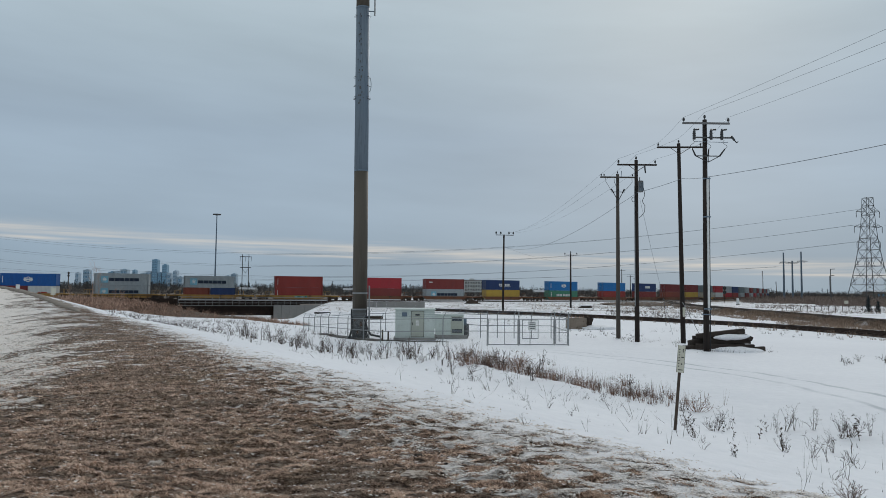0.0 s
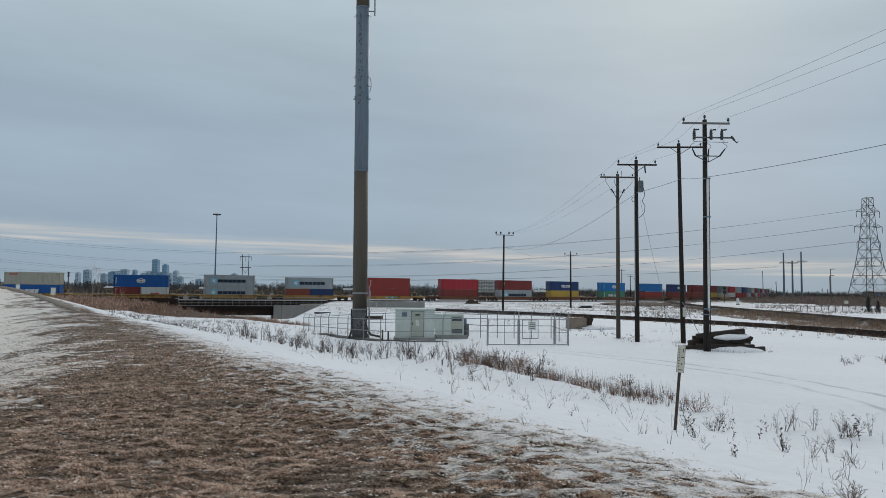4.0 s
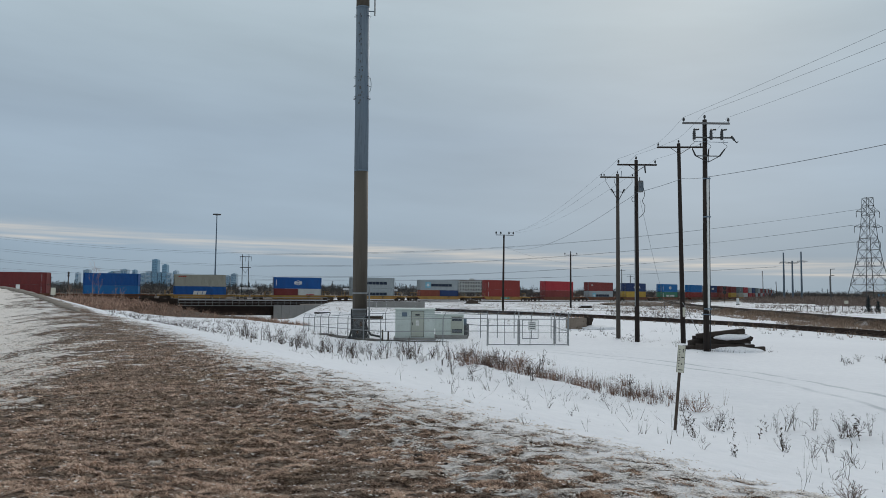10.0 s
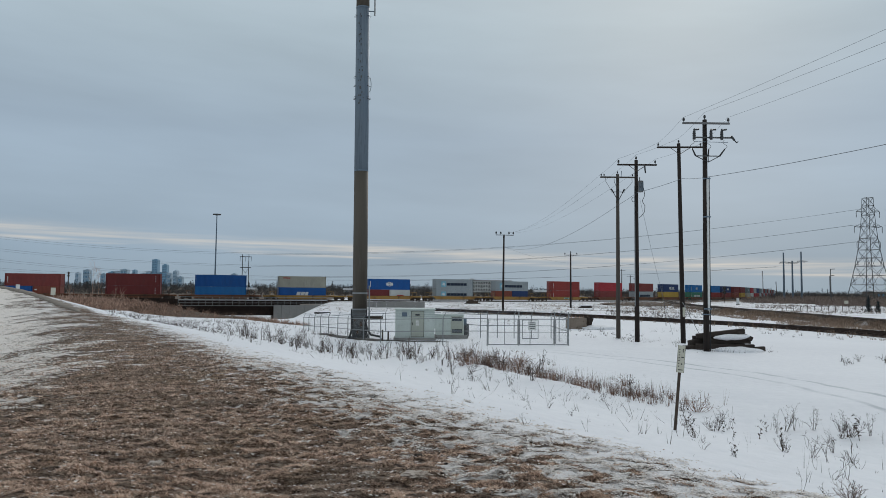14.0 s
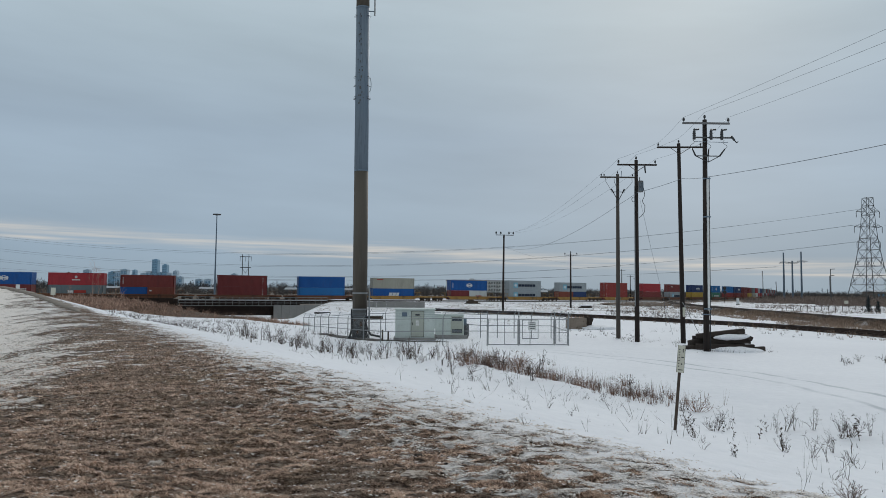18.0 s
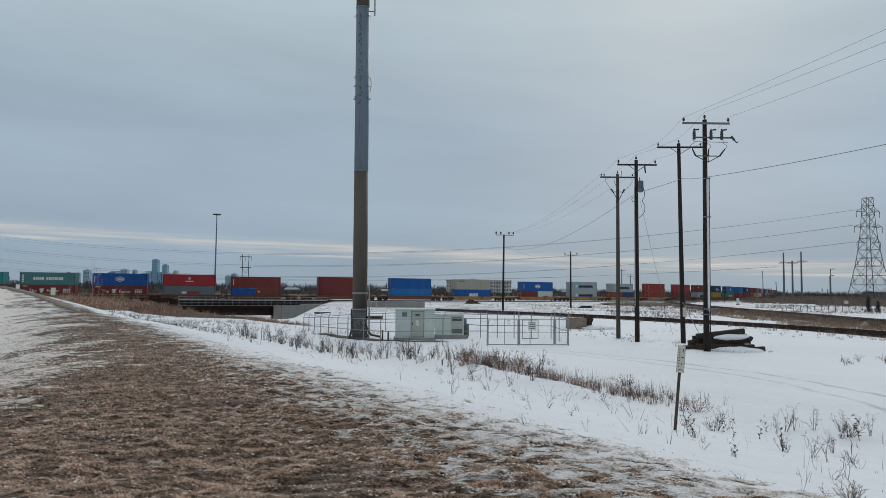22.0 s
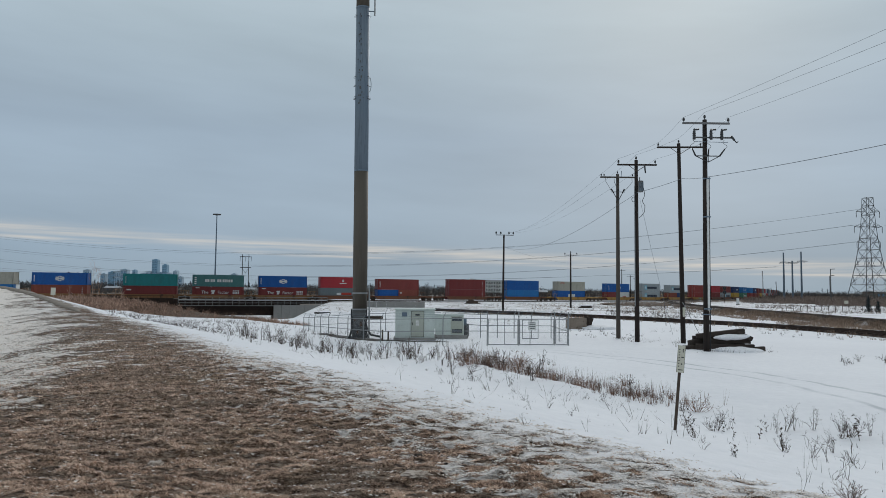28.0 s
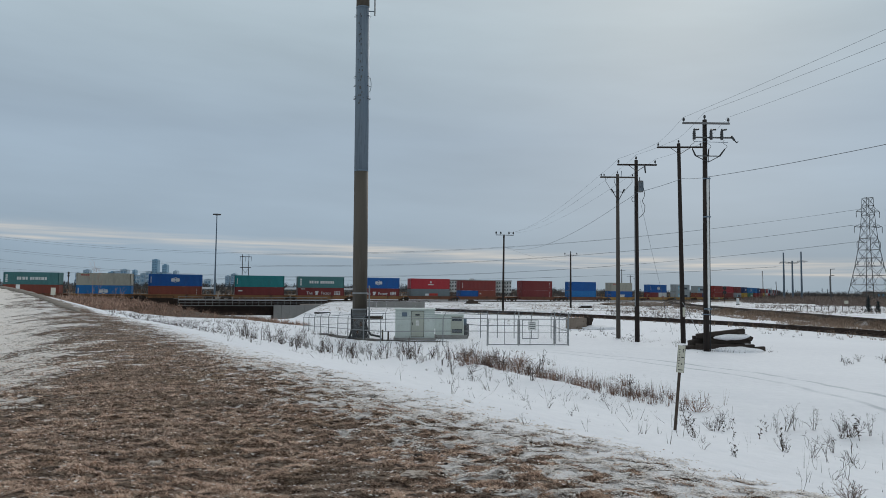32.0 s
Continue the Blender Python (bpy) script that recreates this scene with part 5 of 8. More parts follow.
def cabinets():
    # tall shelter with two doors
    root = thing("equipment_shelter", pose(-2.98, 43.3, 0.02, 0, 0, 3), "pale grey-green metal equipment shelter with beige door", "equipment cabinet")
    part("plinth", box(B(), -0.1, 2.6, -0.1, 1.5, 0.0, 0.14, 0.02), M["concrete"], root)
    part("body", box(B(), 0.0, 2.5, 0.0, 1.4, 0.14, 1.90, 0.02), M["cabinet"], root)
    part("roof_cap", box(B(), -0.06, 2.56, -0.08, 1.46, 1.90, 1.99, 0.025), M["cabinet"], root)
    part("door_seal", box(B(), 0.99, 1.83, -0.022, 0.0, 0.19, 1.85, 0.004), M["black"], root)
    d = part("door", box(B(), 1.02, 1.80, -0.03, 0.0, 0.22, 1.82, 0.008), M["cabinet_door"], root, "beige-grey door")
    part("handle", box(B(), 1.07, 1.11, -0.07, -0.03, 0.95, 1.12, 0.008), M["black"], d)
    part("name_plate", box(B(), 1.27, 1.54, -0.036, -0.03, 1.55, 1.66), M["ink"], d)
    for i, (x, z) in enumerate(((1.30, 1.10), (1.32, 0.92))):
        part("notice", box(B(), x, x + 0.19, -0.036, -0.03, z, z + 0.15), M["sign_white"], d)
    part("panel", box(B(), 0.08, 0.94, -0.02, 0.0, 0.22, 1.82, 0.008), M["cabinet"], root)
    part("panel", box(B(), 1.88, 2.44, -0.02, 0.0, 0.22, 1.82, 0.008), M["cabinet"], root)
    part("vent_hood", box(B(), 0.42, 0.74, -0.10, -0.02, 1.50, 1.76, 0.015), M["galv"], root)
    part("side_box", box(B(), 2.5, 2.72, 0.2, 0.9, 0.7, 1.65, 0.02), M["cabinet"], root)
    # generator set in its own housing
    g = thing("standby_generator", pose(-0.40, 45.4, 0.0, 0, 0, 4), "pale grey-green standby generator in a louvred metal housing", "generator")
    part("skid", box(B(), -0.05, 2.1, -0.05, 1.35, 0.0, 0.22, 0.02), M["concrete"], g)
    part("housing", box(B(), 0.0, 1.85, 0.0, 1.3, 0.22, 1.52, 0.04), M["cabinet"], g)
    part("lid", box(B(), -0.03, 1.88, -0.04, 1.34, 1.52, 1.60, 0.03), M["cabinet"], g)
    part("door", box(B(), 0.98, 1.80, -0.03, 0.0, 0.28, 1.48, 0.01), M["cabinet_door"], g)
    for z0 in (0.38, 1.16):
        lv = part("louvre", box(B(), 1.06, 1.72, -0.045, -0.03, z0, z0 + 0.24), M["black"], g)
        for i in range(4):
            part("slat", box(B(), 1.06, 1.72, -0.06, -0.04, z0 + 0.03 + i * 0.055, z0 + 0.045 + i * 0.055), M["galv"], lv)
    part("duct", box(B(), 1.85, 2.05, 0.1, 0.8, 0.9, 1.35, 0.02), M["galv"], g)
    t = thing("gas_tank", pose(1.30, 45.7, 0.0), "small dark grey tank beside a generator", "tank")
    bm = B()
    rod(bm, (0.25, 0.3, 0.12), (0.25, 0.3, 0.95), 0.26, n=20)
    part("vessel", bm, M["mast_dark"], t)
    part("collar", rod(B(), (0.25, 0.3, 0.95), (0.25, 0.3, 1.15), 0.12, 0.1, n=14), M["galv"], t)
    part("foot_ring", rod(B(), (0.25, 0.3, 0.0), (0.25, 0.3, 0.12), 0.2, n=16), M["steel_dark"], t)
    # short bollards
    b0 = thing("bollard", pose(-3.75, 42.9, 0), "short dark steel bollard in snow", "bollard", "bollards by the shelter")
    part("post", rod(B(), (0, 0, 0), (0, 0, 0.62), 0.055, n=10), M["steel_dark"], b0)
    part("cap", ball(B(), (0, 0, 0.62), 0.058), M["steel_dark"], b0)
    copy_thing(b0, pose(-3.4, 43.1, -0.06))


cabinets()


def gravel_edge():
    path = [(-9.4, 53.4), (-6.9, 47.6), (-5.2, 44.6), (-3.6, 43.0), (-1.6, 42.3), (0.4, 42.4)]
    pts = []
    for (x0, y0), (x1, y1) in zip(path, path[1:]):
        for k in range(6):
            pts.append((x0 + (x1 - x0) * k / 6, y0 + (y1 - y0) * k / 6))
    vs, fs = [], []
    for i, (x, y) in enumerate(pts):
        for j in range(7):
            o = (j - 3) / 3
            w = 0.55 + 0.25 * noise.noise(Vector((i * 0.5, o > 0, 0)))
            px_, py_ = x + o * w * 0.75, y + o * w * 0.6
            vs.append((px_, py_, zland(px_, py_) + 0.05 * (1 - o * o) + 0.025 * noise.noise(Vector((px_ * 4, py_ * 4, 1))) - 0.01))
    for i in range(len(pts) - 1):
        for j in range(6):
            a = i * 7 + j
            fs.append((a, a + 1, a + 8, a + 7))
    tagged(new("gravel_strip", raw("gravel_strip", vs, fs, M["gravel_dark"], True)), "dark bare gravel strip along the compound", "gravel", kind="structure")


M["gravel_dark"] = surface("dark_wet_gravel", (0.055, 0.050, 0.046), (0.10, 0.090, 0.080), 1.5, 14, 0.95, relief=0.9, depth=0.05, wear=(0.62, 0.64, 0.67), wear_amt=0.55)
gravel_edge()


M["clod"] = surface("near_black_brown", (0.030, 0.022, 0.018), (0.055, 0.040, 0.032), 8, 60, 0.95, relief=0.6)
M["tan_concrete"] = surface("tan_weathered_concrete", (0.30, 0.245, 0.200), (0.21, 0.165, 0.130), 1.2, 12, 0.9, relief=0.5, wear=(0.075, 0.055, 0.042), wear_amt=0.7)


def snow_heap(x, y, rx, ry, h, seed, label="uneven heap of white snow"):
    bm = B()
    bmesh.ops.create_uvsphere(bm, u_segments=28, v_segments=14, radius=1.0)
    for v in bm.verts:
        k = 1 + 0.25 * noise.noise(v.co * 2.2 + Vector((seed, 0, 0)))
        v.co = Vector((v.co.x * rx * k, v.co.y * ry * k, v.co.z * h * k))
    ob = tagged(new("snow_heap", mesh_of("snow_heap", bm, M["snow"])), label, "snow heap", "snow heaps")
    ob.matrix_basis = pose(x, y, zland(x, y))
    ob.data.polygons.foreach_set("use_smooth", [True] * len(ob.data.polygons))


def concrete_block():
    b_ = thing("concrete_block", pose(11.05, 58.6, 0.0, 0, 0, 12), "large tan concrete block half buried in snow", "concrete block")
    bm = B()
    bmesh.ops.create_cube(bm, size=1.0, matrix=Matrix.Translation((0.75, 0.6, 0.42)) @ Matrix.Diagonal((1.5, 1.2, 1.05, 1)))
    bmesh.ops.bevel(bm, geom=list(bm.edges), offset=0.05, segments=2, affect="EDGES")
    bmesh.ops.subdivide_edges(bm, edges=list(bm.edges), cuts=2, use_grid_fill=True)
    for v in bm.verts:
        v.co += Vector((noise.noise(v.co * 2.1), noise.noise(v.co * 2.1 + Vector((5, 0, 0))), noise.noise(v.co * 2.1 + Vector((0, 9, 0))))) * 0.07
    part("block", bm, M["tan_concrete"], b_)
    bm = B()
    for i in range(12):
        x = 0.1 + i * 0.12
        rod(bm, (x, 0.2 + 0.3 * (i % 3), 0.85), (x + 0.15, 0.25 + 0.3 * (i % 3), 1.02 + 0.05 * (i % 2)), 0.035, n=5)
    part("dead_grass_top", bm, M["twig"], b_)
    bm = B()
    bmesh.ops.create_cube(bm, size=1.0, matrix=Matrix.Translation((1.72, 0.55, 0.46)) @ Matrix.Rotation(radians(14), 4, "Y") @ Matrix.Diagonal((0.5, 1.1, 1.0, 1)))
    bmesh.ops.subdivide_edges(bm, edges=list(bm.edges), cuts=2, use_grid_fill=True)
    for v in bm.verts:
        v.co += Vector((noise.noise(v.co * 2.6), noise.noise(v.co * 2.6 + Vector((5, 0, 0))), noise.noise(v.co * 2.6 + Vector((0, 9, 0))))) * 0.12
    part("broken_edge", bm, M["clod"], b_, "dark broken earthy edge")


concrete_block()
snow_heap(13.6, 59.2, 1.5, 1.3, 0.34, 1)
snow_heap(16.4, 38.0, 1.5, 0.8, 0.26, 4)


# ---------------------------------------------------------------- utility poles
def insulator(bm, x, y, z, s=1.0):
    rod(bm, (x, y, z), (x, y, z + 0.10 * s), 0.02 * s, n=6)
    for i, r in enumerate((0.075, 0.085, 0.065)):
        rod(bm, (x, y, z + (0.09 + 0.06 * i) * s), (x, y, z + (0.15 + 0.06 * i) * s), r * s, r * 0.7 * s, n=10)
    return bm


def utility_pole(x, y, h, r, mat, label, lean_x=0.0, arms=(), group="utility poles"):
    """arms: (height, half length, offset, drop of the braces)."""
    root = thing("utility_pole", pose(x, y, zland(x, y)) @ Matrix.Rotation(radians(lean_x), 4, "Y"), label, "utility pole", group)
    bm = B()
    rod(bm, (0, 0, -0.3), (0, 0, h), r, r * 0.68, n=16)
    p = part("pole_shaft", bm, mat, root)
    p.data.polygons.foreach_set("use_smooth", [len(f.vertices) == 4 for f in p.data.polygons])
    for z, hl, off, brace in arms:
        a = part("crossarm", box(B(), off - hl, off + hl, -r - 0.10, -r + 0.02, z - 0.05, z + 0.05, 0.012), M["wood_dark"] if mat is M["wood_dark"] else M["wood_grey"], root)
        for k in (-1, 1):
            if brace:
                part("brace", rod(B(), (off + k * hl * 0.42, -r - 0.06, z - 0.05), (0, -r, z - brace), 0.018, n=5), M["steel_dark"], a)
    return root


def put_insulators(root, spots, s=1.0):
    me = mesh_of("insulator", insulator(B(), 0, 0, 0, s), M["ceramic"])
    for p in spots:
        share("insulator", me, root, Matrix.Translation(p))


def poles():
    # stout pole with cut-outs, riser and three insulators
    a = utility_pole(14.62, 37.69, 12.95, 0.17, M["wood_dark"], "dark wooden utility pole with fused cut-outs and a pale cable riser", 0.2, [(12.70, 1.32, 0.0, 0)])
    for c in a.children:
        if c.name.startswith("crossarm"):
            c.data.materials[0] = M["arm_grey"]
    put_insulators(a, [(-1.25, -0.2, 12.75), (1.25, -0.2, 12.75), (0.0, 0, 12.97)], 0.95)
    part("equipment_arm", box(B(), -0.75, 1.45, -0.30, -0.18, 11.73, 11.80, 0.01), M["mast_dark"], a)
    for x in (-0.72, 0.22, 0.82):
        bm = B()
        rod(bm, (x, -0.34, 11.62), (x, -0.34, 12.10), 0.078, n=12)
        for zz in (11.70, 11.82, 11.94):
            rod(bm, (x, -0.34, zz), (x, -0.34, zz + 0.045), 0.105, 0.08, n=12)
        rod(bm, (x - 0.04, -0.34, 12.16), (x + 0.27, -0.34, 12.21), 0.050, n=8)
        rod(bm, (x, -0.34, 12.12), (x, -0.34, 12.25), 0.03, n=6)
        part("fuse_cutout", bm, M["ceramic"], a, "grey porcelain fused cut-out")
    bm = B()
    rod(bm, (1.36, -0.27, 11.86), (1.56, -0.27, 11.62), 0.07, 0.06, n=8)
    rod(bm, (1.56, -0.27, 11.62), (1.68, -0.27, 11.48), 0.03, n=6)
    rod(bm, (1.68, -0.27, 11.48), (1.76, -0.27, 11.56), 0.025, n=6)
    part("surge_arrester", bm, M["ceramic"], a)
    bm = B()
    rod(bm, (-0.72, -0.27, 11.52), (1.2, -0.27, 11.50), 0.018, n=5)
    part("ground_bar", bm, M["galv"], a)
    part("terminator_arm", box(B(), -0.62, 0.72, -0.27, -0.19, 10.70, 10.75, 0.01), M["mast_dark"], a)
    for x in (-0.62, 0.08, 0.72):
        bm = B()
        rod(bm, (x, -0.26, 10.72), (x + (-0.2 if x < 0 else 0.28 if x > 0.3 else 0.02), -0.3, 11.12), 0.05, 0.035, n=8)
        top = (x + (-0.2 if x < 0 else 0.28 if x > 0.3 else 0.02), -0.3, 11.12)
        for i in range(8):
            t0, t1 = i / 8, (i + 1) / 8
            f = lambda t: (top[0] + 0.12 * math.sin(t * 6.0) * (-1 if x < 0 else 1), -0.32, top[2] + (11.60 - top[2]) * t)
            rod(bm, f(t0), f(t1), 0.012, n=4)
        rod(bm, (x, -0.26, 10.72), (0.10, -0.22, 10.38), 0.024, n=6)
        part("cable_terminator", bm, M["black"], a)
    for c in a.children:
        if c.name.split(".")[0] in ("equipment_arm", "fuse_cutout", "surge_arrester", "ground_bar", "terminator_arm", "cable_terminator"):
            c.matrix_basis = Matrix.Translation((0, 0, 0.12))
    part("riser_cover", box(B(), 0.02, 0.13, -0.215, -0.11, 2.25, 9.55, 0.02), M["sign_white"], a, "pale metal cable riser cover")
    part("riser_conduit", rod(B(), (0.20, -0.06, 0.0), (0.20, -0.06, 9.7), 0.028, n=8), M["black"], a)
    for z in (2.3, 7.4, 9.55):
        part("riser_strap", box(B(), -0.17, 0.22, -0.22, -0.1, z, z + 0.07, 0.005), M["galv"], a)
    part("guard_plate", box(B(), -0.19, 0.2, -0.2, 0.18, 2.0, 2.06, 0.01), M["galv"], a)
    # bare dark pole that leans a little
    b_ = utility_pole(15.52, 43.87, 13.0, 0.16, M["wood_dark"], "dark leaning wooden utility pole with a single crossarm", -0.75, [(12.70, 1.5, 0.03, 0.45)])
    put_insulators(b_, [(-1.4, -0.2, 12.75), (1.35, -0.2, 12.75), (0.0, 0, 13.0)], 0.8)
    part("tag_plate", box(B(), -0.05, 0.09, -0.18, -0.16, 1.7, 2.3), M["sign_face"], b_)
    # transformer pole
    c = utility_pole(12.72, 44.43, 11.95, 0.16, M["wood_dark"], "dark wooden utility pole carrying a small grey transformer", 0.0, [(11.60, 1.30, 0.0, 0.42)])
    put_insulators(c, [(-1.22, -0.2, 11.66), (1.2, -0.2, 11.66), (0, 0, 11.95)], 0.9)
    bm = B()
    rod(bm, (0.20, -0.28, 9.78), (0.20, -0.28, 10.46), 0.165, n=18)
    rod(bm, (0.20, -0.28, 10.46), (0.20, -0.28, 10.52), 0.18, n=18)
    rod(bm, (0.12, -0.36, 10.52), (0.12, -0.36, 10.74), 0.035, n=6)
    t = part("transformer", bm, M["arm_grey"], c, "grey drum transformer")
    for i in range(5):
        part("cooling_fin", box(B(), 0.06 + i * 0.065, 0.08 + i * 0.065, -0.47, -0.42, 9.85, 10.40), M["galv"], t)
    bm = B()
    pts = [(0.42, -0.2, 10.1), (0.5, -0.2, 9.6), (0.32, -0.2, 9.2), (0.5, -0.2, 8.9), (0.48, -0.2, 8.5), (0.25, -0.2, 8.2), (0.1, -0.2, 8.1)]
    tube(bm, pts, 0.02)
    part("drop_lead", bm, M["black"], c)
    bm = tube(B(), [(-0.22 + 0.14 * math.cos(t0), -0.2, 9.3 + 0.16 * math.sin(t0)) for t0 in np.linspace(0, 6.2, 12)], 0.018)
    part("cable_coil", bm, M["black"], c)
    part("hanging_fuse", rod(B(), (0.5, -0.22, 11.5), (0.55, -0.22, 11.05), 0.05, n=8), M["ceramic"], c)
    part("pale_strip", box(B(), -0.165, -0.125, -0.14, -0.06, 2.3, 10.2, 0.01), M["galv_pale"], c)
    # grey pole with dead-ended conductors
    d = utility_pole(12.28, 47.49, 11.55, 0.155, M["wood_grey"], "grey weathered wooden utility pole with cable terminators", 0.0, [(11.28, 1.22, -0.05, 0)])
    put_insulators(d, [(-1.2, -0.2, 11.33), (-1.0, -0.2, 11.33), (1.0, -0.2, 11.33), (0, 0, 11.55)], 0.7)
    part("terminator_arm", box(B(), -0.52, 0.46, -0.24, -0.17, 10.22, 10.26, 0.01), M["mast_dark"], d)
    for x, tx in ((-0.9, -0.5), (-0.3, -0.05), (0.95, 0.42)):
        bm = B()
        pts = [Vector((x, -0.2, 11.2)), Vector((x + 0.02, -0.22, 10.95)), Vector(((x + tx) / 2 + 0.02, -0.24, 10.62)), Vector((tx, -0.22, 10.30))]
        for p, q in zip(pts, pts[1:]):
            rod(bm, p, q, 0.014, n=4)
        rod(bm, (tx, -0.22, 10.45), (tx * 0.65, -0.2, 10.15), 0.05, 0.04, n=8)
        rod(bm, (tx * 0.65, -0.2, 10.15), (0.0, -0.15, 9.6), 0.025, n=6)
        part("cable_terminator", bm, M["black"], d)
    part("tall_stub", rod(B(), (0.22, -0.1, 11.3), (0.26, -0.1, 11.75), 0.02, n=5), M["galv"], d)
    # poles out by the railway
    e = utility_pole(9.88, 111.0, 12.45, 0.19, M["wood_dark"], "dark wooden pole with one crossarm beyond the siding", 0.5, [(12.35, 1.45, 0.1, 0)])
    put_insulators(e, [(-1.3, -0.2, 12.4), (-0.55, -0.2, 12.4), (0.8, -0.2, 12.4), (1.5, -0.2, 12.4)], 1.9)
    f = utility_pole(25.66, 136.0, 10.9, 0.20, M["wood_dark"], "distant dark wooden utility pole with a thin crossarm", 0.0, [(10.55, 1.3, 0.0, 0.5)])
    put_insulators(f, [(-1.2, -0.2, 10.6), (1.2, -0.2, 10.6), (0, 0, 10.9)], 1.6)
    for x, y, h in ((72.6, 275.0, 12.5), (80.2, 290.0, 10.5), (88.5, 310.0, 10.0), (128.0, 330.0, 9.5)):
        utility_pole(x, y, h, 0.2, M["wood_dark"], "far dark wooden utility pole", 0.0, [(h - 0.5, 1.4, 0.0, 0)])


poles()


def cables():
    r = 0.0065
    P4 = [(13.37, 37.5, 13.01), (15.87, 37.5, 13.04), (14.66, 37.69, 13.38)]
    P3 = [(14.0, 43.7, 12.98), (16.9, 43.7, 12.98), (15.36, 43.87, 13.3)]
    P2 = [(11.48, 44.2, 11.98), (13.92, 44.2, 11.98), (12.72, 44.43, 12.3)]
    P1 = [(11.08, 47.3, 11.5), (13.25, 47.3, 11.5), (12.3, 47.49, 11.8)]
    F = [(10.4, 110.8, 12.7), (11.4, 110.8, 12.7), (10.7, 110.8, 12.75)]
    out_ = [(15.95, 24.0, 12.96), (15.93, 24.0, 11.88), (15.93, 24.0, 12.49)]
    for i in range(3):
        e = Vector(P4[i]) + (Vector(out_[i]) - Vector(P4[i])) * 2.0
        pts = sag(P4[i], e, 0.15) [::-1] + sag(P4[i], P3[i], 0.06, 8)[1:] + sag(P3[i], P2[i], 0.06, 8)[1:] + sag(P2[i], P1[i], 0.05, 6)[1:] + sag(P1[i], F[i], 1.0, 30)[1:]
        wire("power_line", pts, r, M["cable"], "thin overhead power conductor strung between the wooden poles")
    low = [(17.4, 11.0, 8.15), (14.74, 37.55, 9.68), (15.5, 43.7, 10.62), (12.72, 44.2, 9.75), (12.25, 47.3, 9.29), (10.0, 110.8, 10.45)]
    pts = [Vector(low[0])]
    for a, b_, s_ in zip(low, low[1:], (0.25, 0.05, 0.05, 0.02, 1.5)):
        pts += sag(a, b_, s_)[1:]
    wire("communication_cable", pts, 0.014, M["cable"], "sagging dark communication cable strung below the power lines")
    wire("communication_cable", sag((10.0, 110.8, 10.4), (25.6, 136, 8.9), 0.45), 0.014, M["cable"], "sagging thin cable between railway poles")
    # guy wires
    wire("guy_wire", [(12.9, 44.3, 9.4), (14.6, 47.2, 5.9), (16.6, 50.5, 2.0), (17.6, 52.0, 0.0)], 0.009, M["cable"], "slanting steel guy wire of a pole", "guy wire")
    wire("guy_wire", [(15.4, 43.6, 2.6), (16.35, 42.4, 0.0)], 0.018, M["galv_pale"], "short slanting pale guy wire guard", "guy wire")
    # high-voltage lines from the lattice pylon
    for x0, y0, z0, zl, sg in ((178.2, 290, 39.8, 83.2, 37.6), (177.5, 290, 33.2, 74.4, 36.2), (178.5, 290, 26.0, 64.8, 33.3), (163.5, 330, 16.4, 39.3, 18.1)):
        wire("transmission_line", sag((x0, y0, z0), (-520, 420, zl), sg, 60), 0.050, M["cable"], "long sagging high-voltage conductor")
        wire("transmission_line", sag((x0 + 0.3, y0 + 3, z0 + 0.2), (-520, 424, zl - 3.0), sg - 0.55, 60), 0.036, M["cable"], "long sagging high-voltage conductor")
    for z0 in (39.8, 33.2, 26.0):
        wire("transmission_line", sag((189.5, 290, z0), (420, 160, z0 + 6), 8, 30), 0.045, M["cable"], "long sagging high-voltage conductor")


cables()


# ---------------------------------------------------------------- marker sign in the snow
def marker_sign():
    x, y = 5.19, 15.25
    root = thing("marker_post", pose(x, y, zland(x, y)) @ Matrix.Rotation(radians(5.0), 4, "Y"), "leaning steel post with a faded cream warning plate", "sign post")
    part("post", box(B(), -0.03, 0.03, -0.02, 0.02, -0.2, 1.75, 0.006), M["steel_dark"], root)
    pl = part("sign_plate", box(B(), -0.085, 0.085, -0.036, -0.022, 1.27, 1.87, 0.006), M["sign_face"], root, "faded cream plate with dark writing")
    part("border", box(B(), -0.085, -0.080, -0.040, -0.0365, 1.27, 1.87), M["ink"], pl)
    part("border", box(B(), 0.080, 0.085, -0.040, -0.0365, 1.27, 1.87), M["ink"], pl)
    for i in range(7):
        part("writing_bar", box(B(), -0.056, -0.030, -0.040, -0.0365, 1.40 + i * 0.062, 1.420 + i * 0.062), M["ink"], pl)
    part("writing_bar", box(B(), 0.025, 0.045, -0.040, -0.0365, 1.72, 1.80), M["ink"], pl)
    part("writing_bar", box(B(), 0.0, 0.06, -0.040, -0.0365, 1.60, 1.62), M["ink"], pl)
    part("emblem_dot", rod(B(), (0.02, -0.0395, 1.46), (0.02, -0.0365, 1.46), 0.018, n=12), M["ink"], pl)
    part("writing_bar", box(B(), -0.05, 0.05, -0.040, -0.0365, 1.32, 1.34), M["ink"], pl)


marker_sign()


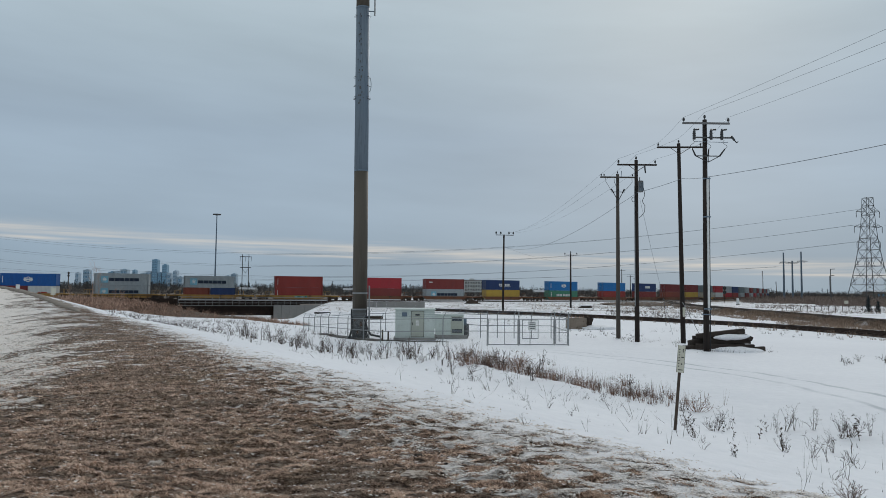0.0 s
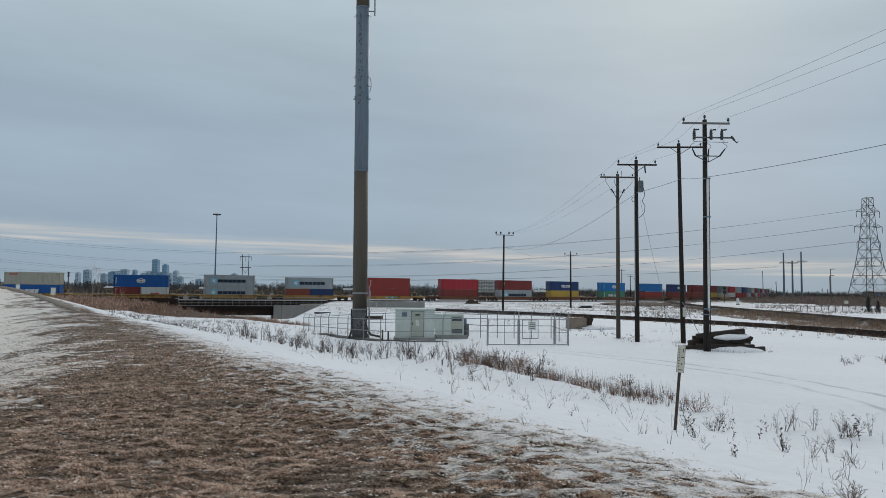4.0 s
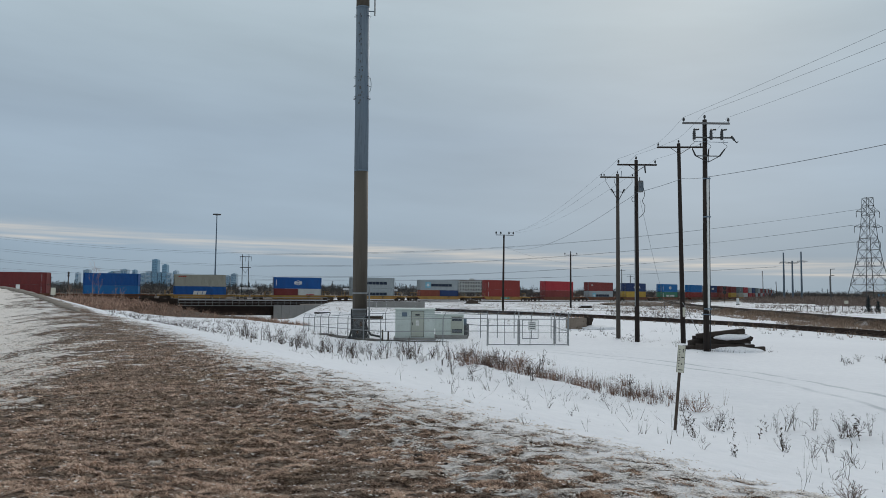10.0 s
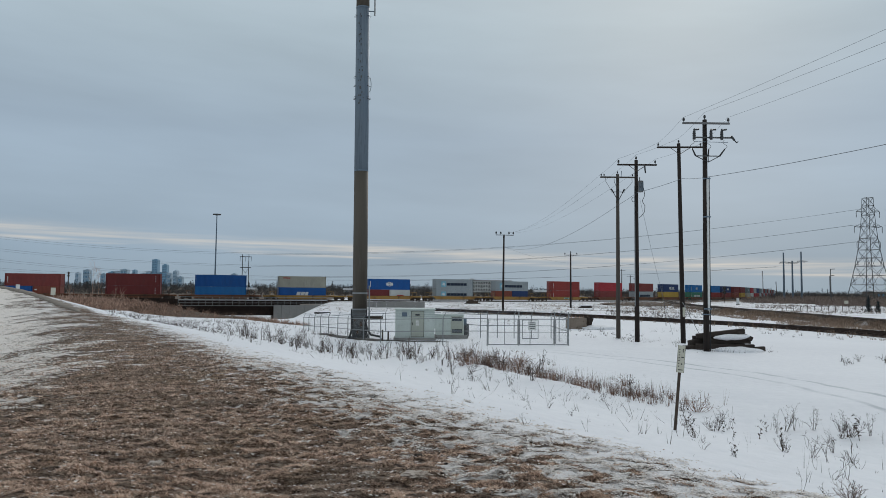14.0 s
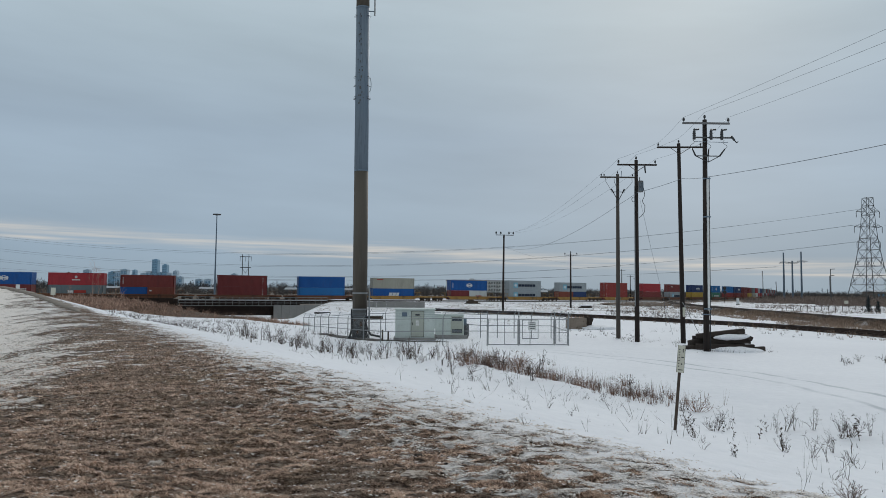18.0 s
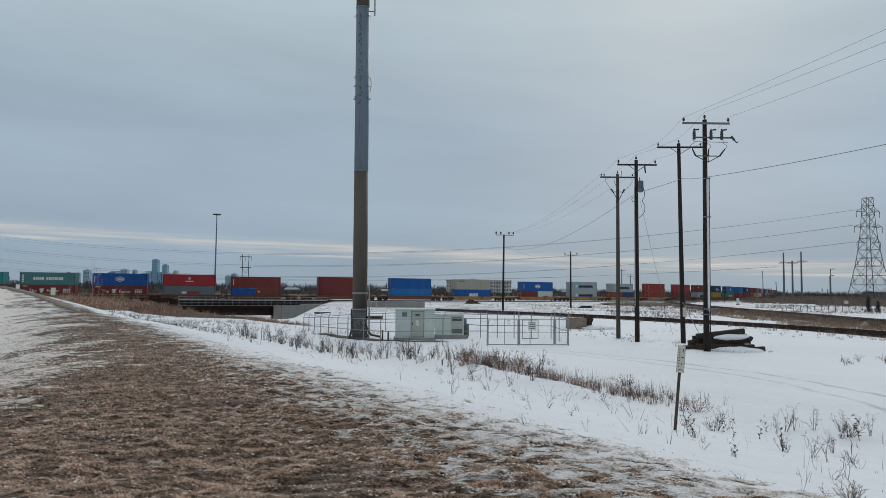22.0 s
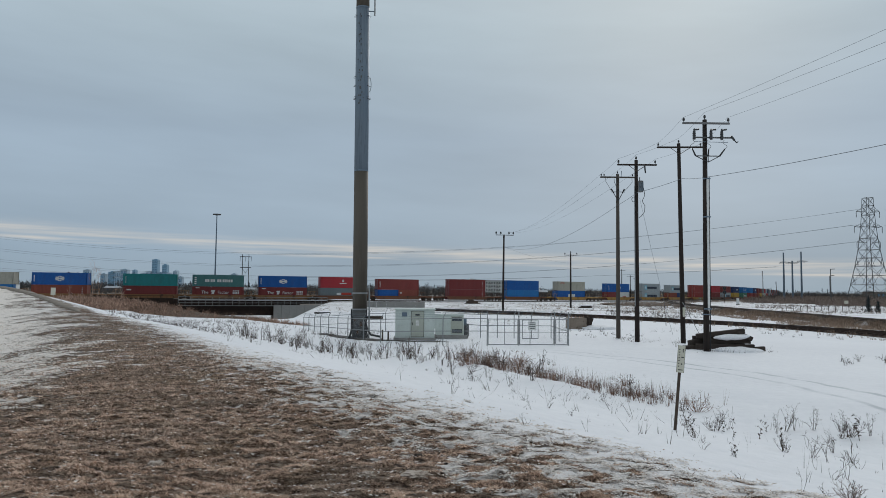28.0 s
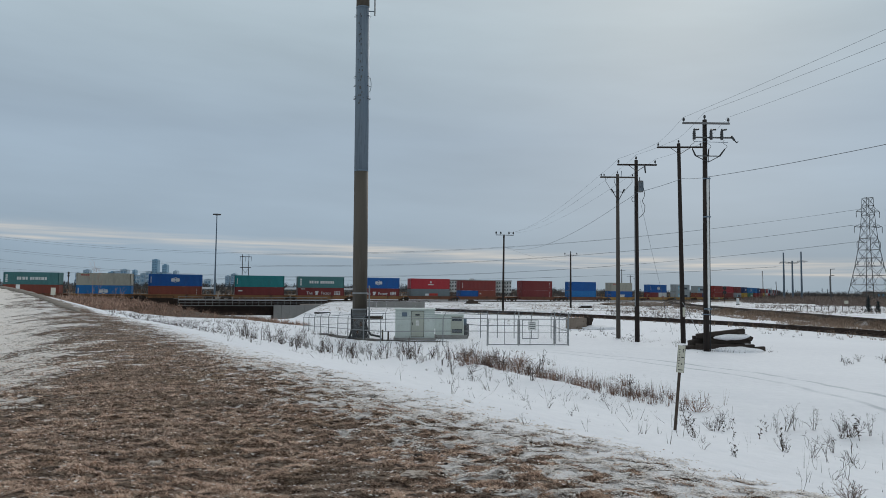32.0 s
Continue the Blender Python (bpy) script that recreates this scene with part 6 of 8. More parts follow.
def timber_pile():
    root = thing("timber_pile", pose(14.5, 38.6, 0.0), "heap of old dark railway sleepers capped with snow", "timber pile")
    logs = [((-0.1, 0.1, 0.17), (3.2, 0.15, 0.17), 0.30), ((-0.3, 0.7, 0.18), (2.9, 0.75, 0.18), 0.32), ((0.55, 0.35, 0.45), (3.1, 0.40, 0.50), 0.30), ((-0.35, 0.45, 0.34), (0.9, 1.0, 0.55), 0.28),
            ((0.1, 0.55, 0.72), (2.75, 0.30, 1.08), 0.28), ((0.0, 0.85, 0.60), (2.9, 0.75, 0.80), 0.26), ((2.3, 0.2, 0.98), (3.15, 0.25, 0.60), 0.24), ((3.1, -0.2, 0.10), (3.7, -0.1, 0.12), 0.22), ((-0.8, 0.2, 0.1), (0.3, 0.35, 0.14), 0.22)]
    for a, b_, w in logs:
        a, b_ = Vector(a), Vector(b_)
        d = b_ - a
        bm = B()
        box(bm, 0, d.length, -w / 2, w / 2, -w / 2, w / 2, 0.03)
        bmesh.ops.subdivide_edges(bm, edges=[e for e in bm.edges if e.calc_length() > 0.6], cuts=5)
        for v in bm.verts:
            v.co += Vector((0, noise.noise(v.co * 3 + a * 5), noise.noise(v.co * 3 + a * 9))) * 0.03
        share("sleeper", mesh_of("sleeper", bm, M["wood_tie"]), root, Matrix.Translation(a) @ d.to_track_quat("X", "Z").to_matrix().to_4x4())
    bm = B()
    bmesh.ops.create_uvsphere(bm, u_segments=24, v_segments=12, radius=1.0, matrix=Matrix.Translation((1.95, 0.12, 0.72)) @ Matrix.Rotation(radians(-3), 4, "Y") @ Matrix.Diagonal((1.05, 0.32, 0.17, 1)))
    for v in bm.verts:
        v.co.z += 0.05 * noise.noise(v.co * 3)
    part("snow_cap", bm, M["snow"], root, "white snow lying on the timbers")


timber_pile()


# ---------------------------------------------------------------- kerb along the crest, signs beyond it
def crest_kerb():
    root = tagged(new("kerb"), "pale dirty concrete kerb along the crest of the berm", "kerb", kind="structure")
    us = np.arange(48.3, 92.0, 0.5)
    ring = []
    for i, u in enumerate(us):
        v = 4.5 - max((u - 40) / 16.5, 0) ** 2
        x, y = -0.545 * u + 0.838 * v, 0.838 * u + 0.545 * v
        z = float(land(x, y)) - 0.05
        g = 1.0 - 0.9 * math.exp(-i / 2.0)
        w = (0.20 + 0.14 * min(1.0, i / 10)) * (0.3 + 0.7 * g) * (1 + 0.12 * noise.noise(Vector((u * 0.8, 0, 4))))
        h = (0.22 + 0.06 * noise.noise(Vector((u * 0.6, 3, 0)))) * g
        ring.append([(x + 0.838 * o * w, y + 0.545 * o * w, z + k * h) for o, k in ((-1, -0.6), (1, -0.6), (0.95, 0.45), (0.6, 0.9), (0, 1.0), (-0.6, 0.92), (-0.95, 0.5))])
    for i in range(0, len(ring) - 1, 8):
        seg = ring[i:i + 9]
        vs = [p for r_ in seg for p in r_]
        fs = [(a * 7 + k, a * 7 + (k + 1) % 7, a * 7 + 7 + (k + 1) % 7, a * 7 + 7 + k) for a in range(len(seg) - 1) for k in range(7)]
        fs += [tuple(range(6, -1, -1)), tuple(range(len(vs) - 7, len(vs)))]
        share("kerb_stone", raw("kerb_stone", vs, fs, M["kerb"], True), root)


crest_kerb()


def small_signs():
    for (x, y), w, h, z, tone in (((-45.0, 72.0), 0.42, 0.58, 2.75, "sign_white"), ((-41.35, 72.2), 0.50, 0.78, 2.25, "sign_face")):
        zg = float(land(x, y))
        root = thing("roadside_sign", pose(x, y, zg), "small pale sign plate on a thin post beyond the berm", "sign", "signs beyond the berm")
        part("post", rod(B(), (0, 0, -0.2), (0, 0, z + h - zg), 0.03, n=8), M["galv_pale"], root)
        part("plate", box(B(), -w / 2, w / 2, -0.06, -0.035, z - zg, z + h - zg, 0.01), M[tone], root)


small_signs()


def rail_side():
    # low concrete barrier near the bridge end
    w = tagged(new("barrier_wall"), "low grey concrete barrier by the railway", "wall", kind="structure")
    for i in range(6):
        bm = B()
        box(bm, i * 1.75, i * 1.75 + 1.72, -0.15, 0.15, -0.3, 1.02 + 0.02 * (i % 2), 0.03)
        share("barrier_panel", mesh_of("barrier_panel", bm, M["concrete"]), w, pose(-13.6, 122.5, 0, 0, 0, 8))
    for x, y, s in ((7.3, 166.0, 0.9),):
        r = thing("switch_machine", pose(x, y, zland(x, y), 0, 0, 25), "low dark steel switch machine in snow by the track", "switch machine")
        part("housing", box(B(), -1.6 * s, 1.6 * s, -0.5, 0.5, 0.15, 0.75, 0.1), M["steel_dark"], r)
        part("motor", box(B(), -1.1 * s, 0.1, -0.55, 0.4, 0.7, 1.05, 0.08), M["steel_dark"], r)
        part("base", box(B(), -2.0 * s, 2.0 * s, -0.7, 0.7, -0.1, 0.18, 0.03), M["wood_tie"], r)
    # leaning stakes in the snow
    for x, y, h, ln in ((14.1, 104.0, 2.6, 8), (21.7, 66.0, 2.4, -4), (29.9, 85.0, 2.4, 6), (47.0, 120.0, 3.0, 4)):
        r = thing("marker_stake", pose(x, y, zland(x, y)) @ Matrix.Rotation(radians(ln), 4, "Y"), "thin leaning wooden stake in snow", "stake", "stakes in the snow")
        part("shaft", rod(B(), (0, 0, -0.2), (0, 0, h), 0.03, 0.02, n=6), M["wood_grey"], r)


rail_side()


def field_fence():
    """Low post-and-wire fence in the snow past the branch line, with a small plate on a post behind it."""
    root = thing("wire_fence", pose(0, 0, 0), "low post-and-wire fence in snow past the branch line", "fence")
    post = mesh_of("fence_post", rod(B(), (0, 0, -0.4), (0, 0, 1.15), 0.055, 0.045, n=6), M["wood_grey"])
    ps = [(66.0 + 1.55 * i, 130.5 + 0.35 * i, -0.15) for i in range(14)]
    for i, p in enumerate(ps):
        share("fence_post", post, root, Matrix.Translation(p) @ Matrix.Rotation(radians(((i * 37) % 9) - 4), 4, "Y"))
    for h in (0.5, 1.0):
        bm = B()
        for p, q in zip(ps, ps[1:]):
            rod(bm, Vector(p) + Vector((0, 0, h)), Vector(q) + Vector((0, 0, h)), 0.012, n=4)
        part("strand", bm, M["galv"], root)
    sg = thing("field_sign", pose(101.0, 170.0, -0.3), "small cream plate on a post before a bare thicket", "sign")
    part("post", rod(B(), (0, 0, -0.3), (0, 0, 2.0), 0.05, n=6), M["wood_grey"], sg)
    part("plate", box(B(), -0.5, 0.5, -0.09, -0.06, 1.2, 2.0, 0.01), M["sign_face"], sg)


field_fence()


def loose_timbers():
    def stack(x, y, turn, logs, label, cap):
        r = thing("sleeper_stack", pose(x, y, zland(x, y), 0, 0, turn), label, "timber pile", "old sleepers in the snow")
        for x0, x1, yy, zz in logs:
            bm = B()
            box(bm, x0, x1, yy - 0.13, yy + 0.13, zz, zz + 0.24, 0.03)
            part("sleeper", bm, M["wood_tie"], r)
        if cap:
            bm = B()
            bmesh.ops.create_uvsphere(bm, u_segments=20, v_segments=10, radius=1.0, matrix=Matrix.Translation((0.1, 0.2, cap)) @ Matrix.Diagonal((1.15, 0.5, 0.16, 1)))
            part("snow_cap", bm, M["snow"], r, "white snow lying on top")
    # sleepers added to give the dark underside of a snow-topped hollow
    stack(28.6, 136.0, 8, ((-1.4, 1.3, -0.1, 0.0), (-1.2, 1.45, 0.2, 0.02), (-1.25, 1.2, 0.5, 0.0), (-0.9, 1.3, 0.1, 0.25)), "dark sleepers added for a low dark hollow under snow by the railway", 0.52)
    stack(-16.6, 93.0, -12, ((-0.9, 0.6, 0.0, -0.06), (-0.2, 1.2, 0.4, -0.06)), "dark boards lying in snow behind the compound", 0)


loose_timbers()


# ---------------------------------------------------------------- far structures
def lattice_pylon():
    root = thing("lattice_pylon", pose(182.6, 290.0, -0.5, 0, 0, 3), "tall dark steel lattice transmission pylon", "pylon")
    lev = [(0, 6.4), (8, 5.1), (16, 3.8), (23, 2.9), (28, 2.4), (33, 2.0), (38, 1.75), (42, 1.6), (45.4, 1.5)]

    def corner(i, k):
        z, h = lev[i]
        sx, sy = ((-1, -1), (1, -1), (1, 1), (-1, 1))[k % 4]
        return Vector((sx * h, sy * h, z))
    for k in range(4):
        bm = B()
        for i in range(len(lev) - 1):
            rod(bm, corner(i, k), corner(i + 1, k), 0.15 - 0.008 * i, n=5)
        part("leg", bm, M["mast_dark"], root)
    for i in range(len(lev) - 1):
        for k in range(4):
            bm = B()
            r = 0.078
            rod(bm, corner(i, k), corner(i + 1, k + 1), r, n=4)
            rod(bm, corner(i, k + 1), corner(i + 1, k), r, n=4)
            rod(bm, corner(i + 1, k), corner(i + 1, k + 1), r, n=4)
            if i < 3:
                a, b_, c, d = corner(i, k), corner(i, k + 1), corner(i + 1, k), corner(i + 1, k + 1)
                m = (a + b_ + c + d) / 4
                rod(bm, (a + c) / 2, m, 0.075, n=4)
                rod(bm, (b_ + d) / 2, m, 0.075, n=4)
                rod(bm, (a + c) / 2, a.lerp(b_, 0.25), 0.07, n=4)
                rod(bm, (b_ + d) / 2, b_.lerp(a, 0.25), 0.07, n=4)
            part("lattice_panel", bm, M["mast_dark"], root)
    for z, hl in ((26.0, 5.2), (32.6, 6.2), (39.2, 5.2)):
        for s in (-1, 1):
            bm = B()
            w = 2.2 if z < 30 else 1.8
            for y in (-w * 0.8, w * 0.8):
                rod(bm, (s * w, y, z), (s * hl, 0, z + 0.3), 0.075, n=4)
                rod(bm, (s * w, y, z + 2.0), (s * hl, 0, z + 0.3), 0.075, n=4)
            for q in (0.33, 0.66):
                xx = s * (w + (hl - w) * q)
                rod(bm, (xx, 0, z), (xx - s * 1.2, 0, z + 1.6 * (1 - q)), 0.08, n=4)
            a = part("crossarm", bm, M["mast_dark"], root)
            bm = B()
            for i in range(8):
                rod(bm, (s * hl, 0, z + 0.2 - i * 0.32), (s * hl, 0, z - 0.06 - i * 0.32), 0.16, 0.1, n=7)
            part("insulator_string", bm, M["ceramic"], a)


lattice_pylon()


def far_masts():
    r = thing("high_mast_light", pose(-90.6, 270, 0), "slim tall grey high-mast light with a ring of lamps", "light mast")
    part("shaft", rod(B(), (0, 0, 0), (0, 0, 32.6), 0.36, 0.17, n=12), M["galv"], r)
    part("head_ring", rod(B(), (0, 0, 32.2), (0, 0, 32.6), 0.75, n=14), M["galv"], r)
    for i in range(6):
        a = i * math.pi / 3
        part("lamp_head", box(B(), 1.15 * math.cos(a) - 0.42, 1.15 * math.cos(a) + 0.42, 1.15 * math.sin(a) - 0.3, 1.15 * math.sin(a) + 0.3, 32.3, 32.75, 0.05), M["mast_dark"], r)
    h = thing("h_frame_pylon", pose(-110.6, 380, 0), "wooden two-pole transmission structure with crossarms", "pylon")
    for x in (-1.75, 1.75):
        part("pole_shaft", rod(B(), (x, 0, 0), (x, 0, 22.2), 0.22, 0.16, n=8), M["wood_dark"], h)
    for z, hl in ((20.6, 3.3), (14.6, 3.0)):
        part("crossarm", box(B(), -hl, hl, -0.15, 0.15, z, z + 0.35), M["wood_dark"], h)
    for s in (-1, 1):
        part("brace", rod(B(), (s * 1.75, 0, 14.4), (0, 0, 11.5), 0.09, n=5), M["wood_dark"], h)
    for x in (-3.1, 0, 3.1):
        part("insulator_string", rod(B(), (x, 0, 20.6), (x, 0, 18.2), 0.11, n=6), M["ceramic"], h)
    for i, (x, top) in enumerate(((166.0, 23.3), (170.2, 19.4), (174.6, 23.9))):
        p = thing("steel_pole", pose(x, 330, -0.8), "plain tall grey steel transmission pole", "transmission pole", "row of steel transmission poles")
        part("shaft", rod(B(), (0, 0, 0), (0, 0, top + 0.8), 0.50, 0.32, n=12), M["galv"], p)
        za = top - 4.2 if i != 1 else top - 0.5
        for sd in (-1, 1):
            for k in range(3):
                part("insulator_string", rod(B(), (sd * (2.0 + 0.3 * k), -0.6 * k, za - 0.25 + 0.28 * k), (sd * 0.3, -0.2 * k, za + 0.3 * k), 0.085, n=6), M["galv_pale"], p)
    for x, y, h_ in ((148.4, 260.0, 11.2), (149.9, 262.0, 13.8)):
        p = thing("street_lamp", pose(x, y, -0.8), "slim dark street lamp with a short arm", "street lamp", "street lamps by the far road")
        part("shaft", rod(B(), (0, 0, 0), (0, 0, h_), 0.19, 0.13, n=8), M["mast_dark"], p)
        part("arm", rod(B(), (0, 0, h_ - 0.1), (1.4, 0, h_), 0.09, n=6), M["mast_dark"], p)
        part("lamp_head", box(B(), 0.6, 1.7, -0.2, 0.2, h_ - 0.08, h_ + 0.14, 0.04), M["mast_dark"], p)
    for x, y, h_, lb in ((236.0, 500.0, 20.0, "thin far-off radio mast"), (295.0, 600.0, 14.0, "thin far-off radio mast")):
        p = thing("radio_mast", pose(x, y, float(land(x, y))), lb, "mast")
        part("shaft", rod(B(), (0, 0, 0), (0, 0, h_), 0.35, 0.15, n=6), M["steel_dark"], p)
        part("antenna", rod(B(), (-0.5, 0, h_ * 0.8), (-0.5, 0, h_), 0.12, n=6), M["galv"], p)
    c = thing("signal_cabinet", pose(82.8, 190.5, 0.2) @ Matrix.Diagonal((0.75, 0.8, 0.8, 1)), "narrow white trackside signal cabinet", "cabinet")
    part("body", box(B(), -0.4, 0.4, -0.3, 0.3, 0.1, 2.1, 0.04), M["sign_white"], c)
    part("plinth", box(B(), -0.5, 0.5, -0.4, 0.4, -0.6, 0.1, 0.03), M["concrete"], c)
    part("door", box(B(), -0.34, 0.34, -0.33, -0.3, 0.2, 2.0, 0.01), M["sign_white"], c)
    for x, y, h_, gap, rad in ((97.6, 235.0, 5.4, 1.4, 0.62), (-110.3, 200.0, 7.5, 0.8, 0.30)):
        sg = thing("railway_signal", pose(x, y, 0), "dark railway signal with round heads on a post", "signal")
        part("post", rod(B(), (0, 0, 0), (0, 0, h_), 0.12, n=8), M["steel_dark"], sg)
        for z in (h_ - 0.4 - gap, h_ - 0.4):
            hd = part("signal_head", rod(B(), (0, -0.1, z), (0, 0.2, z), rad, n=20), M["black"], sg)
            part("hood", rod(B(), (0, -0.45, z), (0, -0.1, z), rad * 0.32, n=12), M["black"], hd)


far_masts()


def tower(x0, x1, y, top, depth, tone, rows, cols, name="office_tower", label="distant office tower in haze-tinted blue-grey"):
    w = x1 - x0
    root = thing(name, pose(x0, y, -4.0), label, "office tower" if name == "office_tower" else "building", "city skyline")
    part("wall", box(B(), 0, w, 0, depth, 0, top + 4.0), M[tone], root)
    if rows and cols:
        cw, rh = w / (cols * 1.6 + 0.6), (top - 8) / (rows * 1.5)
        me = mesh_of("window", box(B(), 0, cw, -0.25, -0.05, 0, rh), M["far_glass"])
        for i in range(cols):
            for j in range(rows):
                share("window", me, root, Matrix.Translation((cw * 0.6 + i * cw * 1.6, 0, 10 + j * rh * 1.5)))
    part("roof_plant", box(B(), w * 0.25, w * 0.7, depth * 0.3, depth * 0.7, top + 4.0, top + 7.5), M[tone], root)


def skyline():
    # facade and window base colours carry the distance haze as a pale blue tint
    M["far_blue"] = surface("haze_blue_facade", (0.26, 0.42, 0.55), (0.32, 0.48, 0.60), 0.02, 0.2, 0.3, 0.75, relief=0.0)
    M["far_pale"] = surface("haze_pale_facade", (0.55, 0.66, 0.75), (0.48, 0.58, 0.67), 0.02, 0.2, 0.35, 0.7, relief=0.0)
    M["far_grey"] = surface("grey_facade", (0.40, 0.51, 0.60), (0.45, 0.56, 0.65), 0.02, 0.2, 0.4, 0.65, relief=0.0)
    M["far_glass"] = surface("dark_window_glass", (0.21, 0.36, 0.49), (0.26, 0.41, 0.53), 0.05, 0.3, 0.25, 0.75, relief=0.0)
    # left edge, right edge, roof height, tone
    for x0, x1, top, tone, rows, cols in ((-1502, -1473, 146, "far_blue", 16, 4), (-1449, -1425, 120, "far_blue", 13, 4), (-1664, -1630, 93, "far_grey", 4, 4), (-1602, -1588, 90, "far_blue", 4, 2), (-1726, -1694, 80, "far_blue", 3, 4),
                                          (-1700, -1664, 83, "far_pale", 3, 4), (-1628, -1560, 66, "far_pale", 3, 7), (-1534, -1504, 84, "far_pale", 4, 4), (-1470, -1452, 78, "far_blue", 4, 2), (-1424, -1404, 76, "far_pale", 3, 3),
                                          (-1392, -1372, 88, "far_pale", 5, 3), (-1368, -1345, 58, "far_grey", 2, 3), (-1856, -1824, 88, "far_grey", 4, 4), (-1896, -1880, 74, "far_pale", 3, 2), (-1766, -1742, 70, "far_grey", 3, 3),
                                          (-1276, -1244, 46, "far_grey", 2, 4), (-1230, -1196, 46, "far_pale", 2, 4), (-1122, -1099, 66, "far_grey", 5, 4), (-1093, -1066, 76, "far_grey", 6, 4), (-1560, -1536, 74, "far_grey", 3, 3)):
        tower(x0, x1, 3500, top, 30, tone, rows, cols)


skyline()


def house(x, y, w, d, h, roof_h, turn, wall, label):
    root = thing("house", pose(x, y, float(land(x, y)) - 0.2, 0, 0, turn), label, "house", "houses beyond the railway")
    part("wall", box(B(), -w / 2, w / 2, -d / 2, d / 2, 0, h), M[wall], root)
    bm = B()
    ov = 0.5
    pts = [(-w / 2 - ov, -d / 2 - ov, h), (w / 2 + ov, -d / 2 - ov, h), (w / 2 + ov, d / 2 + ov, h), (-w / 2 - ov, d / 2 + ov, h), (-w / 2 - ov, 0, h + roof_h), (w / 2 + ov, 0, h + roof_h)]
    v = [bm.verts.new(p) for p in pts]
    for f in ((0, 1, 5, 4), (2, 3, 4, 5), (0, 4, 3), (1, 2, 5), (3, 2, 1, 0)):
        bm.faces.new([v[i] for i in f])
    part("roof", bm, M["roof_frost"], root, "frosted grey pitched roof")
    for i in range(max(2, int(w / 3.5))):
        xx = -w / 2 + 1.5 + i * 3.2
        if xx + 1.2 < w / 2:
            part("window", box(B(), xx, xx + 1.2, -d / 2 - 0.06, -d / 2 + 0.02, h * 0.45, h * 0.8), M["far_glass"], root)
    part("chimney", box(B(), w * 0.2, w * 0.2 + 0.8, -0.4, 0.4, h + roof_h * 0.4, h + roof_h + 0.7), M["far_grey"], root)


def suburbs():
    M["roof_frost"] = surface("frosted_grey_shingles", (0.30, 0.31, 0.33), (0.46, 0.47, 0.49), 0.3, 3, 0.85, relief=0.1, vary=0.2)
    M["siding"] = surface("pale_house_siding", (0.40, 0.39, 0.36), (0.34, 0.33, 0.31), 0.3, 4, 0.8, relief=0.1, vary=0.15)
    M["siding_dark"] = surface("brown_house_siding", (0.17, 0.14, 0.12), (0.21, 0.18, 0.16), 0.3, 4, 0.8, relief=0.1, vary=0.15)
    M["stucco_white"] = surface("white_apartment_stucco", (0.76, 0.76, 0.74), (0.68, 0.68, 0.66), 0.2, 3, 0.8, relief=0.05)
    spec = [(-228, 470, 12, 8, 2.6, 1.8, 5, "siding_dark"), (-156, 450, 12, 8, 2.6, 1.8, 12, "siding"), (-126, 440, 14, 8, 2.6, 1.7, 0, "siding"), (-104, 470, 12, 8, 2.8, 1.8, -8, "siding_dark"), (-62, 455, 12, 8, 2.8, 1.8, 6, "siding"),
            (-36, 460, 14, 8, 2.6, 1.6, -4, "siding_dark"), (72, 500, 13, 8, 3.0, 1.8, 3, "siding"), (96, 520, 12, 8, 3.0, 1.8, -6, "siding_dark"), (330, 480, 60, 14, 5.4, 1.2, 4, "siding_dark")]
    for x, y, w, d, h, r, t, wall in spec:
        w, r = (w * 0.7, r * 0.75) if w < 20 else (w, r)
        house(x, y, w, d, h, r, t, wall, ("pale" if wall == "siding" else "brown") + " far-off house with a frosted grey pitched roof")
    a = thing("apartment_building", pose(2.6, 470, 0, 0, 0, -1), "white far-off apartment block with rows of dark windows", "apartment building")
    part("wall", box(B(), 0, 45, 0, 12, 0, 10.0), M["stucco_white"], a)
    part("roof", box(B(), -0.4, 45.4, -0.4, 12.4, 10.0, 10.4), M["siding_dark"], a)
    part("lift_house", box(B(), 16.0, 19.5, 3, 8, 10.4, 11.6), M["stucco_white"], a)
    M["dark_glass"] = surface("dark_window_glass", (0.05, 0.055, 0.065), (0.085, 0.09, 0.10), 0.5, 4, 0.3, relief=0.0)
    wm = mesh_of("window", box(B(), 0, 0.85, -0.08, 0.02, 0, 1.2), M["dark_glass"])
    bal = mesh_of("balcony", box(B(), 0, 1.9, -1.0, 0.0, 0, 0.8, 0.03), M["siding"])
    for j in range(4):
        for i in range(25):
            share("window", wm, a, Matrix.Translation((0.5 + i * 1.8, 0, 0.9 + j * 2.4)))
        for i in range(8):
            share("balcony", bal, a, Matrix.Translation((1.9 + i * 5.4, 0, 0.5 + j * 2.4)))


suburbs()


# ---------------------------------------------------------------- woods, thickets, weeds
def tri_cloud(rng, n, centre, radii, size, lean_up=0.6):
    """n slim ragged triangles filling an ellipsoid."""
    d = rng.normal(size=(n, 3))
    d /= np.linalg.norm(d, axis=1)[:, None]
    p = d * (rng.random((n, 1)) ** 0.45) * np.array(radii) + np.array(centre)
    up = rng.normal(size=(n, 3)) * 0.6 + np.array((0, 0, lean_up))
    up /= np.linalg.norm(up, axis=1)[:, None]
    side = np.cross(up, rng.normal(size=(n, 3)))
    side /= np.linalg.norm(side, axis=1)[:, None] + 1e-9
    s = size * (0.5 + rng.random((n, 1)))
    return np.concatenate([p - side * s * 0.16, p + side * s * 0.16, p + up * s], 1).reshape(-1, 3)


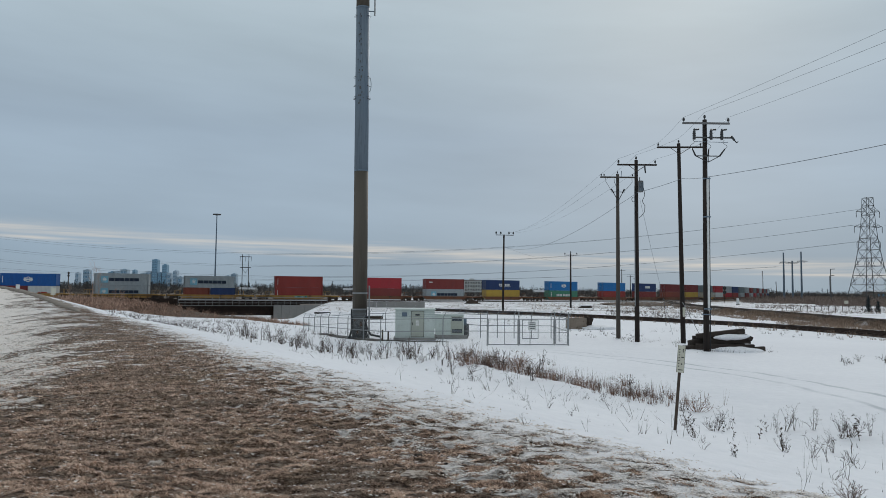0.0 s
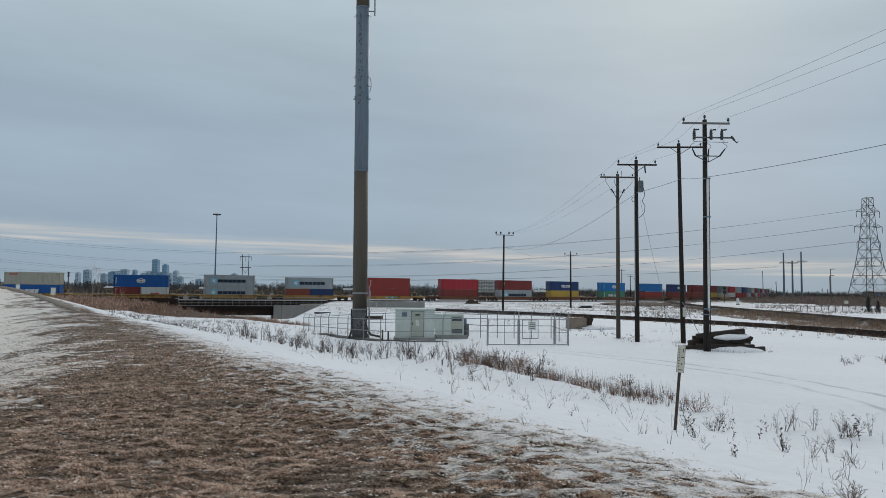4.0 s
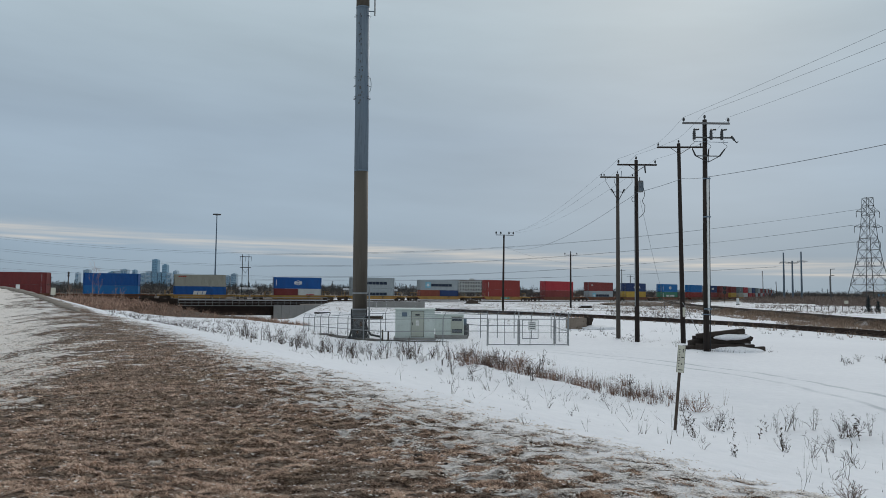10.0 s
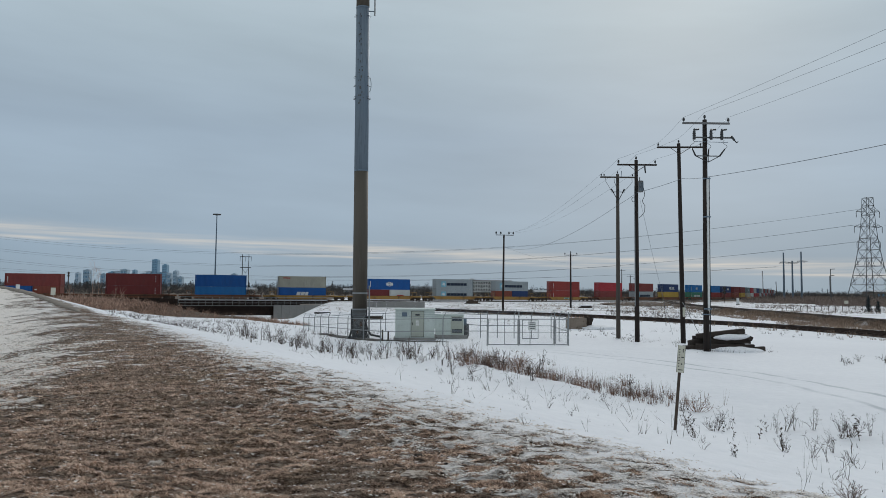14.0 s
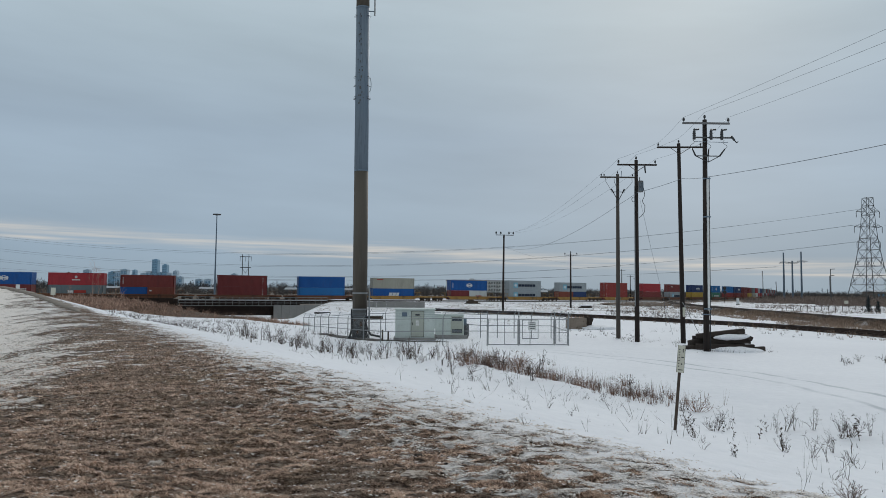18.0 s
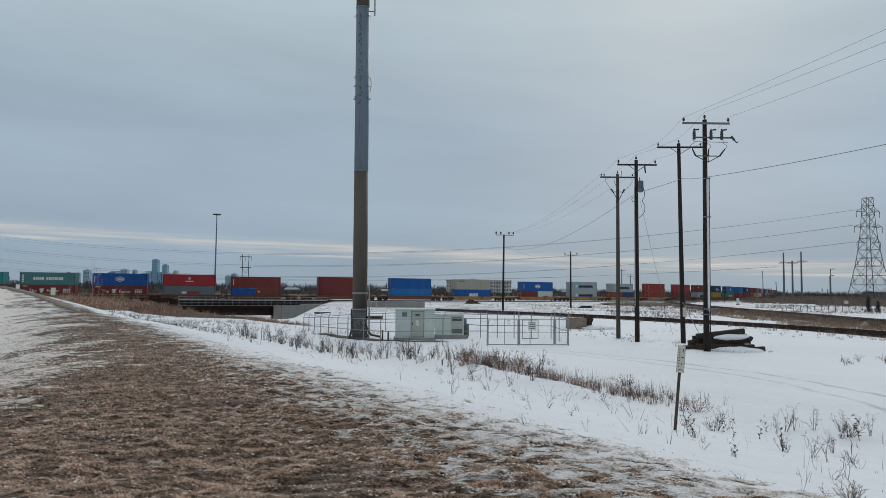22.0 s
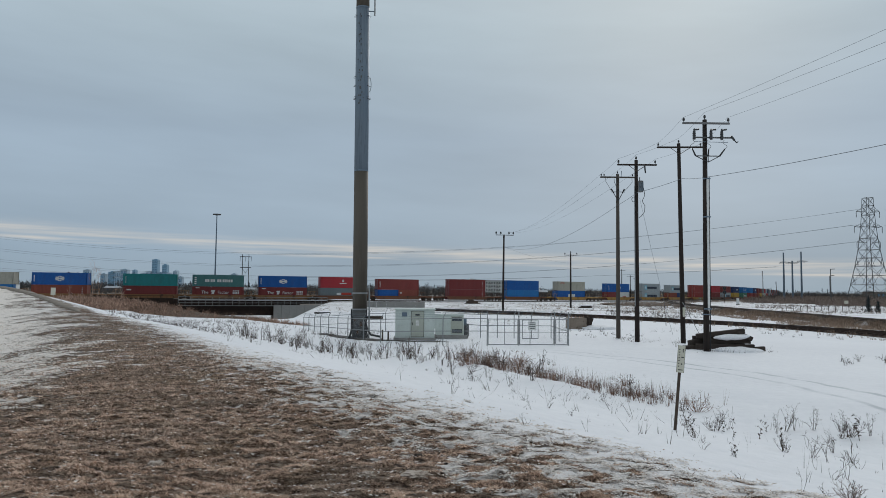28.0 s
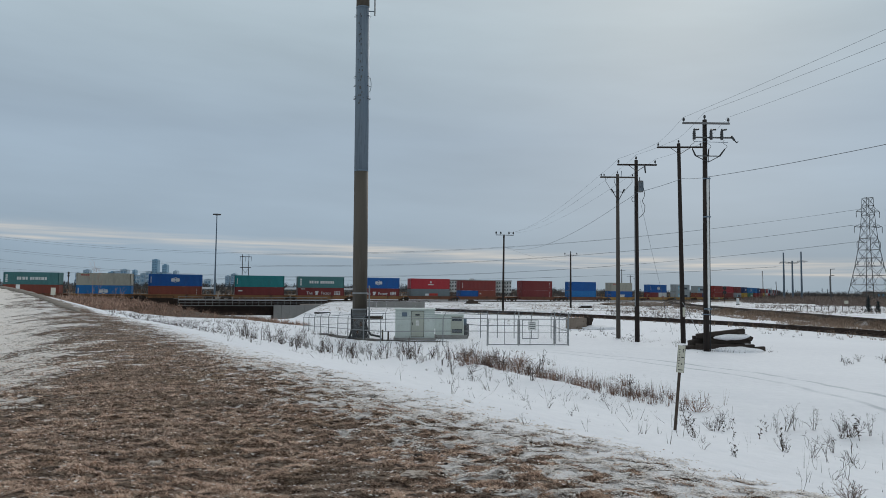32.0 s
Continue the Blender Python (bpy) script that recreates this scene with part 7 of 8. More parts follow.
def spikes(rng, n, centre, spread, height, width):
    """n slim upright twigs fanning out of a foot."""
    a = rng.random(n) * 2 * math.pi
    r = spread * np.sqrt(rng.random(n))
    foot = np.stack([centre[0] + 0.35 * r * np.cos(a), centre[1] + 0.35 * r * np.sin(a), np.full(n, centre[2])], 1)
    h = height * (0.45 + 0.55 * rng.random(n))
    tip = np.stack([centre[0] + r * np.cos(a), centre[1] + r * np.sin(a), centre[2] + h], 1)
    b = rng.random(n) * 2 * math.pi
    side = np.stack([np.cos(b), np.sin(b), np.zeros(n)], 1) * width
    return np.concatenate([foot - side, foot + side, tip], 1).reshape(-1, 3)


def stuff(name, chunks, mat, label, category):
    v = np.concatenate(chunks)
    me = bpy.data.meshes.new(name)
    n = len(v) // 3
    me.vertices.add(len(v))
    me.vertices.foreach_set("co", v.astype(np.float32).ravel())
    me.loops.add(len(v))
    me.loops.foreach_set("vertex_index", np.arange(len(v), dtype=np.int32))
    me.polygons.add(n)
    me.polygons.foreach_set("loop_start", np.arange(0, len(v), 3, dtype=np.int32))
    me.materials.append(mat)
    me.update(calc_edges=True)
    return tagged(new(name, me), label, category, kind="stuff")


def woods():
    rng = np.random.default_rng(11)
    con, dec = [], []
    for i in range(4300):
        x = rng.uniform(-900, 900)
        y = rng.uniform(520, 820) + 0.10 * abs(x)
        z = float(land(x, y))
        h = rng.uniform(4.2, 7.6) * (1.3 if rng.random() < 0.10 else 1.0) * (1.12 if x < 60 else 0.9)
        if rng.random() < (0.36 if x < 60 else 0.12):
            for q in np.linspace(0.12, 0.95, 9):
                con.append(tri_cloud(rng, 12, (x, y, z + h * q), ((1 - q) * h * 0.22, (1 - q) * h * 0.22, h * 0.06), h * 0.10, 0.1))
        else:
            dec.append(tri_cloud(rng, 90, (x, y, z + h * 0.52), (h * 0.42, h * 0.42, h * 0.42), h * 0.11, 0.8))
            dec.append(spikes(rng, 6, (x, y, z), h * 0.25, h * 0.9, 0.16))
    stuff("far_conifers", con, M["conifer"], "dark far-off conifers along the horizon", "trees")
    stuff("far_bare_trees", dec, M["scrub"], "bare leafless far-off trees along the horizon", "trees")
    # middle belt of bare trees behind the line
    mid = []
    for i in range(2300):
        x = rng.uniform(-330, 330)
        y = 330 + 0.30 * x + rng.uniform(0, 130) if x < 60 else 400 + rng.uniform(0, 110)
        if -140 < x < -50 and y < 285:
            continue
        h = rng.uniform(1.9, 3.4)
        mid.append(tri_cloud(rng, 60, (x, y, float(land(x, y)) + h * 0.46), (h * 0.75, h * 0.75, h * 0.46), h * 0.13, 1.0))
        mid.append(spikes(rng, 14, (x, y, float(land(x, y))), h * 0.5, h * 1.1, 0.05))
    stuff("scrub", mid, M["brush"], "leafless grey-brown scrub beyond the railway", "shrubs")
    # right-hand thicket past the branch line
    th = []
    for i in range(3600):
        f = rng.uniform(0.44, 0.90)
        y = (218 if f < 0.55 else 188) + 235 * rng.random() ** 1.2
        x = f * y
        if f < 0.54 and rng.random() < (0.54 - f) * 8:
            continue
        if x < np.interp(y, TY, TX) + 10 + 14 * rng.random():
            continue
        h = rng.uniform(1.5, 3.4) * (0.75 if y < 235 else 1.0)
        th.append(spikes(rng, 26, (x, y, -0.5), h * 0.55, h, 0.035))
        th.append(tri_cloud(rng, 22, (x, y, h * 0.45 - 0.4), (h * 0.6, h * 0.6, h * 0.42), h * 0.20, 1.1))
    for i in range(1150):
        y = rng.uniform(108, 190)
        x = rng.uniform(0.46, 0.72) * y
        if noise.noise(Vector((x * 0.07, y * 0.07, 2.0))) < -0.05 - 0.2 * (y > 150) or np.hypot(*(SPUR - np.array((x, y))).T).min() < 4.5:
            continue
        h = 0.25 + 0.8 * rng.random() ** 2
        th.append(spikes(rng, 12, (x, y, -0.1), h * 0.6, h, 0.022))
    stuff("bare_thicket", th, M["thicket"], "dense bare grey-brown thicket beyond the branch line", "shrubs")
    # shrubs at the lip of the cutting by the bridge
    lip = []
    for i in range(3200):
        x = rng.uniform(-78, -14)
        t = rng.random() ** 1.5
        y = 88 + 1.48 * max(0.0, -39 - x) - 1.4 * max(0.0, x + 26) + (t * 26 if x < -30 else t * 2.6)
        if x > -30 and rng.random() < 0.70:
            continue
        if x < -27 and noise.noise(Vector((x * 0.22, y * 0.2, 14.0))) < -0.12 + 0.06 * max(0.0, x + 37):
            continue
        h = 0.25 + 0.85 * rng.random() ** 2 * (0.6 if x > -27 else 1.0) + 0.15 * t
        lip.append(spikes(rng, 20, (x, y, float(land(x, y)) - 0.1), h * 0.6, h, 0.016))
    for i in range(330):
        s = rng.uniform(-140, -97)
        p = along(s, -rng.uniform(3.0, 9.0), 0)
        h = rng.uniform(0.6, 1.4)
        lip.append(spikes(rng, 22, (p.x, p.y, float(land(p.x, p.y)) - 0.1), h * 0.6, h, 0.025))
    for i in range(1700):
        f, d = rng.uniform(-0.575, -0.385), rng.uniform(92, 128)
        x, y = f * d, d
        zg = float(land(x, y))
        h = 2.0 - 15.0 * max(0.0, f + 0.5) - zg + rng.normal(-0.95, 0.45)
        if h < 0.4 or h > 6.0 or noise.noise(Vector((x * 0.16, y * 0.1, 21.0))) < -0.3:
            continue
        lip.append(spikes(rng, 13, (x, y, zg - 0.1), min(h, 1.6) * 0.55, h, 0.016))
        lip.append(tri_cloud(rng, 9, (x, y, zg + h * 0.72), (0.5, 0.5, h * 0.22), 0.36, 1.0))
    stuff("lip_shrubs", lip, M["twig"], "reddish-brown leafless shrubs at the lip of a cutting", "shrubs")
    # stubble along the railway and round the siding
    stb = []
    for i in range(2600):
        y = rng.uniform(95, 190)
        x = rng.uniform(-0.18, 0.55) * y
        if noise.noise(Vector((x * 0.08, y * 0.06, 3.0))) < 0.10:
            continue
        h = 0.08 + 0.5 * rng.random() ** 2
        stb.append(spikes(rng, 9, (x, y, zland(x, y) - 0.03), h * 1.2, h, 0.014))
    for i in range(520):
        x = rng.uniform(-72, -20)
        y = 88 + 1.48 * max(0.0, -39 - x) - 1.4 * max(0.0, x + 26) + 0.4 + (18 * rng.random() ** 2 if x < -30 else 1.5 * rng.random())
        if noise.noise(Vector((x * 0.25, y * 0.2, 12.0))) < -0.1:
            continue
        h = 0.3 + 0.8 * rng.random() ** 2
        stb.append(spikes(rng, 12, (x, y, float(land(x, y)) - 0.1), h * 0.7, h, 0.018))
    for path, w in ((NEAR, 2.4), (SPUR, 4.0)):
        for i in range(330 if path is NEAR else 1100):
            p = path[int(rng.integers(0, len(path)))]
            o = rng.choice([-1, 1]) * rng.uniform(w, w + 2.2)
            h = rng.uniform(0.25, 0.8)
            stb.append(spikes(rng, 8, (p[0] + o, p[1] + rng.uniform(-0.5, 0.5), zland(p[0] + o, p[1]) - 0.03), h * 0.6, h, 0.012))
    for i in range(3000):
        p = SPUR[int(rng.integers(50, 140))]
        o = -1.9 - 6.6 * rng.random() ** 1.9
        if noise.noise(Vector((p[0] * 0.2 + o, p[1] * 0.12, 6.0))) < -0.12 or np.hypot(*(NEAR - (p + np.array((o, 0.0)))).T).min() < 2.2:
            continue
        h = rng.uniform(0.25, 0.75)
        stb.append(spikes(rng, 9, (p[0] + o, p[1] + rng.uniform(-0.5, 0.5), zland(p[0] + o, p[1]) + max(0.0, 0.4 * (3.0 + o)) - 0.05), h * 0.6, h, 0.016))
    for i in range(700):
        a, r_ = rng.random() * 6.283, math.sqrt(rng.random()) * 1.05
        px_, py_ = 11 * r_ * math.cos(a), 19 * r_ * math.sin(a)
        ca, sa = math.cos(radians(-22)), math.sin(radians(-22))
        h = 0.2 + 0.6 * rng.random() ** 2
        stb.append(spikes(rng, 9, (52 + px_ * ca - py_ * sa, 176 + px_ * sa + py_ * ca, 0.62 * math.sqrt(max(0.0, 1 - r_ * r_)) - 0.18), h * 0.8, h, 0.02))
    for i in range(1500):
        y = rng.uniform(108, 172)
        x = rng.uniform(0.10, 0.34) * y
        if noise.noise(Vector((x * 0.10, y * 0.10, 13.0))) < 0.0:
            continue
        h = 0.10 + 0.45 * rng.random() ** 2
        stb.append(spikes(rng, 9, (x, y, zland(x, y) - 0.03), h * 1.3, h, 0.016))
    stuff("stubble", stb, M["straw"], "dry straw-coloured stubble poking through snow", "dry grass")
    # a dark conifer beside the thicket
    for x, y, h in ((79.6, 127.0, 3.1), (82.4, 128.5, 2.3), (89.0, 130.0, 2.5)):
        t = thing("spruce_tree", pose(x, y, -0.4), "small dark green spruce at the edge of a thicket", "tree")
        part("trunk", rod(B(), (0, 0, 0), (0, 0, h * 0.9), 0.12, 0.03, n=6), M["wood_dark"], t)
        ch = [tri_cloud(rng, 24, (0, 0, h * q), ((1.05 - q) * h * 0.30,) * 2 + (h * 0.05,), h * 0.14, -0.1) for q in np.linspace(0.08, 0.98, 16)]
        v = np.concatenate(ch)
        me = raw("crown", v, [(i, i + 1, i + 2) for i in range(0, len(v), 3)], M["conifer"])
        share("crown", me, t)


woods()


def grassy_bank():
    """Low brown bank where the branch meets the main line."""
    bm = B()
    bmesh.ops.create_uvsphere(bm, u_segments=40, v_segments=16, radius=1.0)
    for v in bm.verts:
        k = 1 + 0.18 * noise.noise(v.co * 2.5)
        v.co = Vector((v.co.x * 11 * k, v.co.y * 19 * k, v.co.z * 0.65 * k))
    ob = tagged(new("grassy_bank", mesh_of("grassy_bank", bm, M["brown_bank"])), "low bank of brown dead grass between two tracks", "bank", kind="structure")
    ob.matrix_basis = pose(52, 176, -0.1, 0, 0, -22)
    ob.data.polygons.foreach_set("use_smooth", [True] * len(ob.data.polygons))


grassy_bank()


def weed_mesh(seed, h, n, spread, heads, mat):
    """A dry forb: wiry stems from one root with side twigs and little seed heads."""
    rnd = random.Random(seed)
    bm = B()
    for i in range(n):
        a = rnd.uniform(0, 6.28)
        r = spread * math.sqrt(rnd.random())
        hh = h * rnd.uniform(0.5, 1.0)
        base = Vector((0.25 * r * math.cos(a), 0.25 * r * math.sin(a), -0.05))
        mid = Vector((0.5 * r * math.cos(a) + rnd.uniform(-0.03, 0.03), 0.5 * r * math.sin(a), hh * 0.55))
        bent = rnd.random() < 0.22
        tip = Vector((r * math.cos(a) + rnd.gauss(0, 0.6 if bent else 0.25) * spread, r * math.sin(a) + rnd.gauss(0, 0.6 if bent else 0.25) * spread, hh * (rnd.uniform(0.25, 0.6) if bent else 1.0)))
        rod(bm, base, mid, 0.0082, 0.0066, n=3, caps=False)
        rod(bm, mid, tip, 0.0066, 0.0040, n=3, caps=False)
        for k in range(rnd.randint(2, 5)):
            t = rnd.uniform(0.3, 1.0)
            p = mid.lerp(tip, t) if t > 0.5 else base.lerp(mid, 0.5 + t)
            q = p + Vector((rnd.uniform(-1, 1), rnd.uniform(-1, 1), rnd.uniform(0.3, 1.2))).normalized() * hh * rnd.uniform(0.10, 0.26)
            rod(bm, p, q, 0.0050, 0.0032, n=3, caps=False)
            if rnd.random() < heads:
                bmesh.ops.create_icosphere(bm, subdivisions=1, radius=rnd.uniform(0.006, 0.012), matrix=Matrix.Translation(q))
        if rnd.random() < heads:
            for k in range(5):
                bmesh.ops.create_icosphere(bm, subdivisions=1, radius=rnd.uniform(0.006, 0.011), matrix=Matrix.Translation(tip + Vector((rnd.uniform(-0.02, 0.02), rnd.uniform(-0.02, 0.02), -0.03 * k))))
    return mesh_of("dry_weed", bm, mat)


def fine_weed_mesh(seed, h, n, spread, twigs, mat):
    """A dry forb seen close: thin bowed stems, hair-fine twigs and small seed heads at their tips."""
    rnd = random.Random(seed)
    bm = B()
    for i in range(n):
        a = rnd.uniform(0, 6.28)
        r = spread * math.sqrt(rnd.random())
        hh = h * rnd.uniform(0.45, 1.0)
        out = Vector((math.cos(a), math.sin(a), 0))
        bow = Vector((rnd.gauss(0, 0.05), rnd.gauss(0, 0.05), 0))
        droop = rnd.uniform(0.5, 0.9) if rnd.random() < 0.2 else 0.0
        pts = []
        for k in range(6):
            t = k / 5
            pts.append(out * r * (0.2 + 0.8 * t ** 1.4) + bow * math.sin(t * 3.0) + out * droop * h * 0.35 * t ** 3 + Vector((0, 0, -0.04 + hh * (t - 0.45 * droop * t ** 4))))
        tube(bm, pts, [0.0050 - 0.0005 * k for k in range(6)], 3)
        for k in range(rnd.randint(twigs // 2, twigs)):
            t = rnd.uniform(0.35, 1.0) * 4.99
            p = pts[int(t)].lerp(pts[int(t) + 1], t % 1)
            d = Vector((rnd.uniform(-1, 1), rnd.uniform(-1, 1), rnd.uniform(0.2, 1.3))).normalized() * hh * rnd.uniform(0.08, 0.24)
            rod(bm, p, p + d, 0.0029, 0.0019, n=3, caps=False)
            if rnd.random() < 0.5:
                rod(bm, p + d * 0.5, p + d * 0.5 + Vector((rnd.uniform(-1, 1), rnd.uniform(-1, 1), rnd.uniform(0, 1))).normalized() * hh * 0.09, 0.0024, 0.0016, n=3, caps=False)
            if rnd.random() < 0.35:
                bmesh.ops.create_icosphere(bm, subdivisions=1, radius=rnd.uniform(0.006, 0.011), matrix=Matrix.Translation(p + d))
    return mesh_of("dry_weed", bm, mat)


def withered_mesh(seed, h, n):
    """One dry stem hung with crumpled dark leaves."""
    rnd = random.Random(seed)
    bm = B()
    pts = [Vector((rnd.uniform(-0.02, 0.02) * i, rnd.uniform(-0.02, 0.02) * i, -0.05 + (h + 0.05) * i / 5)) for i in range(6)]
    tube(bm, pts, [0.007 - 0.001 * i for i in range(6)], 4)
    for i in range(n):
        t = rnd.uniform(0.15, 1.0) * 4.99
        p = pts[int(t)].lerp(pts[int(t) + 1], t % 1)
        a = rnd.uniform(0, 6.28)
        L = rnd.uniform(0.035, 0.075)
        d = Vector((math.cos(a), math.sin(a), rnd.uniform(-0.9, 0.5))) * L
        w = Vector((-math.sin(a), math.cos(a), rnd.uniform(-0.4, 0.4))) * L * 0.28
        c = Vector((0, 0, rnd.uniform(-0.02, 0.02)))
        q = [bm.verts.new(v) for v in (p, p + d * 0.5 + w + c, p + d, p + d * 0.5 - w - c, p + d * 0.5 + Vector((0, 0, 0.02)))]
        for f in ((0, 1, 4), (1, 2, 4), (2, 3, 4), (3, 0, 4)):
            bm.faces.new([q[k] for k in f])
    return mesh_of("withered_plant", bm, M["stem"])


def weeds():
    kinds = [weed_mesh(1, 0.75, 7, 0.20, 0.4, M["stem"]), weed_mesh(2, 0.60, 11, 0.36, 0.12, M["stem"]), weed_mesh(3, 0.90, 5, 0.25, 0.8, M["stem"]), weed_mesh(4, 0.45, 7, 0.20, 0.6, M["stem"]),
             weed_mesh(5, 1.05, 4, 0.20, 0.3, M["stem"]), weed_mesh(6, 0.55, 22, 0.42, 0.05, M["stem_red"]), weed_mesh(7, 0.35, 5, 0.25, 0.3, M["stem"]), weed_mesh(8, 0.8, 3, 0.35, 0.7, M["stem"])]
    words = ["dry brown weed with seed heads standing in snow", "bushy dry brown weed standing in snow", "tall dry weed with dark seed heads in snow", "low dry weed poking out of snow", "thin tall dry stalks in snow",
             "dense tuft of dry reddish grass in snow", "short bent dry stalks in snow", "leaning dry weed stalk in snow"]
    slim = [fine_weed_mesh(41, 0.75, 9, 0.22, 8, M["stem"]), fine_weed_mesh(42, 0.58, 16, 0.34, 6, M["stem"]), fine_weed_mesh(43, 0.88, 7, 0.24, 10, M["stem"]), fine_weed_mesh(44, 0.42, 9, 0.20, 7, M["stem"]),
            fine_weed_mesh(45, 1.05, 5, 0.16, 4, M["stem"]), fine_weed_mesh(46, 0.52, 30, 0.36, 4, M["stem_red"]), fine_weed_mesh(47, 0.34, 5, 0.26, 3, M["stem"]), fine_weed_mesh(48, 0.8, 2, 0.22, 6, M["stem"])]
    rnd = random.Random(21)

    def put(x, y, k, s=1.0):
        t = tagged(new("dry_weed", slim[k] if y < 24 else kinds[k]), words[k], "weed", "dry weeds in the snow")
        t.matrix_basis = pose(x, y, zland(x, y), rnd.gauss(0, 9), rnd.gauss(0, 9), rnd.uniform(0, 360)) @ Matrix.Diagonal((s, s, s, 1))
    # the plants standing alone in the near snow
    by_post = ((6.42, 17.97, 2, 0.9), (7.48, 20.0, 5, 1.5), (7.1, 20.2, 1, 1.2), (6.68, 16.9, 1, 1.0), (6.9, 17.2, 0, 1.1), (7.27, 17.4, 4, 0.9), (5.06, 13.7, 3, 0.9), (5.4, 14.9, 0, 0.7), (8.31, 17.0, 4, 0.9), (8.6, 17.2, 0, 1.2), (6.81, 13.6, 3, 1.1), (6.9, 13.9, 2, 0.6), (8.84, 17.2, 4, 1.0))
    mid_field = ((9.32, 17.2, 2, 1.0), (8.57, 15.1, 0, 0.9), (8.2, 15.4, 7, 0.9), (9.75, 16.4, 1, 1.3), (9.5, 16.3, 3, 1.2), (10.29, 16.5, 2, 1.0), (6.95, 12.4, 7, 1.25), (5.6, 9.5, 7, 0.9), (3.4, 6.5, 7, 0.5), (3.83, 6.48, 5, 0.55), (3.93, 6.55, 3, 0.6), (3.7, 6.6, 6, 0.5), (2.9, 6.7, 6, 0.4), (9.9, 17.0, 1, 1.0), (7.0, 13.0, 2, 0.8), (4.29, 10.07, 3, 0.5), (4.02, 10.55, 6, 0.6), (2.47, 15.9, 6, 1.0))
    low_twigs = ((2.73, 14.2, 6, 0.9), (2.0, 9.4, 7, 0.55), (1.14, 9.3, 6, 0.6), (5.6, 9.6, 7, 0.8), (6.1, 11.2, 7, 0.7), (5.0, 8.8, 6, 0.7), (7.4, 12.2, 6, 0.9), (7.9, 13.2, 3, 0.9), (4.6, 12.1, 3, 0.45), (1.6, 12.2, 7, 0.7), (0.2, 13.1, 4, 0.75), (20.08, 32.9, 1, 0.8), (18.3, 31.0, 3, 1.1), (19.0, 31.6, 6, 1.3), (21.6, 33.4, 6, 1.4), (20.9, 32.2, 3, 0.9), (19.3, 32.9, 6, 1.2))
    for x, y, k, s in by_post + mid_field + low_twigs:
        put(x, y, k, s * 0.78)
    # withered leafy plants and lone stalks among them
    leafy = [withered_mesh(31, 0.46, 12), withered_mesh(32, 0.30, 9), withered_mesh(33, 0.62, 10)]
    for x, y, k, s in ((5.06, 13.8, 0, 0.9), (6.8, 13.7, 0, 1.1), (6.42, 17.9, 0, 1.0), (4.29, 10.0, 1, 0.7), (8.2, 17.3, 1, 1.0), (9.8, 16.1, 0, 1.1), (6.2, 14.6, 2, 0.8), (8.9, 14.9, 2, 1.1), (7.6, 16.4, 1, 1.0), (10.2, 16.9, 0, 1.0), (7.0, 17.0, 1, 1.1)):
        t = tagged(new("withered_plant", leafy[k]), "withered plant with dark curled leaves in snow", "weed", "dry weeds in the snow")
        t.matrix_basis = pose(x, y, zland(x, y), rnd.gauss(0, 5), rnd.gauss(0, 5), rnd.uniform(0, 360)) @ Matrix.Diagonal((s, s, s, 1))
    # the uneven row along the foot of the berm
    for i in range(230):
        u = rnd.uniform(15, 62)
        v = rnd.gauss(16.2 - 0.02 * u, 1.6)
        if 16 < u < 30 and rnd.random() < 0.2:
            v += rnd.uniform(0, 3)
        x, y = -0.545 * u + 0.838 * v, 0.838 * u + 0.545 * v
        if noise.noise(Vector((u * 0.25, v * 0.2, 0.5))) < -0.18 or (abs(x) < 12 and 40 < y < 52 and -7 < x):
            continue
        put(x, y, rnd.choice((0, 1, 7, 1, 3, 7, 6, 2, 4, 6)), 0.4 + 0.75 * rnd.random() ** 1.6)
    # thick reddish clumps before the gate, thinning towards the marker post
    for i in range(30):
        t = rnd.random()
        x = 1.6 + (6.6 - 1.6) * t + rnd.gauss(0, 0.55)
        y = 30.9 - 9.4 * t ** 1.1 + rnd.gauss(0, 0.7)
        put(x, y, rnd.choice((5, 5, 5, 1, 1, 0)), rnd.uniform(0.7, 1.4) * (1.1 - 0.4 * t))
    for i in range(105):
        t = rnd.random()
        put(-13.5 + 15.5 * t + rnd.gauss(0, 0.8), 43.5 - 11.5 * t + rnd.gauss(0, 1.5), rnd.choice((0, 1, 3, 4, 2)), rnd.uniform(0.6, 1.15))
    rng = np.random.default_rng(4)
    ch = []
    for i in range(400):
        t = rng.random()
        x = 0.6 + 6.6 * t + rng.normal(0, 0.5)
        y = 31.6 - 10.6 * t ** 1.1 + rng.normal(0, 0.6) + (rng.choice([0.0, 2.2]) if t < 0.45 else 0.0)
        h = rng.uniform(0.3, 0.95) * (1.05 - 0.35 * t)
        ch.append(spikes(rng, 7, (x, y, zland(x, y) - 0.03), h * 0.35, h, 0.0056))
    stuff("red_grass", ch, M["stem_red"], "thick dry reddish grass on a snow drift", "dry grass")
    ch = []
    for i in range(900):
        u = rng.uniform(44, 92)
        v = rng.uniform(5.5, 24)
        x, y = -0.545 * u + 0.838 * v, 0.838 * u + 0.545 * v
        if noise.noise(Vector((u * 0.2, v * 0.35, 8.5))) < 0.0:
            continue
        h = rng.uniform(0.2, 0.8)
        ch.append(spikes(rng, 5, (x, y, zland(x, y) - 0.02), h * 0.8, h, 0.009))
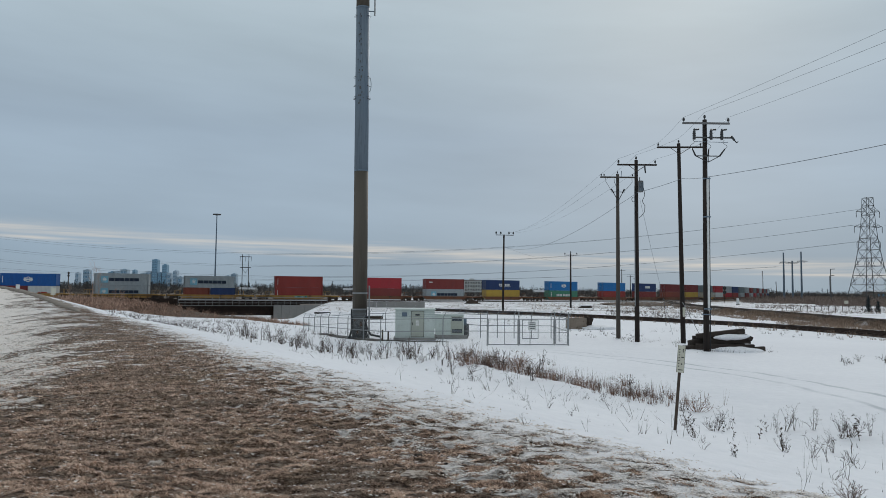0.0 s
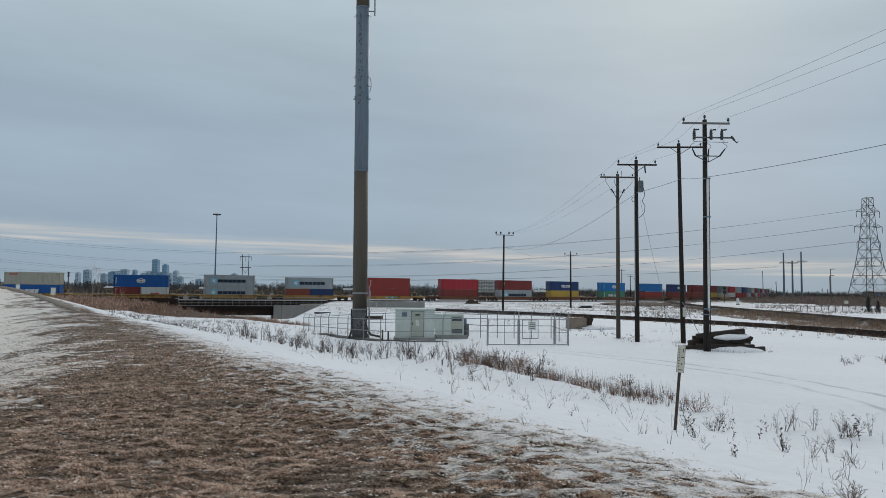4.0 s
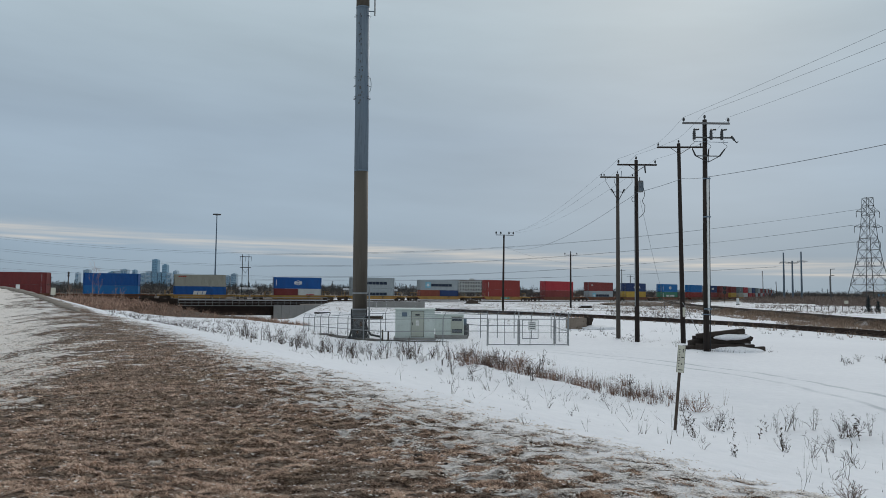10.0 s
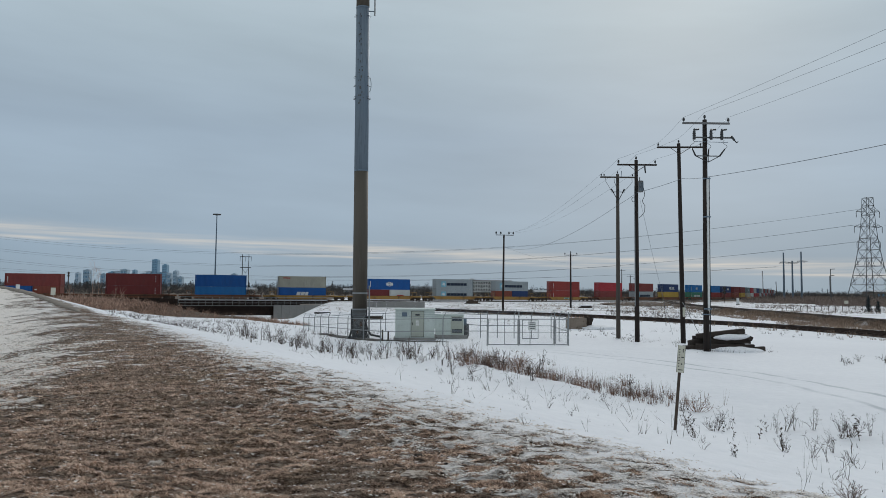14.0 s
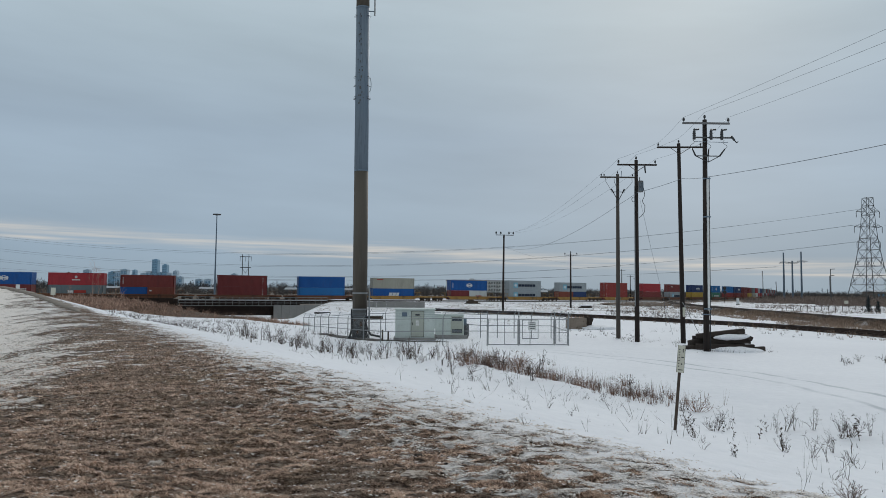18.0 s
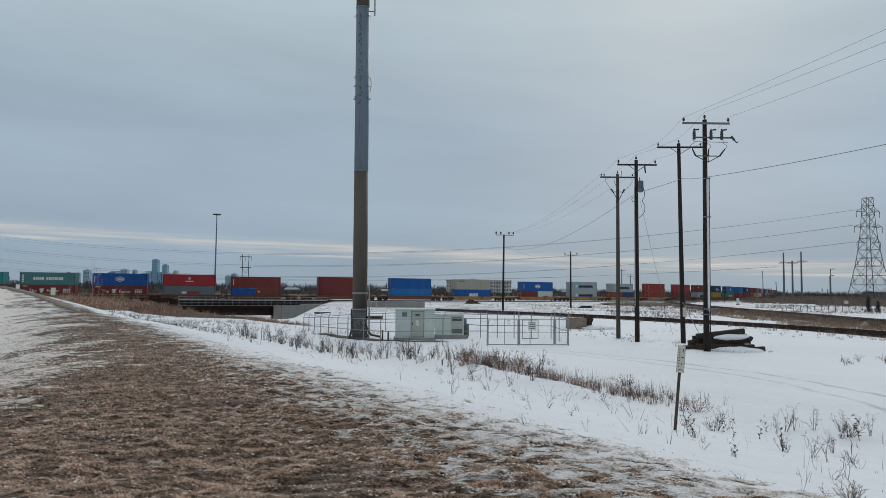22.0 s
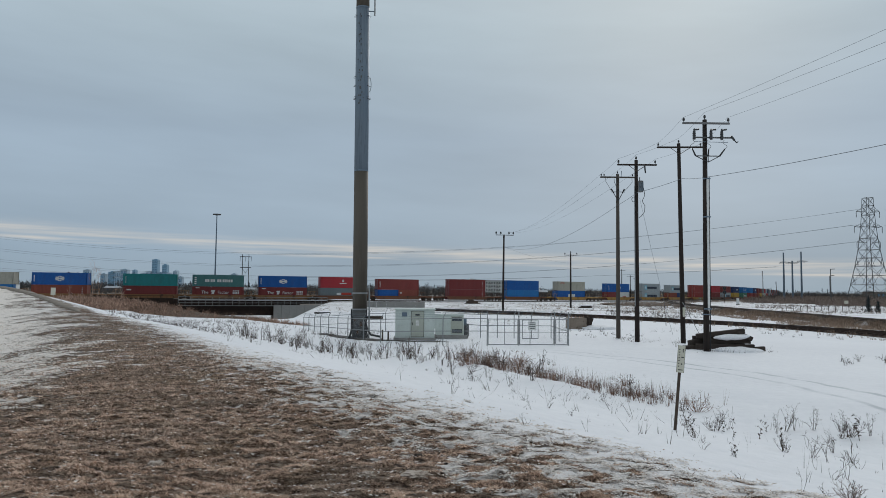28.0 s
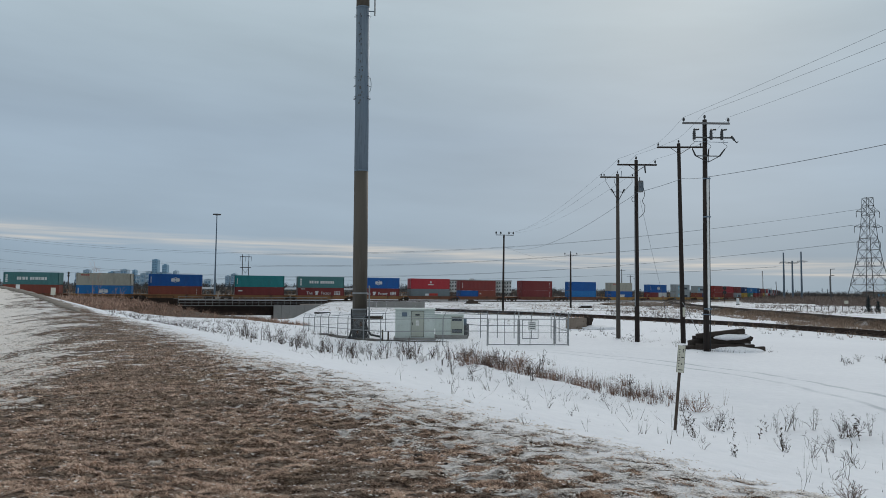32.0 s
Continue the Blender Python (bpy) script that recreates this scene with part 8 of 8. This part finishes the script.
    for i in range(1500):
        u = rng.uniform(11, 86)
        v = rng.normal(15.8 - 0.03 * u, 2.4)
        x, y = -0.545 * u + 0.838 * v, 0.838 * u + 0.545 * v
        if noise.noise(Vector((u * 0.35, v * 0.45, 1.5))) < 0.12:
            continue
        h = 0.08 + 0.5 * rng.random() ** 2.5
        ch.append(spikes(rng, 4, (x, y, zland(x, y) - 0.02), h * 1.3, h, 0.006 + 0.00008 * u))
    for i in range(420):
        x = rng.uniform(4, 30)
        y = rng.uniform(46, 100)
        if noise.noise(Vector((x * 0.13, y * 0.13, 7.0))) < 0.12:
            continue
        h = rng.uniform(0.15, 0.5)
        ch.append(spikes(rng, 9, (x, y, zland(x, y) - 0.02), h * 0.9, h, 0.009))
    for i in range(1500):
        y = rng.uniform(92, 185)
        x = rng.uniform(-0.16, 0.42) * y
        if noise.noise(Vector((x * 0.09, y * 0.05, 9.0))) < 0.02:
            continue
        h = 0.12 + 0.75 * rng.random() ** 3
        ch.append(spikes(rng, 9, (x, y, zland(x, y) - 0.03), h * 1.1 + 0.2, h, 0.014))
    for i in range(150):
        u, v = rng.uniform(2, 14), rng.uniform(7.5, 18)
        x, y = -0.545 * u + 0.838 * v, 0.838 * u + 0.545 * v
        h = 0.06 + 0.55 * rng.random() ** 2.2
        ch.append(spikes(rng, int(rng.integers(1, 4)), (x, y, zland(x, y) - 0.02), h * (1.6 if rng.random() < 0.35 else 0.35), h, 0.0045))
    for i in range(900):
        y = rng.uniform(84, 150)
        x = rng.uniform(0.24, 0.40) * y
        if noise.noise(Vector((x * 0.15, y * 0.12, 17.0))) < 0.05 or np.hypot(*(NEAR - np.array((x, y))).T).min() < 2.0:
            continue
        h = 0.2 + 0.7 * rng.random() ** 2
        ch.append(spikes(rng, 11, (x, y, zland(x, y) - 0.03), h * 0.9, h, 0.014))
    # growth round the feet of the poles, the timber and the concrete block
    for cx, cy, r in ((12.7, 44.4, 0.9), (12.3, 47.4, 0.9), (15.5, 43.8, 0.9), (14.6, 37.6, 1.1), (15.2, 37.9, 1.3), (17.0, 38.0, 1.2), (17.9, 38.2, 0.8), (12.9, 58.4, 0.9), (13.8, 58.8, 1.2), (14.6, 40.5, 1.5), (16.5, 41.0, 1.8), (13.4, 46.0, 1.6), (22.0, 60.0, 3.0), (17.5, 56.0, 2.5)):
        for k in range(16):
            x, y = cx + rng.normal(0, r * 0.6), cy + rng.normal(0, r * 0.5)
            h = 0.08 + 0.5 * rng.random() ** 2
            ch.append(spikes(rng, 5, (x, y, zland(x, y) - 0.02), h * 1.0, h, 0.006))
    stuff("dry_grass", ch, M["stem"], "thin dry brown grass stalks poking through snow", "dry grass")
    # bare saplings near the cutting
    for x, y, h, sd in ((-44.0, 85.5, 6.6, 3), (-44.6, 88.0, 5.6, 4), (-40.5, 84.0, 3.4, 5), (-50.5, 92.0, 3.2, 6), (-33.0, 70.0, 3.0, 9)):
        t = thing("bare_sapling", pose(x, y, zland(x, y)), "thin leafless sapling by the berm", "sapling", "saplings by the cutting")
        r2 = random.Random(sd)
        bm = B()
        tube(bm, [(r2.uniform(-0.08, 0.08), r2.uniform(-0.08, 0.08), -0.1 + h * i / 6) for i in range(7)], [0.032 * (1 - i / 7) for i in range(7)])
        part("trunk", bm, M["twig"], t)
        bm = B()
        for i in range(13):
            z = h * r2.uniform(0.3, 0.95)
            a = r2.uniform(0, 6.28)
            L = h * 0.22 * (1.1 - z / h) + 0.15
            b0 = Vector((0, 0, z))
            b1 = b0 + Vector((math.cos(a) * L * 0.7, math.sin(a) * L * 0.7, L * 1.1))
            rod(bm, b0, b1, 0.012, 0.005, n=3, caps=False)
            for k in range(2):
                rod(bm, b0.lerp(b1, 0.6), b1 + Vector((r2.uniform(-0.2, 0.2), r2.uniform(-0.2, 0.2), r2.uniform(0, 0.3))), 0.008, 0.004, n=3, caps=False)
        part("crown", bm, M["twig"], t)


weeds()


def blades(rng, x, y, length, width, rise, squeeze, lift):
    """Loose blades lying on the berm: one slim triangle each."""
    m = len(x)
    z = land(x, y) + np.array([lumps(p, q) for p, q in zip(x, y)])
    a = rng.uniform(0, 2 * math.pi, m)
    t = np.stack([np.cos(a), np.sin(a) * squeeze, rng.uniform(rise[0], rise[1], m) ** 1.2], 1) * length[:, None]
    b2 = a + rng.uniform(0.9, 2.2, m)
    w = np.stack([np.cos(b2), np.sin(b2), rng.uniform(-0.3, 0.3, m)], 1) * width[:, None]
    p = np.stack([x, y, z + lift], 1)
    return np.concatenate([p - w, p + w, p + t], 1).reshape(-1, 3)


M["crust"] = surface("frosted_grass_and_old_snow", (0.87, 0.82, 0.785), (0.68, 0.60, 0.54), 2.5, 35, 0.85, relief=0.4, island=0.28)


def matted_grass():
    """Short dead blades over the trodden top of the berm, in ruffled tufts, thickest close by."""
    rng = np.random.default_rng(8)
    n = 1500000
    d = 1.55 / (0.018 + 0.36 * rng.random(n))
    x, y = d * rng.uniform(-0.80, 0.62, n), d
    # the ground round the camera's stand, to all sides
    k = 90000
    x[:k], y[:k], d[:k] = rng.normal(0, 4.0, k), rng.normal(1.0, 4.0, k), 3.0
    u, v = -0.545 * x + 0.838 * y, 0.838 * x + 0.545 * y
    edge = v + np.maximum((u - 40) / 16.5, 0) ** 2
    far = 2.7 * np.clip((u - 9.5) / 7.5, 0, 1) - 1.6 + 1.5 * np.clip((u - 13) / 29, 0, 1)
    side = np.clip((0.62 - x / d) / 0.08, 0, 1) * np.clip((x / d + 0.80) / 0.08, 0, 1)
    side[:k] = 1.0
    some = (rng.random(n) < side) & (u < 86) & (edge < 7.5)
    x, y, d, u, v, edge, far = (q[some] for q in (x, y, d, u, v, edge, far))
    # tufts drawn out sideways, and broad bald or thick places
    clump = np.array([noise.noise(Vector((a * 3.2, b_ * 8.5, 0.0))) + 0.6 * noise.noise(Vector((a * 8.0, b_ * 17.0, 3.0))) for a, b_ in zip(x, y)])
    thick = np.array([thatch(a, b_) for a, b_ in zip(x, y)])
    fit = np.clip((v - far + 0.4 + 1.7 * thick) / 1.8 + 1.0 * clump, 0.0, 1)
    # old snow lies in ripples between the tufts where the grass frays out down the slope
    out_ = np.clip((u - 18) / 22, 0, 1)
    low = 3.1 + 0.4 * np.clip((u - 10) / 8, 0, 1) + 1.1 * out_
    zone = np.clip((edge - low) / (5.35 + out_ - low), -1, 2)
    flank = np.exp(-((v - far + 0.5) / 1.1) ** 2) * (u > 9.5)
    rip = np.zeros(len(x))
    some = np.flatnonzero((zone < 1.6) & ((zone > -0.6) | (flank > 0.05)))
    rip[some] = [ripples(p, q) for p, q in zip(x[some], y[some])]
    lying = rip + 0.66 * zone - 0.34
    fit = fit * np.clip(0.5 - lying / 0.2, 0.02, 1) * np.clip((1.7 - zone) / 0.7, 0, 1)
    # thin streaks of grass on the snowy left flank
    some = np.flatnonzero((v - far < 0.6) & (v - far > -6.0) & (u > 9.5))
    wisp = np.array([noise.noise(Vector((p * 0.7, q * 1.5, 41.0))) + 0.6 * noise.noise(Vector((p * 2.2, q * 4.5, 43.0))) for p, q in zip(x[some], y[some])])
    fit[some] = np.maximum(fit[some], 0.8 * np.clip((wisp - 0.14) / 0.2, 0, 1))
    loss = 0.45 * np.exp(-((lying - 0.1) / 0.16) ** 2) * (zone > -0.6) + 0.5 * flank * (rip > 0.08) + 0.008 * (zone < 0)
    some = np.flatnonzero(rng.random(len(x)) < loss)
    fx, fy, fd = x[some], y[some], np.minimum(d[some], 18)
    frost = blades(rng, fx, fy, (0.014 + 0.0024 * fd) * rng.uniform(0.5, 1.5, len(fx)), (0.0022 + 0.0013 * fd) * rng.uniform(0.5, 1.5, len(fx)), (0.08, 0.40), 0.5, 0.010)
    stuff("frosted_grass", [frost], M["crust"], "ripples of old snow caught on dead grass", "snow")
    keep = rng.random(len(x)) < fit * np.clip(0.95 + 0.6 * clump, 0.65, 1.0)
    x, y, d, clump = x[keep], y[keep], d[keep], clump[keep]
    near = np.minimum(d, 15)
    length = (0.013 + 0.0020 * near) * rng.uniform(0.45, 1.5, len(x)) * (1 + 0.5 * np.clip(clump, -0.6, 0.8))
    tri = blades(rng, x, y, length, (0.0009 + 0.00060 * near) * rng.uniform(0.5, 1.5, len(x)), (0.12, 0.85), 0.6, -0.003)
    stuff("dead_grass", [tri], M["blade"], "matted brown dead grass on top of the berm", "dry grass")


def blade_material():
    m, nt, b = nodes_of("dead_grass_blades", 0.9, 0.0, 0.15)
    g = nt.nodes.new("ShaderNodeNewGeometry")
    tc = nt.nodes.new("ShaderNodeTexCoord").outputs["Object"]
    r = nt.nodes.new("ShaderNodeValToRGB")
    for _ in range(2):
        r.color_ramp.elements.new(0.5)
    for e, (p, c) in zip(r.color_ramp.elements, ((0.0, (0.052, 0.031, 0.023)), (0.32, (0.335, 0.222, 0.163)), (0.62, (0.74, 0.525, 0.400)), (1.0, (0.93, 0.75, 0.61)))):
        e.position, e.color = p, (*c, 1)
    # tuft noise pulls blades to the dark end, painting shaded pits into their colour
    tuft = noise_fac(nt, tc, 6.0, 5.0, 0.65, 0.36, 0.64, stretch=(0.6, 1.2, 1.0))
    k = arith(nt, "ADD", arith(nt, "MULTIPLY", g.outputs["Random Per Island"], 0.5), arith(nt, "MULTIPLY", tuft, 0.5))
    nt.links.new(k, r.inputs[0])
    # here and there yellower, here and there damp and greyer
    warm = noise_fac(nt, tc, 0.8, 4.0, 0.6, 0.52, 0.66)
    c = blend(nt, arith(nt, "MULTIPLY", warm, 0.35), r.outputs[0], (0.30, 0.215, 0.115))
    damp = noise_fac(nt, tc, 0.55, 4.0, 0.6, 0.54, 0.68, stretch=(1.0, 1.0, 3.0))
    c = blend(nt, arith(nt, "MULTIPLY", damp, 0.45), c, (0.13, 0.115, 0.098))
    nt.links.new(c, b.inputs["Base Color"])
    return m


M["blade"] = blade_material()
matted_grass()


def clods():
    """Dark lumps added in place of a shaded hole, and scraps of old snow lying on the berm."""
    rnd = random.Random(14)
    for x, y, r in ((-0.22, 6.55, 0.045), (-0.10, 6.42, 0.024), (0.05, 6.3, 0.020)):
        bm = B()
        bmesh.ops.create_icosphere(bm, subdivisions=2, radius=r)
        for v in bm.verts:
            v.co *= 1 + 0.45 * noise.noise(v.co * 22 + Vector((x * 9, y, 0)))
            v.co.z *= 0.6
        t = tagged(new("clod", mesh_of("clod", bm, M["clod"])), "small dark lump added for a hole in the dead grass", "clod", "clods on the berm")
        t.matrix_basis = pose(x, y, zland(x, y) + r * 0.25, 0, 0, rnd.uniform(0, 360))
    for x, y, rx, ry in ((-0.21, 5.82, 0.115, 0.085), (-0.62, 5.9, 0.05, 0.05), (-2.6, 6.3, 0.07, 0.06)):
        bm = B()
        bmesh.ops.create_icosphere(bm, subdivisions=3, radius=1.0)
        for v in bm.verts:
            k = 1 + 0.5 * noise.noise(v.co * 2.6 + Vector((x, y, 2)))
            v.co = Vector((v.co.x * rx * k, v.co.y * ry * k, v.co.z * 0.028 * k + 0.01 * noise.noise(v.co * 6)))
        t = tagged(new("snow_patch", mesh_of("snow_patch", bm, M["old_snow"])), "small dirty scrap of old snow on dead grass", "snow patch", "snow scraps on the berm")
        t.matrix_basis = pose(x, y, zland(x, y) + 0.004)


M["old_snow"] = surface("dirty_old_snow", (0.60, 0.52, 0.46), (0.36, 0.28, 0.22), 14, 70, 0.85, relief=0.6)
clods()


# ---------------------------------------------------------------- what moves
def motions():
    """The train runs along its line the whole time, gaining a little speed."""
    times = [i * 1.0 for i in range(33)]
    for ob, s0, z in MOVING:
        rows = []
        for t in times:
            x, y, a = on_track(s0 + SPEED * t + GAIN * t * t / 2)
            rows.append((t, Matrix.Translation((x, y, RAIL_Z + z)) @ Matrix.Rotation(a, 4, "Z")))
        walk(ob, rows)
    steps = [i * 0.1 for i in range(321)]
    for w, x in TURNING:
        walk(w, [(t, Matrix.Translation((x, 0, 0.42)) @ Matrix.Rotation((SPEED * t + GAIN * t * t / 2) / 0.42, 4, "Y")) for t in steps])


motions()
